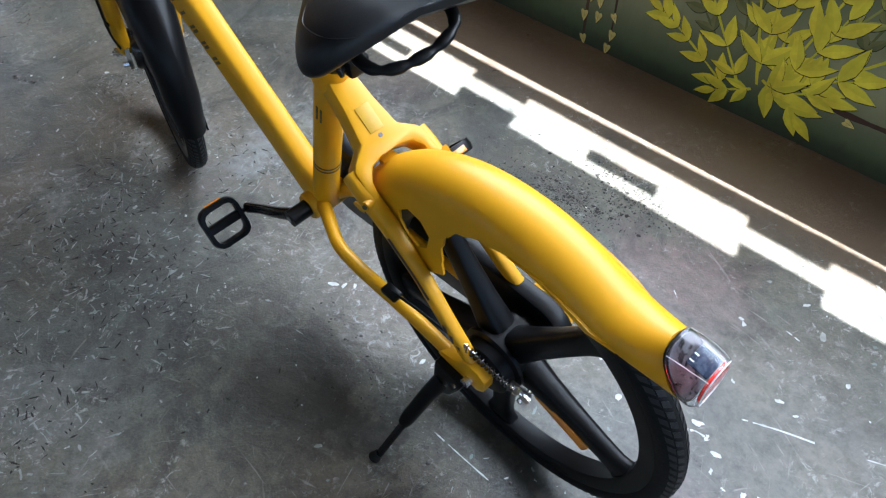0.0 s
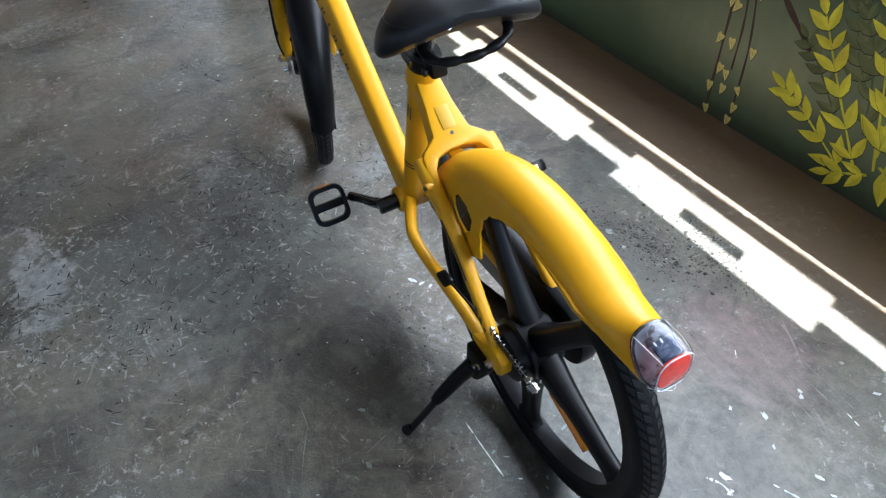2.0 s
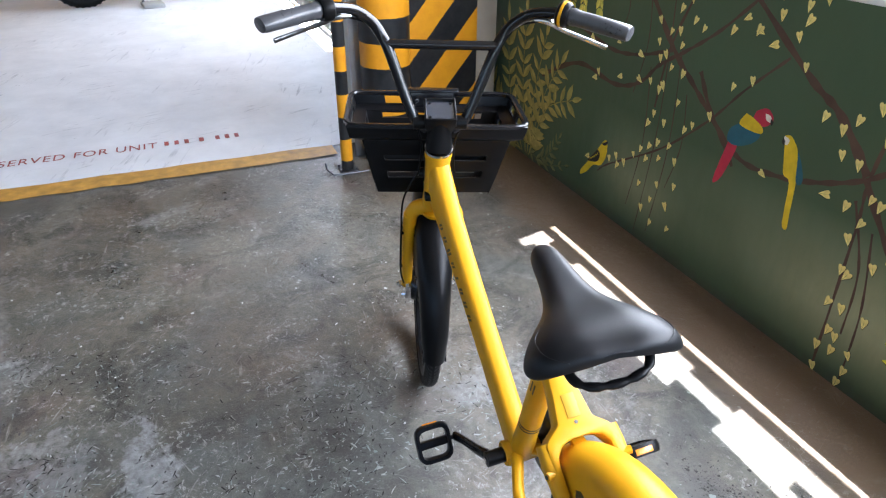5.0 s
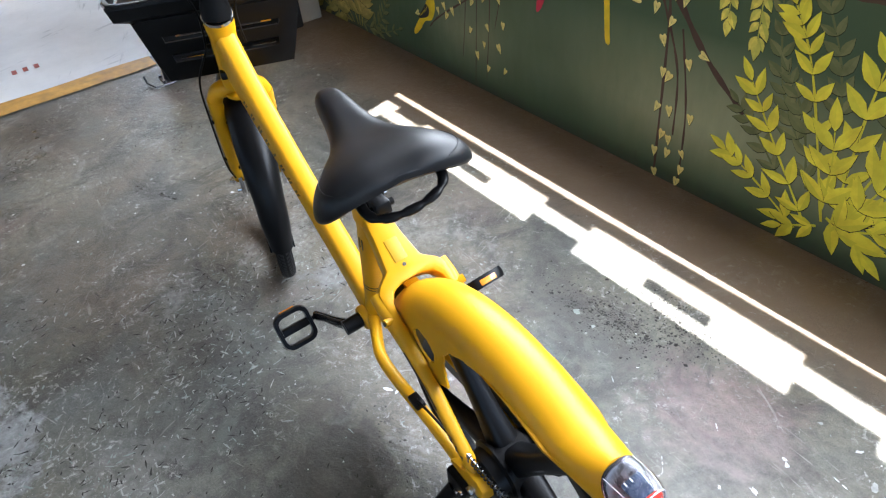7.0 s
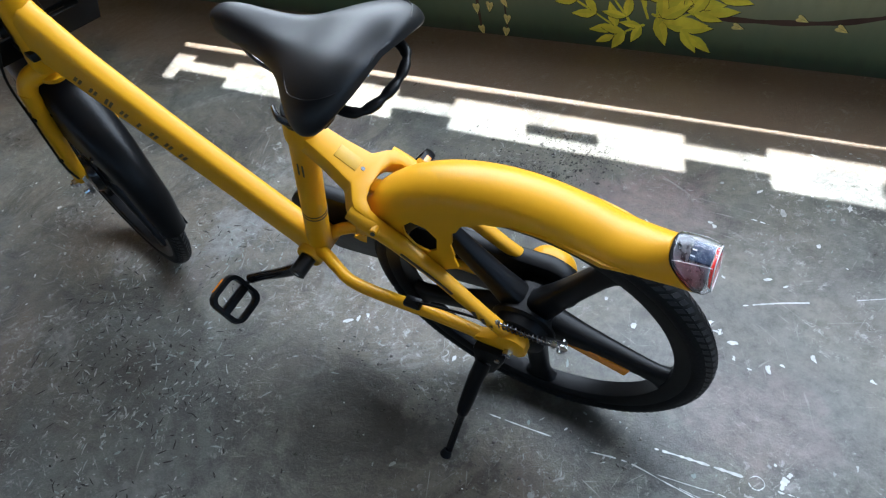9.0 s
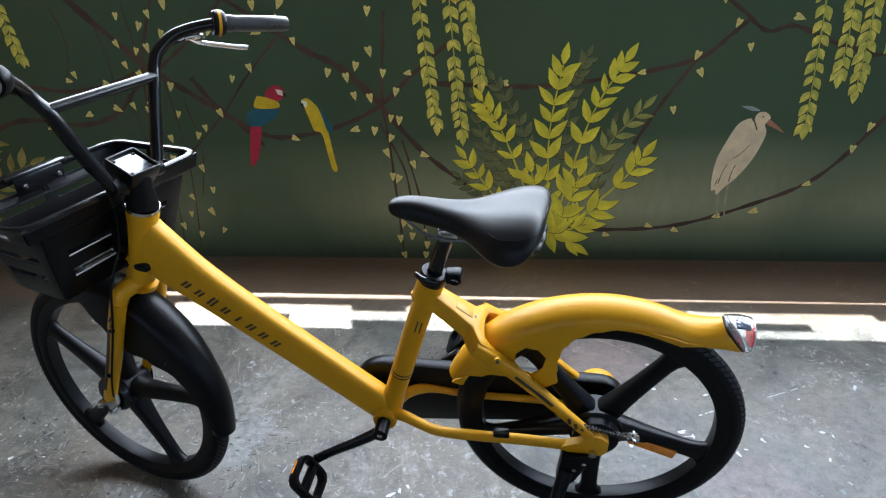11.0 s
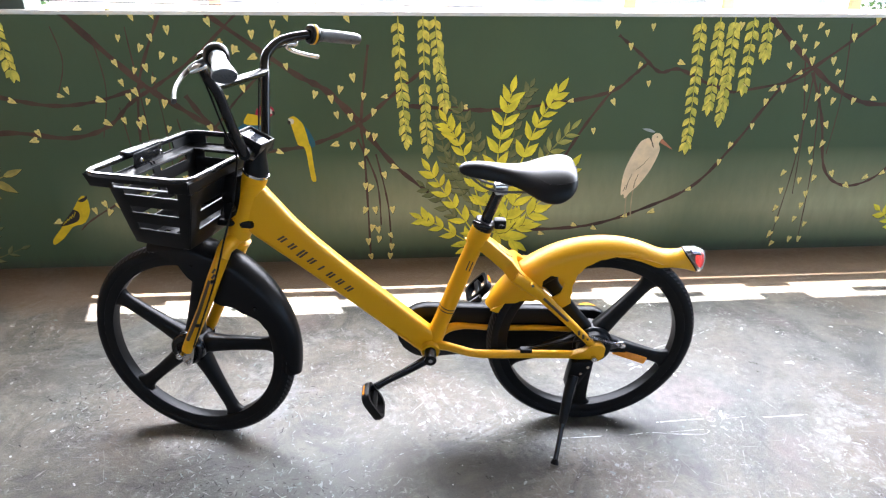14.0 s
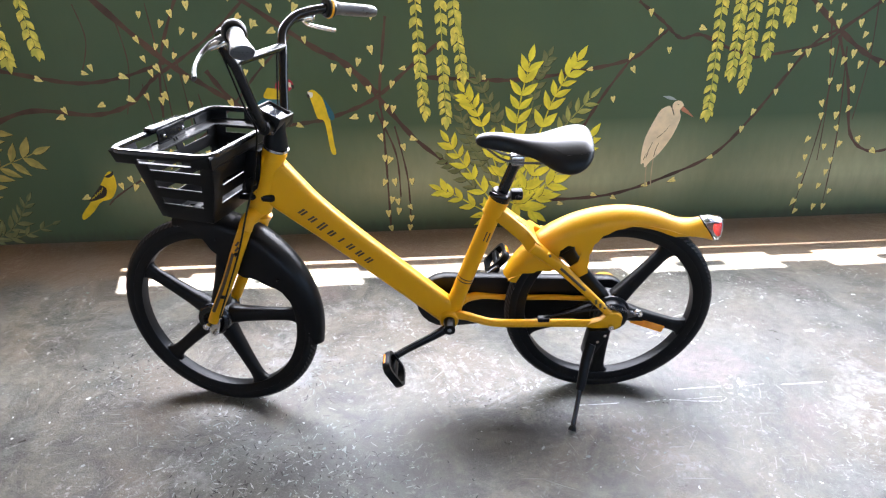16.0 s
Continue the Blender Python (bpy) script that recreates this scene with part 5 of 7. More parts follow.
# cranks and pedals
def crank_and_pedal(side, end, tilt, reflect):
    start = Vector((-0.496, side * 0.062, 0.303))
    end = Vector(end)
    bm = bmesh.new()
    mid = start.lerp(end, 0.35) + Vector((0, side * 0.006, 0))
    tube(bm, [start + Vector((0, side * 0.006, 0)), mid, start.lerp(end, 0.75), end], [0.0145, 0.0125, 0.011, 0.012], 14, 4, flat=0.75, squareness=2.6)
    crank = part("crank", bm, M_BLACK_GLOSS, bike)
    bm = bmesh.new()
    rod(bm, start - Vector((0, side * 0.022, 0)), start + Vector((0, side * 0.022, 0)), 0.0175, 20)
    part("crank_boss", bm, M_BLACK, crank)
    bm = bmesh.new()
    rod(bm, start + Vector((0, side * 0.0215, 0)), start + Vector((0, side * 0.024, 0)), 0.007, 8)
    part("crank_bolt", bm, M_CHROME, crank)
    mid = end + Vector((0, side * 0.058, 0))
    turn = Matrix.Translation(mid) @ pose(0, 0, 0, 0, tilt, 0)
    bm = bmesh.new()
    hx, hy, c = 0.043, 0.04, 0.02
    loop = []
    for qx, qy, a0 in ((1, -1, -90), (1, 1, 0), (-1, 1, 90), (-1, -1, 180)):
        loop += [(qx * (hx - c) + c * math.cos(radians(a0 + a)), qy * (hy - c) + c * math.sin(radians(a0 + a))) for a in (0, 30, 60, 90)]
    rings = []
    for x, y in loop:
        n = Vector((x, y, 0)).normalized()
        at = Vector((x, y, 0))
        rings.append([at + n * a + Vector((0, 0, b)) for a, b in ((0.004, -0.0115), (0.0065, 0.0), (0.004, 0.0115), (-0.006, 0.0115), (-0.008, 0.0), (-0.006, -0.0115))])
    loft(bm, rings, closed=True)
    bmesh.ops.transform(bm, matrix=turn, verts=bm.verts)
    pedal = part("pedal", bm, M_BLACK, bike, "black plastic cage pedal")
    bm = bmesh.new()
    box(bm, -0.0095, 0.0095, -hy - 0.004, hy, -0.009, 0.009, 0.003, turn)
    rod(bm, end - Vector((0, side * 0.006, 0)), mid, 0.0055, 10)
    part("pedal_axle", bm, M_BLACK, pedal)
    for s in (-1, 1) if reflect > 0 else (-1,):
        bm = bmesh.new()
        box(bm, s * hx + s * 0.0042 - 0.003, s * hx + s * 0.0042 + 0.003, -0.019, 0.019, -0.0075, 0.0045 if reflect > 0 else -0.001, 0.001, turn)
        part("pedal_reflector", bm, M_ORANGE, pedal, "orange pedal reflector")


crank_and_pedal(-1, (-0.663, -0.1, 0.219), 62, -1)
crank_and_pedal(1, (-0.335, 0.125, 0.385), -48, 1)

# kickstand
bm = bmesh.new()
plate(bm, [(-0.078, 0.3), (-0.012, 0.3), (-0.022, 0.27), (-0.048, 0.215), (-0.062, 0.2), (-0.09, 0.205), (-0.085, 0.25)], -0.098, -0.062)
stand = grown(part("kickstand", bm, M_BLACK, bike, "black kickstand propped on the floor"), 0.005)
bm = bmesh.new()
tube(bm, [(-0.066, -0.088, 0.245), (-0.082, -0.115, 0.2), (-0.098, -0.155, 0.14), (-0.102, -0.163, 0.126)], [0.017, 0.0155, 0.014, 0.012], 14)
part("stand_sleeve", bm, M_BLACK, stand)
bm = bmesh.new()
rod(bm, (-0.098, -0.156, 0.138), (-0.127, -0.225, 0.022), 0.0075, 12)
leg = part("stand_leg", bm, M_BLACK_GLOSS, stand)
bm = bmesh.new()
tube(bm, [(-0.1255, -0.2215, 0.035), (-0.1275, -0.2265, 0.029), (-0.129, -0.2295, 0.0245)], [0.0085, 0.0115, 0.0125], 14)
part("rubber_foot", bm, M_RUBBER, leg)
for at in ((-0.05, -0.099, 0.262), (-0.03, -0.099, 0.285)):
    bm = bmesh.new()
    rod(bm, at, Vector(at) - Vector((0, 0.004, 0)), 0.005, 8)
    part("screw", bm, M_CHROME, stand)

# seat post, clamp and saddle
bm = bmesh.new()
rod(bm, (-0.356, 0, 0.692), (-0.309, 0, 0.82), 0.0155, 20)
post = part("seat_post", bm, M_BLACK_GLOSS, bike)
bm = bmesh.new()
turned(bm, [(-0.014, 0.0165), (-0.014, 0.0275), (-0.011, 0.029), (0.011, 0.029), (0.014, 0.0275), (0.014, 0.0165)], (-0.349, 0, 0.71), (0.36, 0, 0.93), 26)
clamp = part("seat_clamp", bm, M_BLACK, bike)
bm = bmesh.new()
box(bm, -0.322, -0.288, -0.015, 0.015, 0.7, 0.728, 0.006)
rod(bm, (-0.304, -0.024, 0.713), (-0.304, 0.024, 0.713), 0.0065, 10)
part("clamp_bolt", bm, M_BLACK, clamp)
bm = bmesh.new()
tube(bm, [(-0.335, -0.03, 0.714), (-0.362, -0.03, 0.722), (-0.382, -0.016, 0.727)], [0.004, 0.005, 0.0035], 10, 4, flat=1.6, up=(0, 0, 1))
part("clamp_lever", bm, M_BLACK_GLOSS, clamp)
bm = bmesh.new()
rod(bm, (-0.298, -0.026, 0.713), (-0.298, -0.022, 0.713), 0.0055, 8)
part("clamp_pin", bm, M_BLACK, clamp)
bm = bmesh.new()
box(bm, -0.327, -0.29, -0.021, 0.021, 0.806, 0.835, 0.006)
part("saddle_clamp", bm, M_CHROME, bike, "bright steel saddle clamp")


def saddle_shape():
    """x, half width, crown height and rim height from nose to tail."""
    table = [(-0.418, 0.004, 0.879, 0.871), (-0.414, 0.014, 0.887, 0.863), (-0.402, 0.0225, 0.894, 0.857), (-0.375, 0.0275, 0.8985, 0.852), (-0.34, 0.031, 0.897, 0.848), (-0.305, 0.0365, 0.8925, 0.843),
             (-0.272, 0.045, 0.889, 0.84), (-0.24, 0.061, 0.8905, 0.829), (-0.21, 0.09, 0.896, 0.815), (-0.18, 0.111, 0.903, 0.809), (-0.152, 0.12, 0.9075, 0.812), (-0.13, 0.118, 0.9075, 0.825), (-0.115, 0.107, 0.904, 0.84), (-0.104, 0.086, 0.897, 0.856), (-0.0985, 0.055, 0.886, 0.866)]
    rings = []
    for x, w, top, low in table:
        ring = []
        for k in range(32):
            a = 2 * math.pi * (k + 0.5) / 32
            c, s = math.cos(a), math.sin(a)
            if s >= 0:
                y, z = w * math.copysign(abs(c) ** 0.8, c), low + (top - low) * (0.22 + 0.78 * s ** 0.75)
                z -= 0.10 * max(0, abs(y) - 0.055) * (1 - s)
                z -= 0.006 * math.exp(-(y / 0.02) ** 2) * min(1, w / 0.09)
            else:
                y, z = w * 0.95 * math.copysign(abs(c) ** 0.75, c), low + (top - low) * 0.22 * (1 + s * 1.0)
                z += (0.03 if w > 0.05 else 0.012) * (1 - (abs(y) / w) ** 2)
            ring.append(Vector((x, y, z)))
        rings.append(ring)
    return rings


SEAT = Matrix.Translation((-0.319, -0.009, 0.0)) @ Matrix.Rotation(radians(-6), 4, "Z") @ Matrix.Diagonal((0.965, 1, 1, 1)) @ Matrix.Translation((0.31, 0, 0))


def seated(bm):
    bmesh.ops.transform(bm, matrix=SEAT, verts=bm.verts)
    return bm


bm = bmesh.new()
loft(bm, saddle_shape())
saddle = part("saddle", seated(bm), M_LEATHER, bike, "wide padded black saddle with a carrying grip")
mod = saddle.modifiers.new("sub", "SUBSURF")
mod.levels = mod.render_levels = 2
grown(saddle)
bm = bmesh.new()
rings = saddle_shape()
for side in (1, -1):
    pts = []
    for ring in rings[6:14]:
        w = max(p.y for p in ring)
        y = side * w * 0.8
        near = min(ring, key=lambda p: abs(p.y - y) - p.z)
        pts.append(near + Vector((0, 0, -0.0008)))
    tube(bm, [p - Vector((0, 0, 0.0006)) for p in pts], 0.0008, 6, 4)
part("seam", seated(bm), M_LEATHER, saddle)
bm = bmesh.new()
for side in (-1, 1):
    tube(bm, [(-0.385, side * 0.008, 0.856), (-0.345, side * 0.018, 0.832), (-0.3, side * 0.022, 0.823), (-0.24, side * 0.026, 0.826), (-0.17, side * 0.04, 0.836)], 0.0035, 8, 4)
part("saddle_rails", seated(bm), M_DARK_STEEL, saddle)
bm = bmesh.new()
loop = [(-0.175, -0.046, 0.838), (-0.15, -0.052, 0.83), (-0.128, -0.046, 0.824), (-0.116, -0.028, 0.822), (-0.111, -0.006, 0.823), (-0.11, 0.018, 0.825), (-0.113, 0.042, 0.83), (-0.122, 0.06, 0.836), (-0.14, 0.067, 0.844), (-0.165, 0.062, 0.852)]
grip_line = smooth_path(loop, 5)
tube(bm, grip_line, [0.0078 - 0.0022 * max(0.0, math.cos(2 * math.pi * (i - 12) / 7)) * (10 < i < 38) for i in range(len(grip_line))], 14, 0, flat=0.8, up=(0, 0, 1))
part("carrying_grip", seated(bm), M_BLACK, saddle, "black moulded carrying grip")
for y, x in ((-0.028, -0.1025), (0.05, -0.106)):
    bm = bmesh.new()
    at = Vector((x, y, 0.877))
    turned(bm, [(0.0, 0.0), (0.002, 0.003), (0.0, 0.0035)], at, (1, 0, 0), 10, False)
    part("rivet", seated(bm), M_CHROME, saddle)

# ---- front assembly ----
bm = bmesh.new()
tube(bm, [HEAD_TOP - Vector((0.0, 0, 0.002)), front(0.012, 0, 0.885), front(0.008, 0, 0.915), front(0.004, 0, 0.94)], [0.033, 0.0315, 0.026, 0.026], 24)
stem = part("stem", steered(bm), M_BLACK, bike, "black stem with a square tray on top")
bm = bmesh.new()
turned(bm, [(-0.004, 0.026), (-0.004, 0.0345), (0.003, 0.0345), (0.003, 0.026)], HEAD_TOP, HEAD_TOP - HEAD_LOW, 28)
part("headset_ring", steered(bm), M_CHROME, stem)
TRAY = Matrix.Translation(front(0.006, 0, 0.964)) @ pose(0, 0, 0, 0, 24, 0) @ Matrix.Diagonal((1.1, 1.1, 1.0, 1.0))
bm = bmesh.new()
loft(bm, [[TRAY @ Vector((sx * a, sy * b, z)) for sx, sy in ((-1, -1), (1, -1), (1, 1), (-1, 1))] for a, b, z in ((0.022, 0.024, -0.06), (0.033, 0.033, -0.02), (0.034, 0.034, 0.002), (0.029, 0.029, 0.002), (0.029, 0.029, -0.006))])
tray = grown(part("tray", steered(bm), M_BLACK, stem, "square black tray with a recessed glossy panel"), 0.0025)
bm = bmesh.new()
box(bm, -0.0288, 0.0288, -0.0288, 0.0288, -0.008, -0.004, 0.0, TRAY)
part("tray_panel", steered(bm), plain("glossy_panel", (0.03, 0.036, 0.05), 0.16, vary=0.15, scale=30, coat=1.0, relief=0.01, spec=0.7), stem, "glossy dark panel")
for sx, sy in ((-1, 1), (1, -1), (-1, -1)):
    bm = bmesh.new()
    box(bm, sx * 0.022 - 0.003, sx * 0.022 + 0.003, sy * 0.022 - 0.003, sy * 0.022 + 0.003, -0.005, -0.002, 0.001, TRAY)
    part("tray_clip", steered(bm), M_BLACK, stem)
# handlebar
bm = bmesh.new()
half = [(0.008, 0.03, 0.915), (0.01, 0.058, 0.938), (0.018, 0.085, 1.0), (0.027, 0.118, 1.09), (0.035, 0.135, 1.122), (0.033, 0.155, 1.15), (0.012, 0.19, 1.177), (-0.03, 0.228, 1.189), (-0.068, 0.262, 1.19), (-0.138, 0.352, 1.177)]
tube(bm, [front(a, b, c) for a, b, c in half], 0.0125, 16, 5)
tube(bm, [front(a, -b, c) for a, b, c in half], 0.0125, 16, 5)
bar = part("handlebar", steered(bm), M_BLACK_GLOSS, bike, "high-rise black handlebar with a cross brace")
bm = bmesh.new()
rod(bm, front(0.028, -0.122, 1.105), front(0.028, 0.122, 1.105), 0.0105, 16)
part("cross_brace", steered(bm), M_BLACK_GLOSS, bar)
bm = bmesh.new()
rod(bm, front(0.008, -0.062, 0.932), front(0.008, 0.062, 0.932), 0.017, 16)
part("bar_clamp", steered(bm), M_BLACK, bar)
for side in (-1, 1):
    g0, g1 = front(-0.065, side * 0.258, 1.1905), front(-0.142, side * 0.366, 1.173)
    d = (g1 - g0).normalized()
    bm = bmesh.new()
    tube(bm, [g0, g0.lerp(g1, 0.06), g0.lerp(g1, 0.14), g0.lerp(g1, 0.4), g0.lerp(g1, 0.7), g0.lerp(g1, 0.93), g0.lerp(g1, 0.99), g1],
         [0.0165, 0.0185, 0.0165, 0.0175, 0.021, 0.0245, 0.0235, 0.019], 24, flat=[1, 1, 1, 0.98, 0.8, 0.66, 0.62, 0.55], up=(0, 0, 1))
    grip = part("grip", steered(bm), M_GRIP, bar, "dark rubber handlebar grip")
    for k in range(3):
        bm = bmesh.new()
        at = g0.lerp(g1, 0.68 + 0.1 * k)
        outw = Vector((1, 0, 0)) - d * d.x
        outw.normalize()
        rod(bm, at + outw * 0.0165, at + outw * 0.0182, 0.0042, 10)
        part("grip_dimple", steered(bm), M_BLACK, grip)
    bm = bmesh.new()
    c0 = g0 - d * 0.012
    turned(bm, [(-0.014, 0.013), (-0.014, 0.023), (-0.01, 0.0265), (0.006, 0.0265), (0.012, 0.022), (0.012, 0.013)], c0, d, 26)
    if side > 0:
        shifter = part("shifter", steered(bm), M_BLACK, bar, "twist shifter with a yellow band")
        bm = bmesh.new()
        turned(bm, [(-0.005, 0.024), (-0.005, 0.0275), (0.001, 0.0275), (0.001, 0.024)], c0, d, 26)
        part("yellow_band", steered(bm), M_YELLOW, shifter, "yellow indicator band")
    else:
        part("lever_collar", steered(bm), M_BLACK, bar)
    bm = bmesh.new()
    l0 = front(-0.035, side * 0.228, 1.187)
    tube(bm, [l0, front(0.008, side * 0.232, 1.167), front(0.02, side * 0.262, 1.147), front(0.004, side * 0.315, 1.13), front(-0.022, side * 0.36, 1.117)], [0.0095, 0.009, 0.0065, 0.006, 0.007], 12, 5, flat=0.7, up=(0, 0, 1))
    part("brake_lever", steered(bm), M_CHROME if side > 0 else M_DARK_STEEL, bar, "polished brake lever")
    bm = bmesh.new()
    tube(bm, [front(-0.005, side * 0.225, 1.168), front(0.036, side * 0.175, 1.15), front(0.047, side * 0.132, 1.11), front(0.038, side * 0.085, 0.985), front(0.03, side * 0.06, 0.93), front(0.05, side * 0.04, 0.86), front(0.065, side * 0.045, 0.78)], 0.0027, 8, 6)
    part("bar_cable", steered(bm), M_BLACK, bar)
    bm = bmesh.new()
    tube(bm, [front(0.0, side * 0.2, 1.168), front(-0.012, side * 0.222, 1.17), front(-0.004, side * 0.24, 1.164), front(0.008, side * 0.25, 1.157)], [0.006, 0.011, 0.011, 0.007], 12, 3, flat=0.8, up=(0, 0, 1))
    part("lever_bracket", steered(bm), M_CHROME, bar, "bright metal lever bracket")

# fork and front mudguard, turned a little less than the bars
FORK = Matrix.Translation(HEAD_LOW) @ pose(0, 0, 0, -0.9, -0.6, 0) @ Matrix.Translation(HEAD_TOP - HEAD_LOW) @ Matrix.Rotation(radians(-14.5), 4, (HEAD_TOP - HEAD_LOW).normalized()) @ Matrix.Translation(-HEAD_TOP)


def forked(bm):
    bmesh.ops.transform(bm, matrix=FORK, verts=bm.verts)
    return bm


FRONT = Vector((-1.207, 0, 0.32))
bm = bmesh.new()
turned(bm, [(-0.012, 0.0), (-0.012, 0.034), (0.0, 0.036), (0.004, 0.0)], HEAD_LOW - Vector((0.004, 0, 0.012)), HEAD_TOP - HEAD_LOW, 28, False)
tube(bm, [(-1.044, -0.062, 0.64), (-1.038, -0.05, 0.662), (-1.03, -0.028, 0.672), (-1.03, 0.028, 0.672), (-1.038, 0.05, 0.662), (-1.044, 0.062, 0.64)], [0.019, 0.02, 0.022, 0.022, 0.02, 0.019], 16, 4)
crown = part("fork", forked(bm), M_YELLOW, bike, "yellow fork with dark side stripes")
for side in (-1, 1):
    bm = bmesh.new()
    pts = [(-1.042, side * 0.062, 0.645), (-1.075, side * 0.064, 0.575), (-1.12, side * 0.064, 0.475), (-1.172, side * 0.063, 0.375), (-1.194, side * 0.062, 0.33)]
    tube(bm, pts, [0.0185, 0.0185, 0.0175, 0.0165, 0.016], 16, 3)
    fleg = part("fork_leg", forked(bm), M_YELLOW, crown)
    bm = bmesh.new()
    tube(bm, [Vector(p) + Vector((-0.004, side * 0.0165, 0)) for p in pts[1:4]], 0.0055, 8, 3, flat=0.5)
    part("stripe", forked(bm), M_DECAL, fleg, "dark stripe decal")
    for k in range(3):
        bm = bmesh.new()
        c = Vector((-1.062 - 0.004 * k, side * 0.0815, 0.606 - 0.017 * k))
        box(bm, -0.0085, 0.0085, -0.0012, 0.0012, -0.003, 0.003, 0.0005, Matrix.Translation(c) @ pose(0, 0, 0, 0, -50, 0))
        part("dash", forked(bm), M_DECAL, fleg)
    bm = bmesh.new()
    plate(bm, [(-1.2, 0.345), (-1.17, 0.345), (-1.172, 0.32), (-1.182, 0.288), (-1.196, 0.274), (-1.212, 0.29), (-1.21, 0.325)], side * 0.056, side * 0.066)
    drop = part("fork_end", forked(bm), M_CHROME, crown, "bare steel fork end")
    bm = bmesh.new()
    rod(bm, (-1.207, side * 0.066, 0.32), (-1.207, side * 0.086, 0.32), 0.0105, 6)
    rod(bm, (-1.207, side * 0.084, 0.32), (-1.207, side * 0.092, 0.32), 0.0055, 10)
    rod(bm, (-1.196, side * 0.066, 0.29), (-1.196, side * 0.078, 0.29), 0.006, 8)
    part("axle_nut", forked(bm), M_CHROME, drop)
bm = bmesh.new()
tube(bm, [front(0.065, -0.045, 0.78), front(0.08, -0.082, 0.7), front(0.12, -0.086, 0.58), front(0.19, -0.084, 0.42), front(0.225, -0.072, 0.35)], 0.0027, 8, 6)
part("brake_cable", forked(bm), M_BLACK, crown)
for z, x in ((0.575, -1.068), (0.43, -1.135)):
    bm = bmesh.new()
    box(bm, x - 0.006, x + 0.006, -0.088, -0.078, z - 0.004, z + 0.004, 0.002)
    part("cable_tie", forked(bm), M_BLACK, crown)

front_wheel, front_hub = wheel("front_wheel", FRONT, 6, FORK, "black five-spoke front wheel turned aside")
bm = bmesh.new()
turned(bm, [(-0.05, 0.0), (-0.05, 0.045), (-0.045, 0.05), (-0.032, 0.052), (-0.032, 0.0)], FRONT, (0, 1, 0), 32, False)
part("brake_drum", forked(bm), M_BLACK_GLOSS, front_wheel)
guard = mudguard("front_mudguard", FRONT, -10, 104, [(-10, 0.338), (20, 0.345), (60, 0.35), (104, 0.345)], [(-10, 0.03), (10, 0.036), (45, 0.046), (80, 0.048), (104, 0.04)],
                 [(-10, 0.325), (-5, 0.305), (10, 0.288), (25, 0.27), (40, 0.236), (54, 0.205), (66, 0.205), (78, 0.24), (90, 0.285), (104, 0.315)], M_BLACK, bike, "black plastic front mudguard", 44, FORK)
grown(guard, 0.0, 0.004)
for k in (35, 60, 78):
    bm = bmesh.new()
    a = radians(k)
    at = FRONT + Vector((math.cos(a), 0, math.sin(a))) * 0.285 + Vector((0, -0.048, 0))
    turned(bm, [(-0.001, 0.0055), (0.003, 0.004), (0.0035, 0.0)], at, (0, -1, 0), 10, False)
    part("rivet", forked(bm), M_BLACK_GLOSS, guard)

# basket
def basket_wall(bm, top_a, top_b, low_a, low_b, columns, slots):
    """A tapering wall; columns: the solid strips across it; slots: the open strips down it."""
    us = sorted({0.0, 1.0, *[u for c in columns for u in c]})
    vs = sorted({0.0, 1.0, *[v for s in slots for v in s]})
    point = lambda u, v: Vector(top_a).lerp(Vector(top_b), u).lerp(Vector(low_a).lerp(Vector(low_b), u), v)
    grid = {(u, v): bm.verts.new(point(u, v)) for u in us for v in vs}
    for u0, u1 in zip(us, us[1:]):
        for v0, v1 in zip(vs, vs[1:]):
            open_row = any(a <= (v0 + v1) / 2 <= b for a, b in slots)
            solid = any(a <= (u0 + u1) / 2 <= b for a, b in columns)
            if not open_row or solid:
                bm.faces.new([grid[k] for k in ((u0, v0), (u1, v0), (u1, v1), (u0, v1))])


TOPS = [front(0.345, -0.222, 0.898), front(0.345, 0.222, 0.898), front(0.068, 0.222, 0.9), front(0.068, -0.222, 0.9)]
LIP = [front(0.337, -0.214, 0.866), front(0.337, 0.214, 0.866), front(0.073, 0.214, 0.868), front(0.073, -0.214, 0.868)]
STEP = [front(0.31, -0.184, 0.858), front(0.31, 0.184, 0.858), front(0.088, 0.184, 0.858), front(0.088, -0.184, 0.858)]
LOWS = [front(0.283, -0.15, 0.7), front(0.283, 0.15, 0.7), front(0.135, 0.15, 0.694), front(0.135, -0.15, 0.694)]
bm = bmesh.new()
SLOTS = [(0.03, 0.12), (0.31, 0.43), (0.61, 0.73)]
REAR_SLOTS = [(0.28, 0.38), (0.58, 0.71)]
for k in range(4):
    n = (k + 1) % 4
    cols = [(0, 0.12), (0.46, 0.54), (0.88, 1)] if k % 2 == 0 else [(0, 0.16), (0.84, 1)]
    basket_wall(bm, STEP[k], STEP[n], LOWS[k], LOWS[n], cols, REAR_SLOTS if k == 2 else SLOTS)
    basket_wall(bm, TOPS[k], TOPS[n], LIP[k], LIP[n], [(0, 0.2), (0.42, 0.58), (0.8, 1)] if k < 2 else [(0, 1)] if k == 2 else [(0, 0.2), (0.76, 1)], [(0.25, 0.85)] if k < 3 else [(0.55, 0.96)])
    basket_wall(bm, LIP[k], LIP[n], STEP[k], STEP[n], [(0, 1)], [])
basket_wall(bm, LOWS[0], LOWS[1], LOWS[3], LOWS[2], [(0, 0.1), (0.3, 0.36), (0.64, 0.7), (0.9, 1)], [(0.15, 0.25), (0.4, 0.5), (0.65, 0.75)])
bmesh.ops.remove_doubles(bm, verts=bm.verts, dist=1e-5)
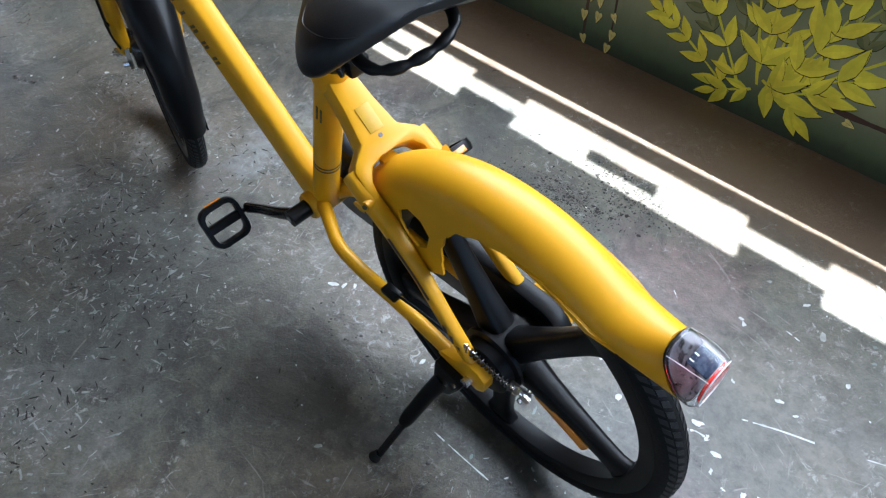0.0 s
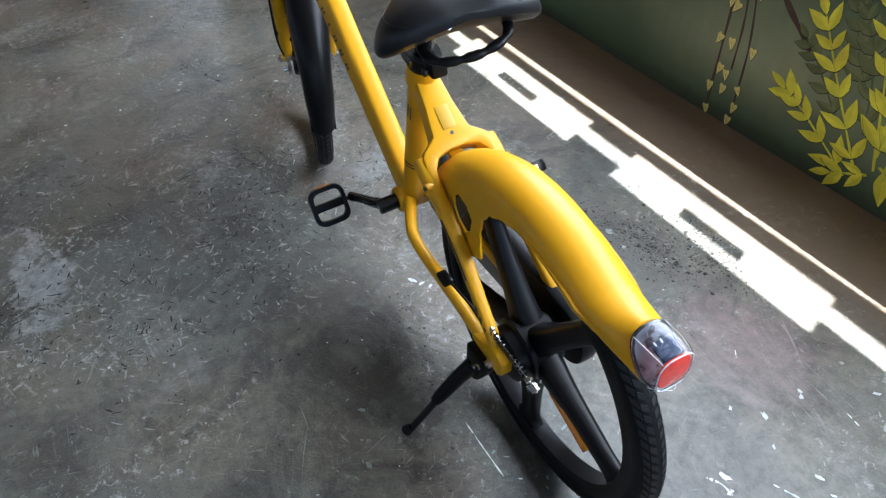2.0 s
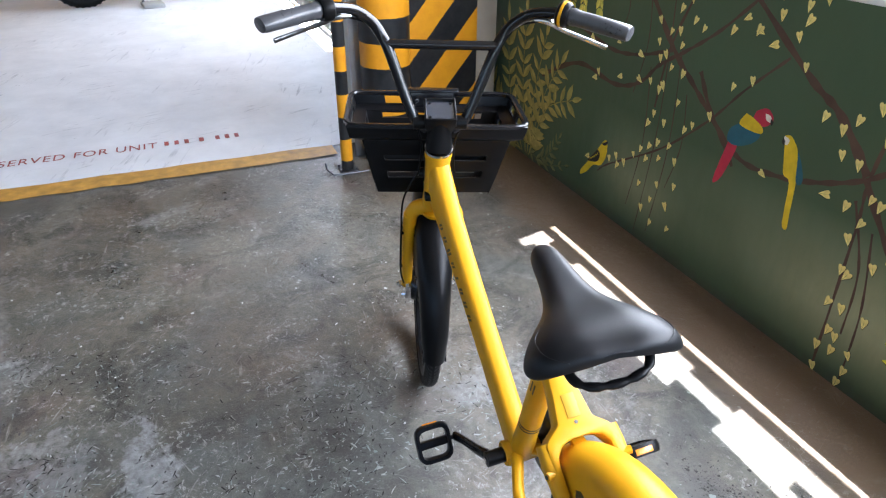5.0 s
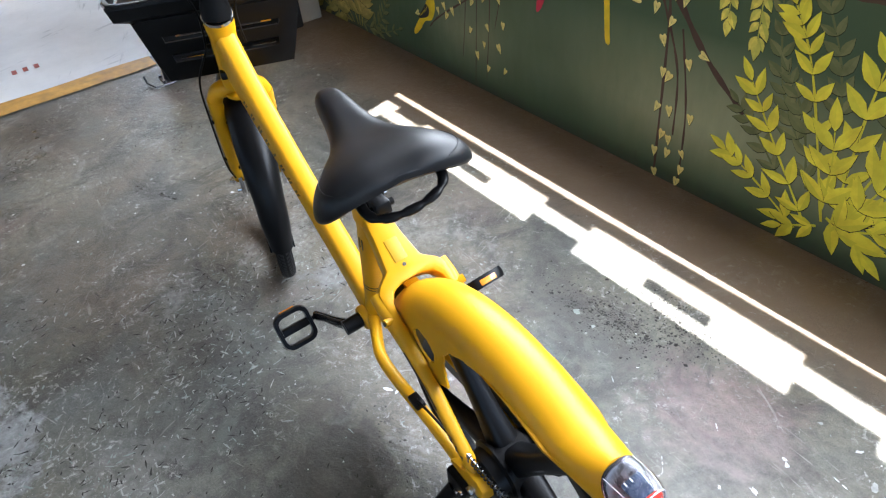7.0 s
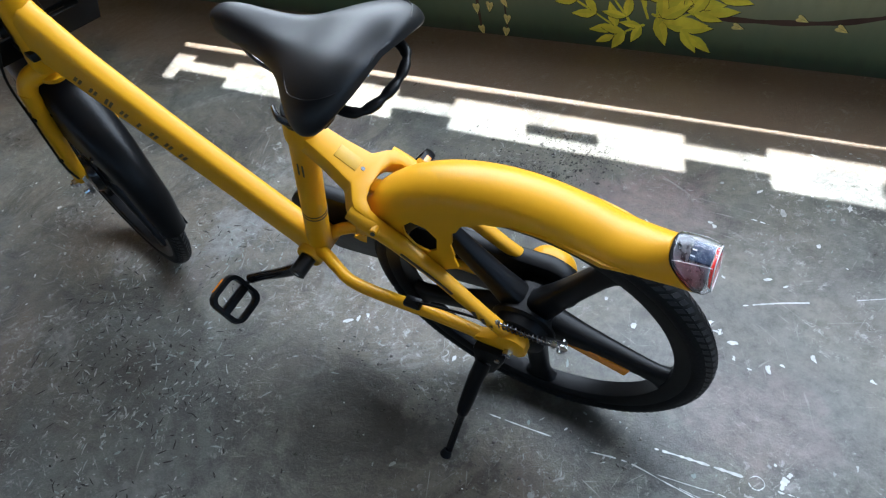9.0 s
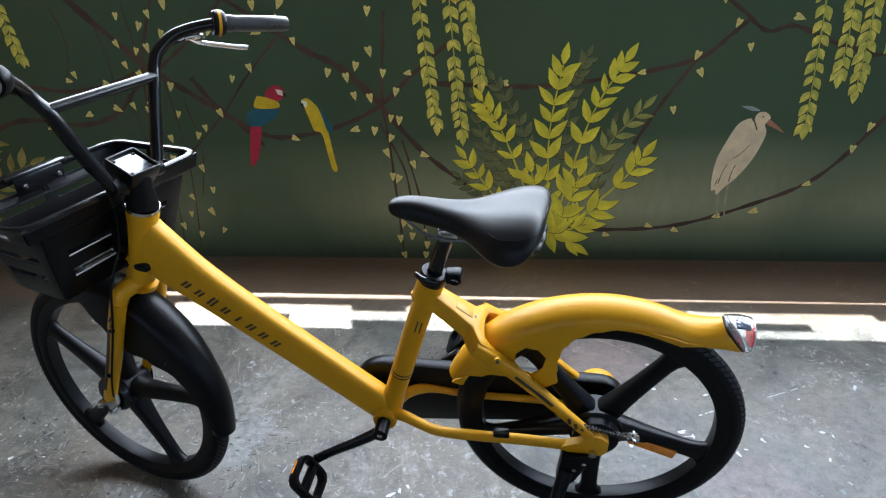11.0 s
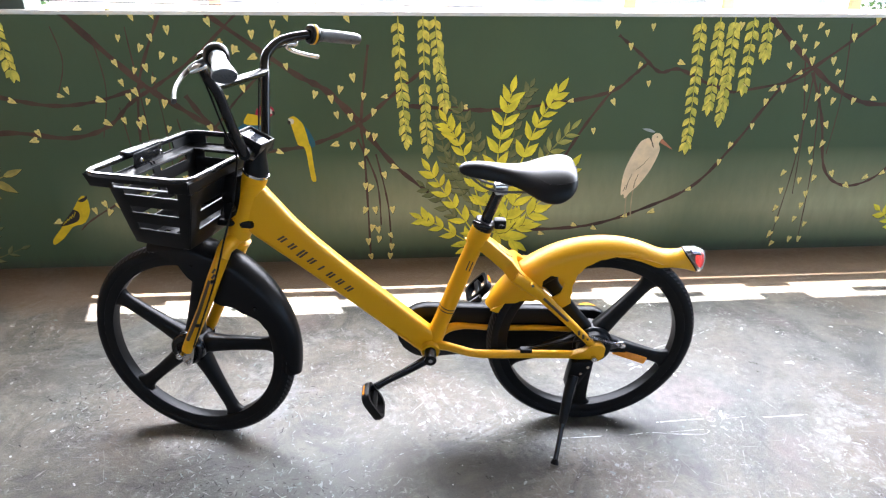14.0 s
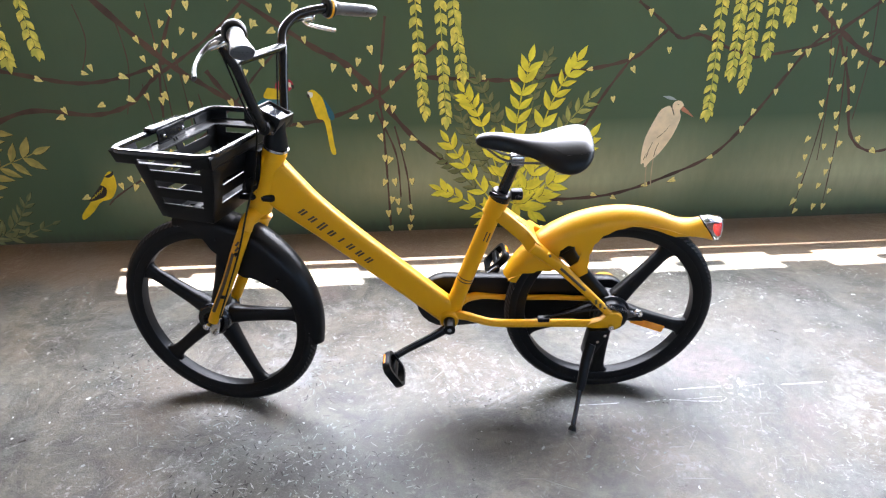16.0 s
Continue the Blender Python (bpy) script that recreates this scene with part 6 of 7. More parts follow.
basket = part("basket", steered(bm), M_BLACK, bike, "black slotted plastic basket", smooth=False)
grown(basket, 0.0015, 0.005)
bm = bmesh.new()
corner = []
for k in range(4):
    p, a, b = TOPS[k], TOPS[(k - 1) % 4], TOPS[(k + 1) % 4]
    corner += [p + (a - p).normalized() * 0.035, p + (a - p).normalized() * 0.01 + (b - p).normalized() * 0.01, p + (b - p).normalized() * 0.035]
corner = [c + (c - front(0.205, 0, 0.9)).normalized() * 0.004 for c in corner]
rings = []
for i, p in enumerate(corner):
    d = (corner[(i + 1) % 12] - corner[i - 1]).normalized()
    outw = d.cross(Vector((0, 0, 1))).normalized()
    rings.append([p + outw * c + Vector((0, 0, s)) for c, s in ((-0.006, -0.004), (-0.006, 0.003), (-0.003, 0.006), (0.006, 0.006), (0.009, 0.003), (0.009, -0.005), (0.006, -0.005), (0.004, -0.001))])
loft(bm, rings, closed=True)
part("basket_rim", steered(bm), M_BLACK_GLOSS, basket)
bm = bmesh.new()
box(bm, -0.945 - 0.352, -0.945 - 0.322, -0.075, 0.075, 0.9, 0.912, 0.004)
box(bm, -0.945 - 0.325, -0.945 - 0.32, -0.06, 0.06, 0.856, 0.905, 0.002)
clip = part("rim_clip", steered(bm), M_BLACK_GLOSS, basket, "metal clip riveted over the front rim")
for y in (-0.042, 0.042):
    bm = bmesh.new()
    turned(bm, [(0.0, 0.006), (0.003, 0.005), (0.004, 0.0)], front(0.318, y, 0.884), (1, 0, 0), 12, False)
    part("rivet", steered(bm), M_CHROME, clip)
bm = bmesh.new()
for y in (-0.006, 0.006):
    tube(bm, [front(0.318, y, 0.87), front(0.308, y, 0.83), front(0.301, y, 0.79)], 0.0025, 8, 3)
part("clip_strap", steered(bm), M_BLACK, clip)
bm = bmesh.new()
box(bm, -0.945 - 0.14, -0.945 - 0.02, -0.03, 0.03, 0.715, 0.735, 0.006)
box(bm, -0.945 - 0.1, -0.945 - 0.045, -0.028, 0.028, 0.735, 0.86, 0.006)
part("basket_bracket", steered(bm), M_BLACK, basket)
bm = bmesh.new()
rod(bm, front(0.075, -0.032, 0.775), front(0.075, -0.045, 0.775), 0.0125, 16)
part("cable_port", steered(bm), M_BLACK, basket)

# lettering on the down tube as plain slanting marks, bands on the seat tube and stays
def side_mark(name, centre, half_l, half_h, angle, parent, skew=0.0):
    bm = bmesh.new()
    m = Matrix.Translation(centre) @ pose(0, 0, 0, 0, angle, 0)
    pts = [(-half_l - skew, -half_h), (half_l - skew, -half_h), (half_l + skew, half_h), (-half_l + skew, half_h)]
    loft(bm, [[m @ Vector((x, dy, z)) for x, z in pts] for dy in (-0.0006, 0.0006)])
    part(name, bm, M_DECAL, parent, smooth=False)


LINE0, LINE1 = Vector((-0.9, -0.0246, 0.681)), Vector((-0.728, -0.0243, 0.52))
for k in range(8):
    c = LINE0.lerp(LINE1, k / 7)
    tall = 0.0145 if k == 2 else 0.0105
    for half_l, shift in (((0.003, -0.0048), (0.003, 0.0048)) if k != 4 else ((0.003, 0.0),)):
        at = c + Vector((0.73, 0, -0.683)) * shift
        side_mark("mark", at, half_l, tall, 42.5, down_tube, 0.003)
        side_mark("mark", (at.x, -at.y, at.z), half_l * 1.3, tall * 1.2, 42.5, down_tube, -0.003)
for k in range(2):
    bm = bmesh.new()
    turned(bm, [(-0.0018, 0.0246), (-0.0018, 0.0252), (0.0018, 0.0252), (0.0018, 0.0246)], (-0.447 + 0.0032 * k, 0, 0.432 + 0.0095 * k), (0.326, 0, 0.945), 28)
    part("band", bm, M_DECAL, seat_tube, "thin dark band")
for k in range(3):
    side_mark("dash", (-0.064 + 0.014 * k, -0.0795, 0.394 - 0.014 * k), 0.0035, 0.008, -8, bike.children[0])
for k in range(2):
    side_mark("dash", (-0.3915 + 0.009 * k, -0.0248, 0.592 - 0.003 * k), 0.0016, 0.016, 19, seat_tube)

# ---- column, post, letters ----
column = thing("column", "concrete column with yellow and black hazard stripes", "column", Matrix.Translation((-3.0, 0.6, 0)))
bm = bmesh.new()
box(bm, -0.5, 0.02, -0.02, 0.5, 0.0, 2.8, 0.012)
part("column_face", bm, M_DIAGONAL, column, "flat face with slanting stripes")
bm = bmesh.new()
tube(bm, [(0.0, -0.03, 0.0), (0.0, -0.03, 2.8)], 0.135, 40)
part("column_corner", bm, M_BANDS, column, "rounded corner with level stripes")
bm = bmesh.new()
box(bm, -0.5, -0.03, -0.15, -0.02, 0.0, 2.8, 0.01)
part("column_side", bm, M_PLASTER, column)
bm = bmesh.new()
box(bm, -0.09, -0.07, -0.205, -0.145, 0.0, 2.8, 0.004)
part("corner_strip", bm, plain("galvanised_strip", (0.4, 0.4, 0.41), 0.4, metal=0.8), column, "grey metal strip")

bm = bmesh.new()
box(bm, -0.48, -0.03, 0.502, 0.64, 0.0, 2.8, 0.008)
part("column_edge", bm, plain("beige_plaster", (0.38, 0.33, 0.27), 0.75, vary=0.15, scale=4), column, "beige plastered edge")

bollard = thing("barrier_post", "slim yellow and black banded post on a bolted plate", "post", Matrix.Translation((-2.905, 0.3, 0)))
bm = bmesh.new()
rod(bm, (0, 0, 0.008), (0, 0, 1.25), 0.032, 24)
turned(bm, [(1.25, 0.032), (1.258, 0.03), (1.262, 0.0)], (0, 0, 0), (0, 0, 1), 24, False)
part("pole", bm, M_POST_BANDS, bollard)
bm = bmesh.new()
box(bm, -0.05, 0.05, -0.05, 0.05, 0.0, 0.008, 0.003)
base_plate = part("base_plate", bm, M_DARK_STEEL, bollard)
bm = bmesh.new()
for a, b in (((0.085, -0.095), (0.085, 0.095)), ((0.085, -0.095), (-0.01, -0.115)), ((0.085, 0.095), (0.0, 0.12))):
    rod(bm, (*a, 0.012), (*b, 0.012), 0.005, 8)
rod(bm, (-0.01, -0.115, 0.01), (-0.02, -0.118, 0.045), 0.005, 8)
part("locking_bar", bm, M_DARK_STEEL, bollard)
for x, y in ((-0.04, -0.04), (0.04, -0.04), (0.04, 0.04), (-0.04, 0.04)):
    bm = bmesh.new()
    rod(bm, (x, y, 0.006), (x, y, 0.018), 0.008, 6)
    part("bolt", bm, M_DARK_STEEL, bollard)

text_data = bpy.data.curves.new("bay_letters", "FONT")
text_data.body = "RESERVED FOR UNIT"
text_data.size, text_data.space_character = 0.135, 1.12
text_ob = new("bay_letters_curve", text_data)
bpy.context.view_layer.update()
me = bpy.data.meshes.new_from_object(text_ob.evaluated_get(bpy.context.evaluated_depsgraph_get()))
bpy.data.objects.remove(text_ob)
me.materials.append(M_RED_LETTER)
LETTERS = pose(-3.62, -1.62, 0.0065, 0, 0, 90)
letters = tagged(new("floor_letters", me), "red stencilled parking words on the white floor", kind="structure")
wide = max(v.co.x for v in me.vertices)
letters.matrix_world = LETTERS @ Matrix.Diagonal((0.95 / wide, 1, 1, 1))
bm = bmesh.new()
for k, (w, gap) in enumerate(((0.045, 0.012), (0.045, 0.012), (0.045, 0.04), (0.05, 0.045), (0.045, 0.012), (0.045, 0.012), (0.045, 0.0))):
    x = 0.99 + sum(a + b for a, b in ((0.045, 0.012), (0.045, 0.012), (0.045, 0.04), (0.05, 0.045), (0.045, 0.012), (0.045, 0.012), (0.045, 0.0))[:k])
    bm.faces.new([bm.verts.new(LETTERS @ Vector((px, py, 0))) for px, py in ((x, 0.015), (x + w * 0.55, 0.015), (x + w * 0.55, 0.085), (x, 0.085))])
structure("floor_marks", bm, M_RED_LETTER, "faded red bars painted on the white floor")

# pale scratches and paint chips on the grey floor
M_CHIP = plain("chalky_white", (0.6, 0.61, 0.6), 0.7, vary=0.2, scale=60, grain=200)
chip_rng = random.Random(21)
chips = bmesh.new()
for k in range(170):
    x, y = chip_rng.uniform(-2.6, 1.8), chip_rng.uniform(-1.6, 1.0)
    r = chip_rng.choice((0.0025, 0.003, 0.004, 0.005, 0.008))
    n = chip_rng.randint(5, 8)
    turn, squash = chip_rng.uniform(0, 6.3), chip_rng.uniform(0.4, 1.0)
    ring = []
    for i in range(n):
        a = 2 * math.pi * i / n
        q = r * chip_rng.uniform(0.6, 1.2)
        u, v = q * math.cos(a), q * math.sin(a) * squash
        ring.append(chips.verts.new((x + u * math.cos(turn) - v * math.sin(turn), y + u * math.sin(turn) + v * math.cos(turn), 0.0012)))
    chips.faces.new(ring)
for x, y, r in ((0.216, 0.535, 9), (0.275, 0.494, 6), (0.167, 0.488, 5), (0.339, 0.289, 5), (0.483, 0.341, 8), (0.407, 0.287, 8), (0.591, 0.326, 6), (0.366, 0.516, 7), (0.33, 0.325, 9), (0.213, 0.65, 6), (0.225, 0.64, 7), (0.405, 0.508, 5), (0.372, 0.274, 4), (0.432, 0.303, 5), (0.047, 0.35, 6), (0.637, 0.282, 6), (0.272, 0.361, 10), (0.3, 0.345, 7), (-0.52, 0.085, 10), (-0.48, 0.115, 6), (-0.5, 0.1, 8), (0.503, 0.784, 10), (0.303, 0.785, 9), (0.779, 0.0, 8), (0.806, 0.571, 9), (0.94, 0.539, 8), (1.184, 0.561, 8), (1.358, 0.507, 9), (0.649, 0.381, 7)):
    ring = []
    turn = chip_rng.uniform(0, 6.3)
    for i in range(11):
        a = 2 * math.pi * i / 11
        q = r * 0.001 * chip_rng.uniform(0.45, 1.25)
        u, v = 1.3 * q * math.cos(a), 0.7 * q * math.sin(a)
        ring.append(chips.verts.new((x + u * math.cos(turn) - v * math.sin(turn), y + u * math.sin(turn) + v * math.cos(turn), 0.0013)))
    chips.faces.new(ring)
tagged(link_mesh("paint_chips", chips, M_CHIP, False), "small white paint chips scattered on the concrete floor", "debris", kind="stuff")
flecks = bmesh.new()
knots = [(chip_rng.uniform(-2.9, 1.4), chip_rng.uniform(-1.9, 1.1), chip_rng.uniform(0.05, 0.22)) for k in range(90)]
for k in range(2600):
    cx, cy, spread = knots[k % 90]
    x, y = chip_rng.gauss(cx, spread), chip_rng.gauss(cy, spread)
    if x < -3.1 or y > 0.98:
        continue
    r = min(0.012, 0.0018 + chip_rng.expovariate(420.0))
    n = chip_rng.randint(6, 9)
    turn, squash = chip_rng.uniform(0, 6.3), chip_rng.choice((0.18, 0.3, 0.5, 0.8))
    ring = []
    for i in range(n):
        a = 2 * math.pi * i / n
        q = r * chip_rng.uniform(0.35, 1.3)
        u, v = q * math.cos(a), q * math.sin(a) * squash
        ring.append(flecks.verts.new((x + u * math.cos(turn) - v * math.sin(turn), y + u * math.sin(turn) + v * math.cos(turn), 0.0008 + 0.0000002 * (k % 500))))
    flecks.faces.new(ring)
M_FLECK = paint("worn_fleck", (0.4, 0.4, 0.385), 0.25, 60, island=0.95)
tagged(link_mesh("floor_flecks", flecks, M_FLECK, False), "pale worn flecks clustered on the concrete floor", "debris", kind="stuff")
# short curved scuffs in clusters, and dark pits where the skin of the concrete has broken away
scuffs = bmesh.new()
scuff_knots = [(-1.0, 0.2), (-1.15, -0.3), (-1.54, -0.93), (-0.95, -0.75), (-1.45, -0.66), (-2.2, -0.9), (-0.65, -0.57), (-1.6, 0.3), (-1.06, -0.18), (-2.3, 0.1), (-1.15, -1.03), (-0.89, -0.21), (-0.85, -0.54), (-1.2, -0.03), (-2.7, -0.5), (-0.75, -0.28), (-1.09, -0.97), (-0.9, -0.84), (-1.7, -1.18)]
for k in range(1500):
    cx, cy = scuff_knots[k % len(scuff_knots)]
    x, y = chip_rng.gauss(cx, 0.11), chip_rng.gauss(cy, 0.09)
    if x < -3.1 or y > 1.0:
        continue
    turn, bend = chip_rng.uniform(0, 6.3), chip_rng.uniform(-0.6, 0.6)
    length, width = chip_rng.choice((0.006, 0.009, 0.012, 0.016, 0.03)), chip_rng.uniform(0.001, 0.0026)
    rows = []
    for i in range(6):
        d = Vector((math.cos(turn), math.sin(turn), 0))
        q = Vector((-d.y, d.x, 0)) * width * chip_rng.uniform(0.4, 1.2) * (0.3 if i in (0, 5) else 1.0)
        p = Vector((x, y, 0.0015 + 0.0000002 * (k % 600)))
        rows.append([scuffs.verts.new(p - q), scuffs.verts.new(p + q)])
        x, y, turn = x + d.x * length / 5, y + d.y * length / 5, turn + bend / 5
    for a, b in zip(rows, rows[1:]):
        if chip_rng.random() > 0.15:
            scuffs.faces.new((a[0], a[1], b[1], b[0]))
tagged(link_mesh("floor_scuffs", scuffs, M_FLECK, False), "short pale scuffs on the worn concrete floor", "debris", kind="stuff")
grit = bmesh.new()
grit_knots = [(-0.27, 0.7, 0.08, 0.035, 6), (-0.16, 0.8, 0.06, 0.03, 4), (-0.4, 0.66, 0.1, 0.035, 4), (-0.3, 0.84, 0.08, 0.03, 2), (-0.36, 0.01, 0.1, 0.03, 1), (-0.2, -0.06, 0.06, 0.04, 1), (0.17, 0.01, 0.05, 0.02, 1), (0.0, -0.15, 0.08, 0.04, 1), (-1.43, -1.12, 0.06, 0.04, 1), (-0.9, -0.28, 0.12, 0.05, 1), (-1.0, -0.15, 0.1, 0.05, 1)]
grit_knots = [k[:4] for k in grit_knots for _ in range(k[4])]
for k in range(3100):
    cx, cy, sx, sy = grit_knots[k % len(grit_knots)]
    x, y = chip_rng.gauss(cx, sx), chip_rng.gauss(cy, sy)
    r, n, turn = min(0.007, 0.0012 + chip_rng.expovariate(800.0)), chip_rng.randint(5, 7), chip_rng.uniform(0, 6.3)
    squash = chip_rng.choice((0.45, 0.65, 0.9))
    top = grit.verts.new((x + r * chip_rng.uniform(-0.3, 0.3), y + r * chip_rng.uniform(-0.3, 0.3), 0.0006 + r * chip_rng.uniform(0.15, 0.5)))
    ring = []
    for i in range(n):
        a = 2 * math.pi * i / n
        u, v = r * chip_rng.uniform(0.6, 1.3) * math.cos(a), r * squash * chip_rng.uniform(0.6, 1.3) * math.sin(a)
        ring.append(grit.verts.new((x + u * math.cos(turn) - v * math.sin(turn), y + u * math.sin(turn) + v * math.cos(turn), -0.0005)))
    for i in range(n):
        grit.faces.new((ring[i], ring[(i + 1) % n], top)).material_index = 0 if cy > 0.5 else 1
for k in range(800):
    cx, cy = scuff_knots[k % len(scuff_knots)]
    x, y, turn = chip_rng.gauss(cx + 0.02, 0.1), chip_rng.gauss(cy, 0.08), chip_rng.uniform(0, 6.3)
    a, b = chip_rng.choice((0.004, 0.006, 0.009, 0.014)), chip_rng.uniform(0.001, 0.0024)
    ring = [(-a, 0), (-a * 0.3, b), (a * 0.5, b * 0.7), (a, -b * 0.3), (a * 0.2, -b), (-a * 0.6, -b * 0.6)]
    grit.faces.new([grit.verts.new((x + u * math.cos(turn) - v * math.sin(turn), y + u * math.sin(turn) + v * math.cos(turn), 0.0007 + 0.0000003 * k)) for u, v in ring])
grit_ob = tagged(link_mesh("floor_grit", grit, plain("black_grit", (0.028, 0.026, 0.023), 0.8, vary=0.35, scale=60, grain=200), False), "dark gritty grains where the concrete skin has broken", "debris", kind="stuff")
grit_ob.data.materials.append(plain("dull_grit", (0.095, 0.09, 0.078), 0.8, vary=0.35, scale=60, grain=200))
scratch = bmesh.new()
for pts, w in (([(-0.094, -0.015), (-0.029, -0.015), (0.048, -0.014)], 0.003), ([(0.127, -0.016), (0.2, -0.009), (0.28, -0.021), (0.342, -0.03), (0.375, -0.032)], 0.0028), ([(0.259, -0.012), (0.318, -0.009), (0.375, -0.006), (0.398, -0.013), (0.377, -0.027), (0.332, -0.025), (0.301, -0.021)], 0.0018),
               ([(0.241, 0.037), (0.293, 0.04), (0.352, 0.042), (0.405, 0.043)], 0.0055), ([(0.47, 0.036), (0.472, 0.059), (0.482, 0.081)], 0.011), ([(0.329, 0.427), (0.396, 0.457), (0.462, 0.481)], 0.004), ([(0.542, 0.515), (0.619, 0.549), (0.669, 0.573)], 0.003), ([(0.48, 0.04), (0.51, 0.041), (0.553, 0.046)], 0.0025),
               ([(0.254, 0.327), (0.278, 0.342), (0.306, 0.343)], 0.005), ([(0.063, 0.616), (0.08, 0.601)], 0.003), ([(0.3, 0.688), (0.342, 0.681)], 0.003), ([(0.415, 0.045), (0.425, 0.053), (0.437, 0.05), (0.442, 0.04), (0.435, 0.029), (0.423, 0.028), (0.415, 0.036)], 0.0022), ([(0.04, 0.457), (0.07, 0.42), (0.05, 0.39)], 0.003), ([(0.604, 0.038), (0.683, 0.038), (0.765, 0.041)], 0.006), ([(0.778, -0.07), (0.81, -0.09), (0.85, -0.111)], 0.004), ([(0.85, 0.33), (0.866, 0.331), (0.89, 0.33)], 0.018)):
    path = smooth_path([(x, y, 0.0014) for x, y in pts], 8)
    rows = []
    for i, p in enumerate(path):
        d = (path[min(i + 1, len(path) - 1)] - path[max(i - 1, 0)]).normalized()
        q = Vector((-d.y, d.x, 0)) * w * 0.5 * chip_rng.uniform(0.3, 1.3) * (1 if 0 < i < len(path) - 1 else 0.1)
        rows.append([scratch.verts.new(p - q), scratch.verts.new(p + q)])
    for a, b in zip(rows, rows[1:]):
        if chip_rng.random() > 0.12:
            scratch.faces.new((a[0], a[1], b[1], b[0]))
tagged(link_mesh("floor_scratches", scratch, M_CHIP, False), "pale scratches on the grey concrete floor", kind="structure")

# ---- motorcycle at the far end ----
moto = thing("motorcycle", "black motorcycle with knobby tyres and a pale pipe", "motorcycle", Matrix.Translation((-8.95, -0.16, 0)) @ pose(0, 0, 0, 0, 0, 8))
M_PALE_PIPE = plain("pale_enamel_pipe", (0.62, 0.62, 0.62), 0.35, vary=0.1)


def moto_wheel(name, y):
    c = (0, y, 0.36)
    bm = bmesh.new()
    arc = [(0.055 * math.sin(radians(d)), 0.305 + 0.055 * math.cos(radians(d))) for d in range(-130, 131, 26)]
    turned(bm, arc, c, (1, 0, 0), 44)
    for k in range(34):
        a = 2 * math.pi * k / 34
        for s in (-0.028, 0.028):
            m = Matrix.Translation(c) @ Matrix.Rotation(a + (0.09 if s > 0 else 0), 4, "X") @ Matrix.Translation((s, 0, 0.352))
            box(bm, -0.02, 0.02, -0.016, 0.016, -0.01, 0.012, 0, m)
    wh = part(name, bm, M_RUBBER, moto, "fat knobby black tyre")
    bm = bmesh.new()
    turned(bm, [(-0.035, 0.262), (-0.035, 0.275), (0.035, 0.275), (0.035, 0.262), (0.0, 0.25)], c, (1, 0, 0), 40)
    part("rim", bm, M_DARK_STEEL, wh)
    bm = bmesh.new()
    turned(bm, [(-0.05, 0.0), (-0.05, 0.045), (0.05, 0.045), (0.05, 0.0)], c, (1, 0, 0), 20, False)
    part("hub", bm, M_DARK_STEEL, wh)
    for k in range(10):
        bm = bmesh.new()
        a = 2 * math.pi * k / 10
        rod(bm, Vector(c) + Vector((0.02 * (-1) ** k, 0.04 * math.cos(a), 0.04 * math.sin(a))), Vector(c) + Vector((0, 0.262 * math.cos(a + 0.2), 0.262 * math.sin(a + 0.2))), 0.008, 8)
        part("spoke", bm, M_DARK_STEEL, wh)


moto_wheel("front_wheel", 0.2)
moto_wheel("rear_wheel", -1.2)
for x in (-0.09, 0.09):
    bm = bmesh.new()
    tube(bm, [(x, 0.2, 0.36), (x, 0.03, 0.78), (x, -0.08, 1.05)], [0.024, 0.026, 0.02], 12)
    part("fork_leg", bm, M_BLACK_GLOSS, moto)
bm = bmesh.new()
tube(bm, [(-0.36, -0.22, 1.12), (-0.2, -0.12, 1.13), (0, -0.09, 1.07), (0.2, -0.12, 1.13), (0.36, -0.22, 1.12)], 0.014, 10, 4)
part("handlebar", bm, M_BLACK, moto)
bm = bmesh.new()
tube(bm, [(0, -0.1, 0.98), (0, -0.16, 0.88), (0, -0.5, 0.84), (0, -0.95, 0.8), (0, -1.2, 0.78)], [0.04, 0.05, 0.05, 0.045, 0.03], 12, 3)
tube(bm, [(0.09, -0.15, 0.85), (0.11, -0.28, 0.5), (0.1, -0.6, 0.3), (0.08, -1.2, 0.36)], 0.02, 10, 4)
tube(bm, [(-0.09, -0.15, 0.85), (-0.11, -0.28, 0.5), (-0.1, -0.6, 0.3), (-0.08, -1.2, 0.36)], 0.02, 10, 4)
part("frame", bm, M_BLACK_GLOSS, moto)
bm = bmesh.new()
loft(bm, [[(w * math.cos(a), y, z + h * math.sin(a)) for a in [2 * math.pi * i / 20 for i in range(20)]] for y, z, w, h in ((-0.14, 0.95, 0.06, 0.05), (-0.22, 0.97, 0.13, 0.1), (-0.4, 0.97, 0.15, 0.12), (-0.55, 0.92, 0.11, 0.08), (-0.6, 0.9, 0.07, 0.05))])
part("tank", bm, M_BLACK_GLOSS, moto)
bm = bmesh.new()
loft(bm, [[(w * math.cos(a), y, z + h * math.sin(a)) for a in [2 * math.pi * i / 20 for i in range(20)]] for y, z, w, h in ((-0.55, 0.9, 0.09, 0.04), (-0.75, 0.89, 0.13, 0.05), (-1.1, 0.93, 0.12, 0.045), (-1.4, 0.97, 0.08, 0.03))])
part("seat", bm, M_LEATHER, moto)
bm = bmesh.new()
box(bm, -0.12, 0.12, -0.66, -0.3, 0.34, 0.56, 0.04)
crankcase = part("crankcase", bm, M_DARK_STEEL, moto)
bm = bmesh.new()
box(bm, -0.085, 0.085, -0.5, -0.28, 0.55, 0.78, 0.03)
part("cylinder", bm, M_DARK_STEEL, crankcase)
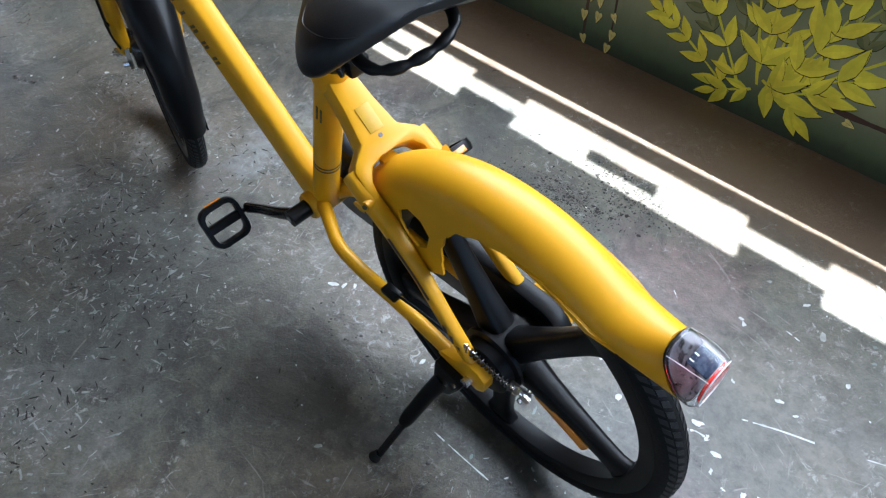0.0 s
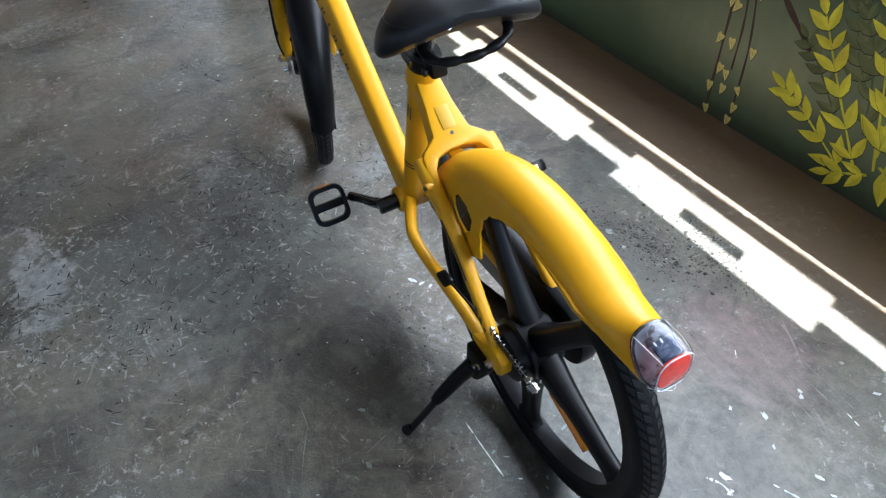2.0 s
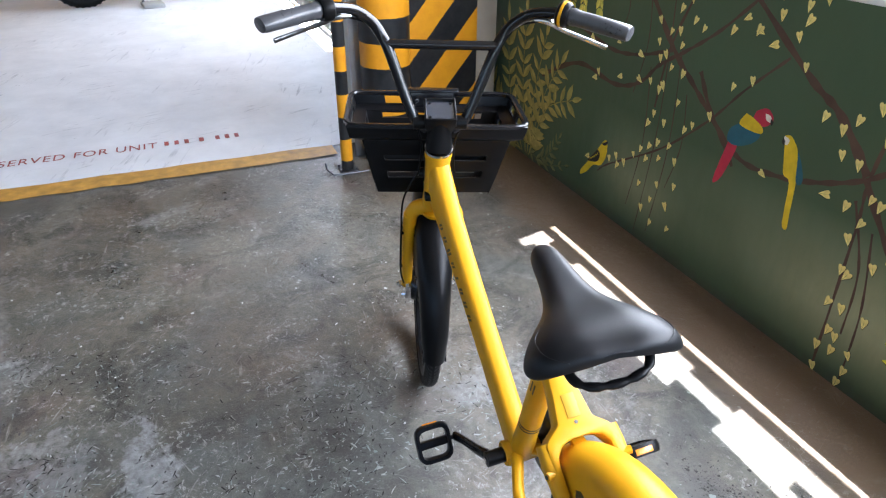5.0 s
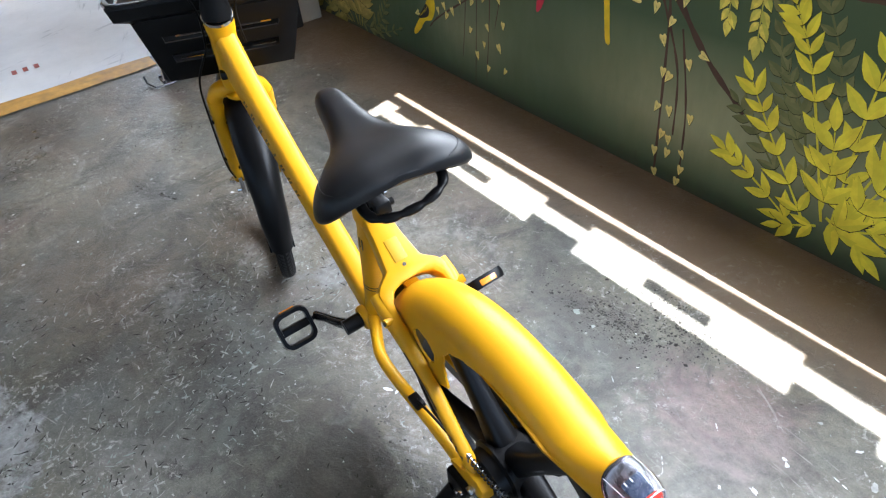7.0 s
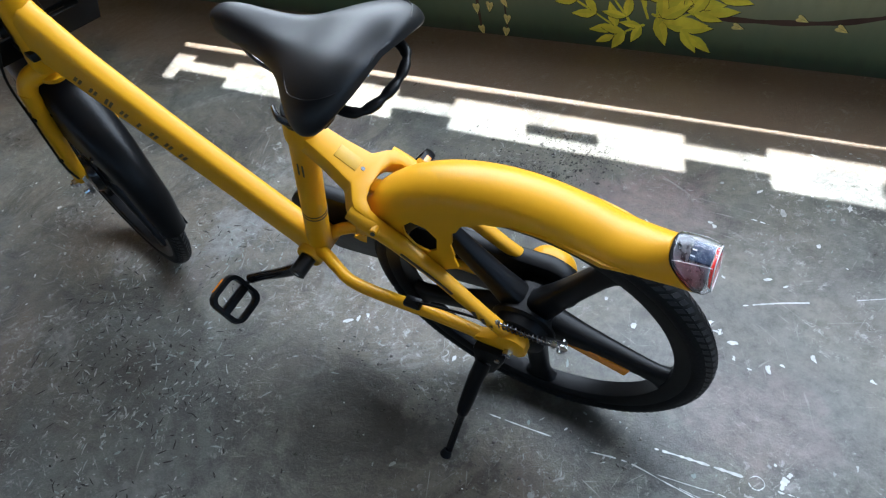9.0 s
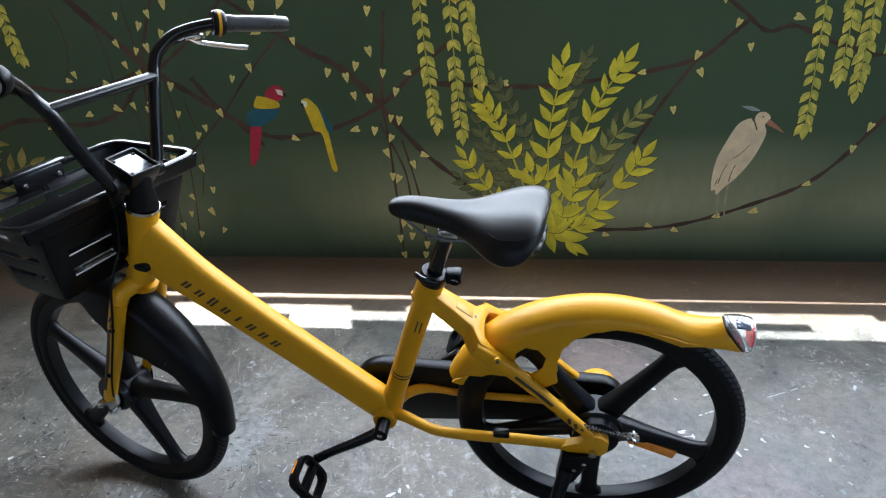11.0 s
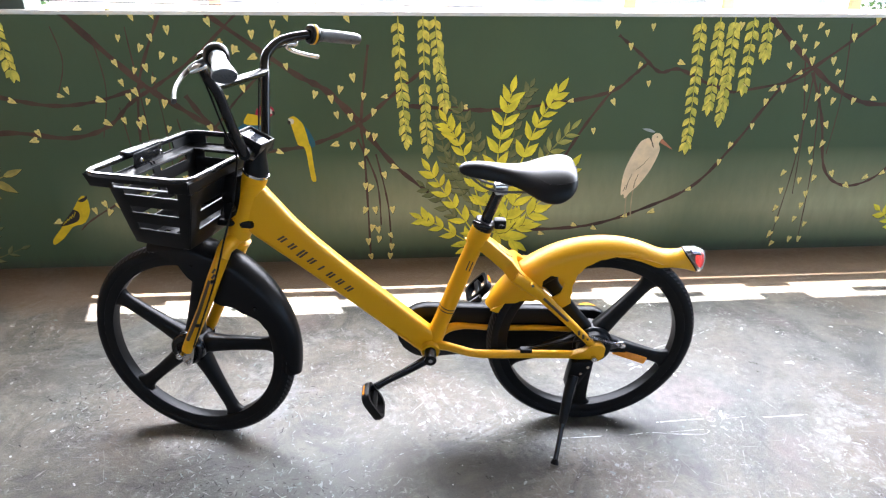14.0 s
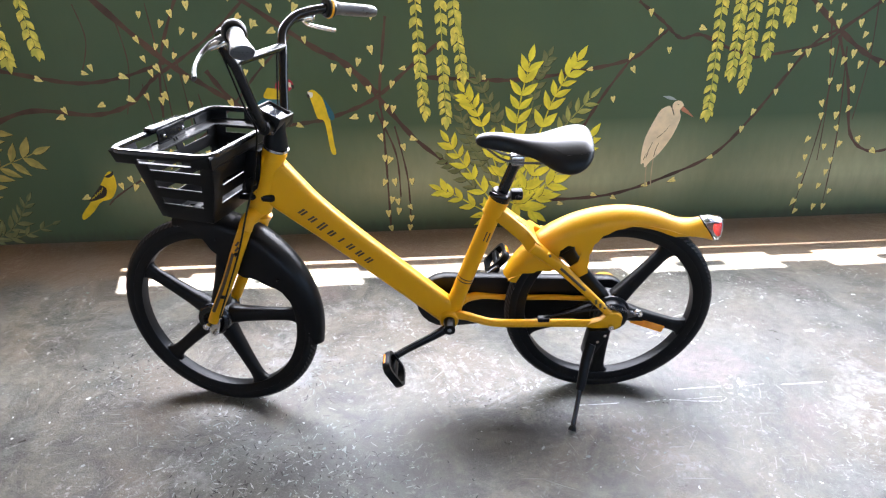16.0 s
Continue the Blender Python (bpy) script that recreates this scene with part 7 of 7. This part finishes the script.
for k in range(5):
    bm = bmesh.new()
    box(bm, -0.1, 0.1, -0.5, -0.27, 0.58 + 0.04 * k, 0.592 + 0.04 * k, 0.004)
    part("cooling_fin", bm, M_DARK_STEEL, crankcase)
bm = bmesh.new()
tube(bm, [(0.14, -0.3, 0.72), (0.17, -0.2, 0.62), (0.18, -0.24, 0.42), (0.17, -0.42, 0.34), (0.17, -0.8, 0.33), (0.18, -1.35, 0.38)], [0.03, 0.03, 0.03, 0.03, 0.04, 0.045], 14, 5)
part("exhaust_pipe", bm, M_PALE_PIPE, moto, "pale curved exhaust pipe")
bm = bmesh.new()
tube(bm, [(0.0, 0.47, 0.6), (0, 0.3, 0.77), (0, 0.1, 0.79), (0, -0.05, 0.72)], [0.03, 0.06, 0.06, 0.05], 12, 4, flat=0.2, up=(0, 0, 1))
part("front_mudguard", bm, M_BLACK, moto)
bm = bmesh.new()
turned(bm, [(-0.06, 0.0), (-0.05, 0.06), (0.0, 0.085), (0.02, 0.085), (0.03, 0.0)], (0, 0.02, 0.98), (0, 1, 0), 24, False)
part("headlamp", bm, M_BLACK_GLOSS, moto)
bm = bmesh.new()
box(bm, -0.06, 0.06, -1.75, -1.2, 0.72, 0.75, 0.01)
part("rear_mudguard", bm, M_BLACK, moto)
bm = bmesh.new()
rod(bm, (0.12, -0.55, 0.34), (0.3, -0.6, 0.0), 0.014, 10)
part("side_stand", bm, M_DARK_STEEL, moto)
bm = bmesh.new()
box(bm, 0.2, 0.5, -0.62, -0.38, 0.0, 0.05, 0.015)
block = tagged(link_mesh("concrete_block", bm, M_PLASTER), "low pale concrete block beside the motorcycle", "block")
block.matrix_world = Matrix.Translation((-8.95, -0.16, 0)) @ pose(0, 0, 0, 0, 0, 8)

# gate and end of the wall
gate = thing("mesh_gate", "green wire mesh gate in a steel frame", "gate", Matrix.Translation((-9.72, 1.0, 0)))
M_GREEN = plain("green_gate_paint", (0.05, 0.17, 0.09), 0.5, vary=0.2)
for name, dims in (("gate_frame", (0, 0.04, 0.0, 0.03, 0, 2.2)), ("gate_frame", (0, 0.04, 0.27, 0.3, 0, 2.2)), ("gate_frame", (0.002, 0.038, 0.03, 0.27, 0.02, 0.06)), ("gate_frame", (0.002, 0.038, 0.03, 0.27, 1.0, 1.04)), ("gate_frame", (0.002, 0.038, 0.03, 0.27, 2.16, 2.2))):
    bm = bmesh.new()
    box(bm, *dims, 0.003)
    part(name, bm, M_DARK_STEEL, gate)
bm = bmesh.new()
for k in range(44):
    rod(bm, (0.03, 0.02, 0.05 * k), (0.03, 0.28, 0.05 * k), 0.003, 5)
for k in range(7):
    rod(bm, (0.034, 0.03 + 0.04 * k, 0.02), (0.034, 0.03 + 0.04 * k, 2.18), 0.003, 5)
part("wire_mesh", bm, M_GREEN, gate)
bm = bmesh.new()
box(bm, 0.005, 0.012, 0.03, 0.27, 0.06, 2.16)
part("mesh_backing", bm, plain("pale_green_sheet", (0.3, 0.42, 0.36), 0.6), gate)

# ---- outside ----
bm = bmesh.new()
for a in range(48):
    t0, t1 = 2 * math.pi * a / 48, 2 * math.pi * (a + 1) / 48
    bm.faces.new([bm.verts.new(p) for p in ((0, 0, -6), (900 * math.cos(t0), 900 * math.sin(t0), -6), (900 * math.cos(t1), 900 * math.sin(t1), -6))])
bmesh.ops.remove_doubles(bm, verts=bm.verts, dist=1e-4)
structure("ground", bm, plain("street_concrete", (0.42, 0.38, 0.32), 0.85, vary=0.2, scale=1.5, grain=20), "pale concrete street far below")

M_FACADE = plain("cream_facade", (0.88, 0.81, 0.69), 0.8, vary=0.08, scale=1.2, grain=20, relief=0.2)
M_PIER = plain("orange_pier", (0.72, 0.36, 0.16), 0.75, vary=0.12, scale=2, grain=25)
M_DARK_GLASS = plain("window_glass", (0.11, 0.1, 0.09), 0.15, vary=0.3, scale=3, grain=10)
M_FRAME = plain("white_window_frame", (0.74, 0.69, 0.6), 0.5)
house = thing("apartment_building", "cream sunlit apartment building with orange piers across the street", "building", Matrix.Translation((0, 8.0, 0)))
WINDOWS = [(-4.3, -3.0), (-2.58, -1.53), (-0.81, 0.24), (1.03, 2.48), (3.03, 3.97), (4.96, 5.8), (6.4, 7.4)]
bm = bmesh.new()
FLOORS = [-5.2, -2.3, 0.62, 3.5]
edges = [-5.2] + [v for w in WINDOWS for v in w] + [9.0]
for i in range(0, len(edges), 2):
    box(bm, edges[i], edges[i + 1], 0.0, 0.3, -6.0, 6.0)
for a, b in WINDOWS:
    zs = [-6.0] + [v for f in FLOORS for v in (f, f + 1.35)] + [6.0]
    for i in range(0, len(zs), 2):
        box(bm, a, b, 0.002, 0.298, zs[i], zs[i + 1])
part("wall", bm, M_FACADE, house, smooth=False)
for x in (2.77, 4.2, -2.9, 6.1):
    bm = bmesh.new()
    box(bm, x, x + 0.15, -0.06, 0.0, -6.0, 6.0, 0.01)
    part("pier", bm, M_PIER, house, "orange painted pier")
for f in FLOORS:
    for a, b in WINDOWS:
        bm = bmesh.new()
        box(bm, a - 0.04, b + 0.04, -0.08, 0.06, f - 0.06, f, 0.006)
        win = part("window", bm, M_FACADE, house)
        bm = bmesh.new()
        box(bm, a, b, 0.16, 0.17, f, f + 1.35)
        part("pane", bm, M_DARK_GLASS, win)
        bm = bmesh.new()
        n = 3 if b - a > 1.2 else 2
        for k in range(n + 1):
            x = a + (b - a) * k / n
            box(bm, max(a, x - 0.025), min(b, x + 0.025), 0.12, 0.16, f, f + 1.35)
        for z in (0.0, 0.9, 1.3):
            box(bm, a, b, 0.122, 0.158, f + z, f + z + 0.05)
        part("frame", bm, M_FRAME, win)
bm = bmesh.new()
box(bm, -5.4, 9.2, -0.15, 0.5, 6.0, 6.3, 0.02)
part("roof", bm, M_FACADE, house)
for f in (0.62,):
    for a, b in WINDOWS[::2]:
        bm = bmesh.new()
        for k in range(int((b - a) / 0.13) + 1):
            rod(bm, (a + 0.13 * k, -0.05, f), (a + 0.13 * k, -0.05, f + 1.3), 0.008, 6)
        for z in (0.15, 0.6):
            rod(bm, (a, -0.05, f + z), (b, -0.05, f + z), 0.008, 6)
        part("window_grille", bm, M_FRAME, house)

neighbour = thing("grey_building", "dark grey rendered building beside the street", "building", Matrix.Translation((-5.3, 7.2, 0)))
bm = bmesh.new()
box(bm, -6.0, 0.0, 0.0, 1.4, -6.0, 7.0, 0.03)
part("wall", bm, plain("dark_render", (0.12, 0.125, 0.125), 0.8, vary=0.2, scale=1.5), neighbour)
bm = bmesh.new()
box(bm, -6.1, 0.1, -0.1, 1.5, 7.0, 7.2, 0.02)
part("roof", bm, M_FACADE, neighbour)

cable_rng = random.Random(4)
for k in range(7):
    bm = bmesh.new()
    z0, z1 = cable_rng.uniform(0.83, 1.15), cable_rng.uniform(0.8, 1.05)
    y = 3.6 + 0.12 * k
    pts = [(-9 + 18 * t / 8, y, z0 + (z1 - z0) * t / 8 + 0.5 * ((t / 4 - 1) ** 2 - 0.3) * 0.35) for t in range(9)]
    tube(bm, pts, 0.004 if k % 3 else 0.006, 6, 4)
    tagged(link_mesh("street_cable", bm, M_BLACK), "black overhead cable sagging along the street", "cable", "overhead cables")


for x in (-9.0, 9.0):
    pole = thing("utility_pole", "tall grey concrete utility pole with a crossarm carrying cables", "pole", Matrix.Translation((x, 4.0, -6.0)))
    bm = bmesh.new()
    tube(bm, [(0, 0, 0), (0, 0, 8.6)], [0.16, 0.1], 16)
    part("shaft", bm, M_PLASTER, pole)
    bm = bmesh.new()
    box(bm, -0.06, 0.06, -0.6, 0.6, 6.6, 7.4, 0.02)
    part("crossarm", bm, M_PLASTER, pole)


def shrub(at, size, seed, label):
    r = random.Random(seed)
    ob = thing("shrub", label, "plant", Matrix.Translation(at))
    bm = bmesh.new()
    for k in range(7):
        a = r.uniform(0, 6.3)
        tube(bm, [(0, 0, -0.5), (0.1 * math.cos(a), 0.1 * math.sin(a), 0.0), (size * 0.7 * math.cos(a), size * 0.7 * math.sin(a), size * r.uniform(0.2, 0.9))], [0.02, 0.012, 0.004], 6, 3)
    part("stems", bm, plain("twig_bark", (0.12, 0.09, 0.06), 0.8), ob)
    bm = bmesh.new()
    for k in range(420):
        d = Vector((r.gauss(0, 1), r.gauss(0, 1), r.gauss(0, 1))).normalized() * size * r.uniform(0.3, 1.0)
        m = Matrix.Translation(d + Vector((0, 0, size * 0.3))) @ Euler((r.uniform(0, 6), r.uniform(0, 6), r.uniform(0, 6))).to_matrix().to_4x4()
        s = r.uniform(0.04, 0.08)
        bm.faces.new([bm.verts.new(m @ Vector(p)) for p in ((0, 0, 0), (s * 0.35, s * 0.5, s * 0.1), (0, s, 0), (-s * 0.35, s * 0.5, s * 0.1))])
    part("leaves", bm, plain("shrub_leaves", (0.08, 0.16, 0.03), 0.5, vary=0.4, scale=6), ob, smooth=False)


shrub((-4.75, 6.7, 0.55), 0.35, 3, "green leafy shrub on the ledge across the street")
shrub((6.25, 7.6, 0.35), 0.28, 8, "small green plant against the cream facade")
for x, y, z in ((-4.75, 6.7, 0.1), (6.25, 7.6, -0.1)):
    bm = bmesh.new()
    turned(bm, [(-6.1 - z, 0.12), (0.0, 0.12), (0.0, 0.0)], (x, y, z), (0, 0, 1), 16, False)
    tagged(link_mesh("planter_post", bm, M_FACADE), "cream masonry post carrying a plant", "post")
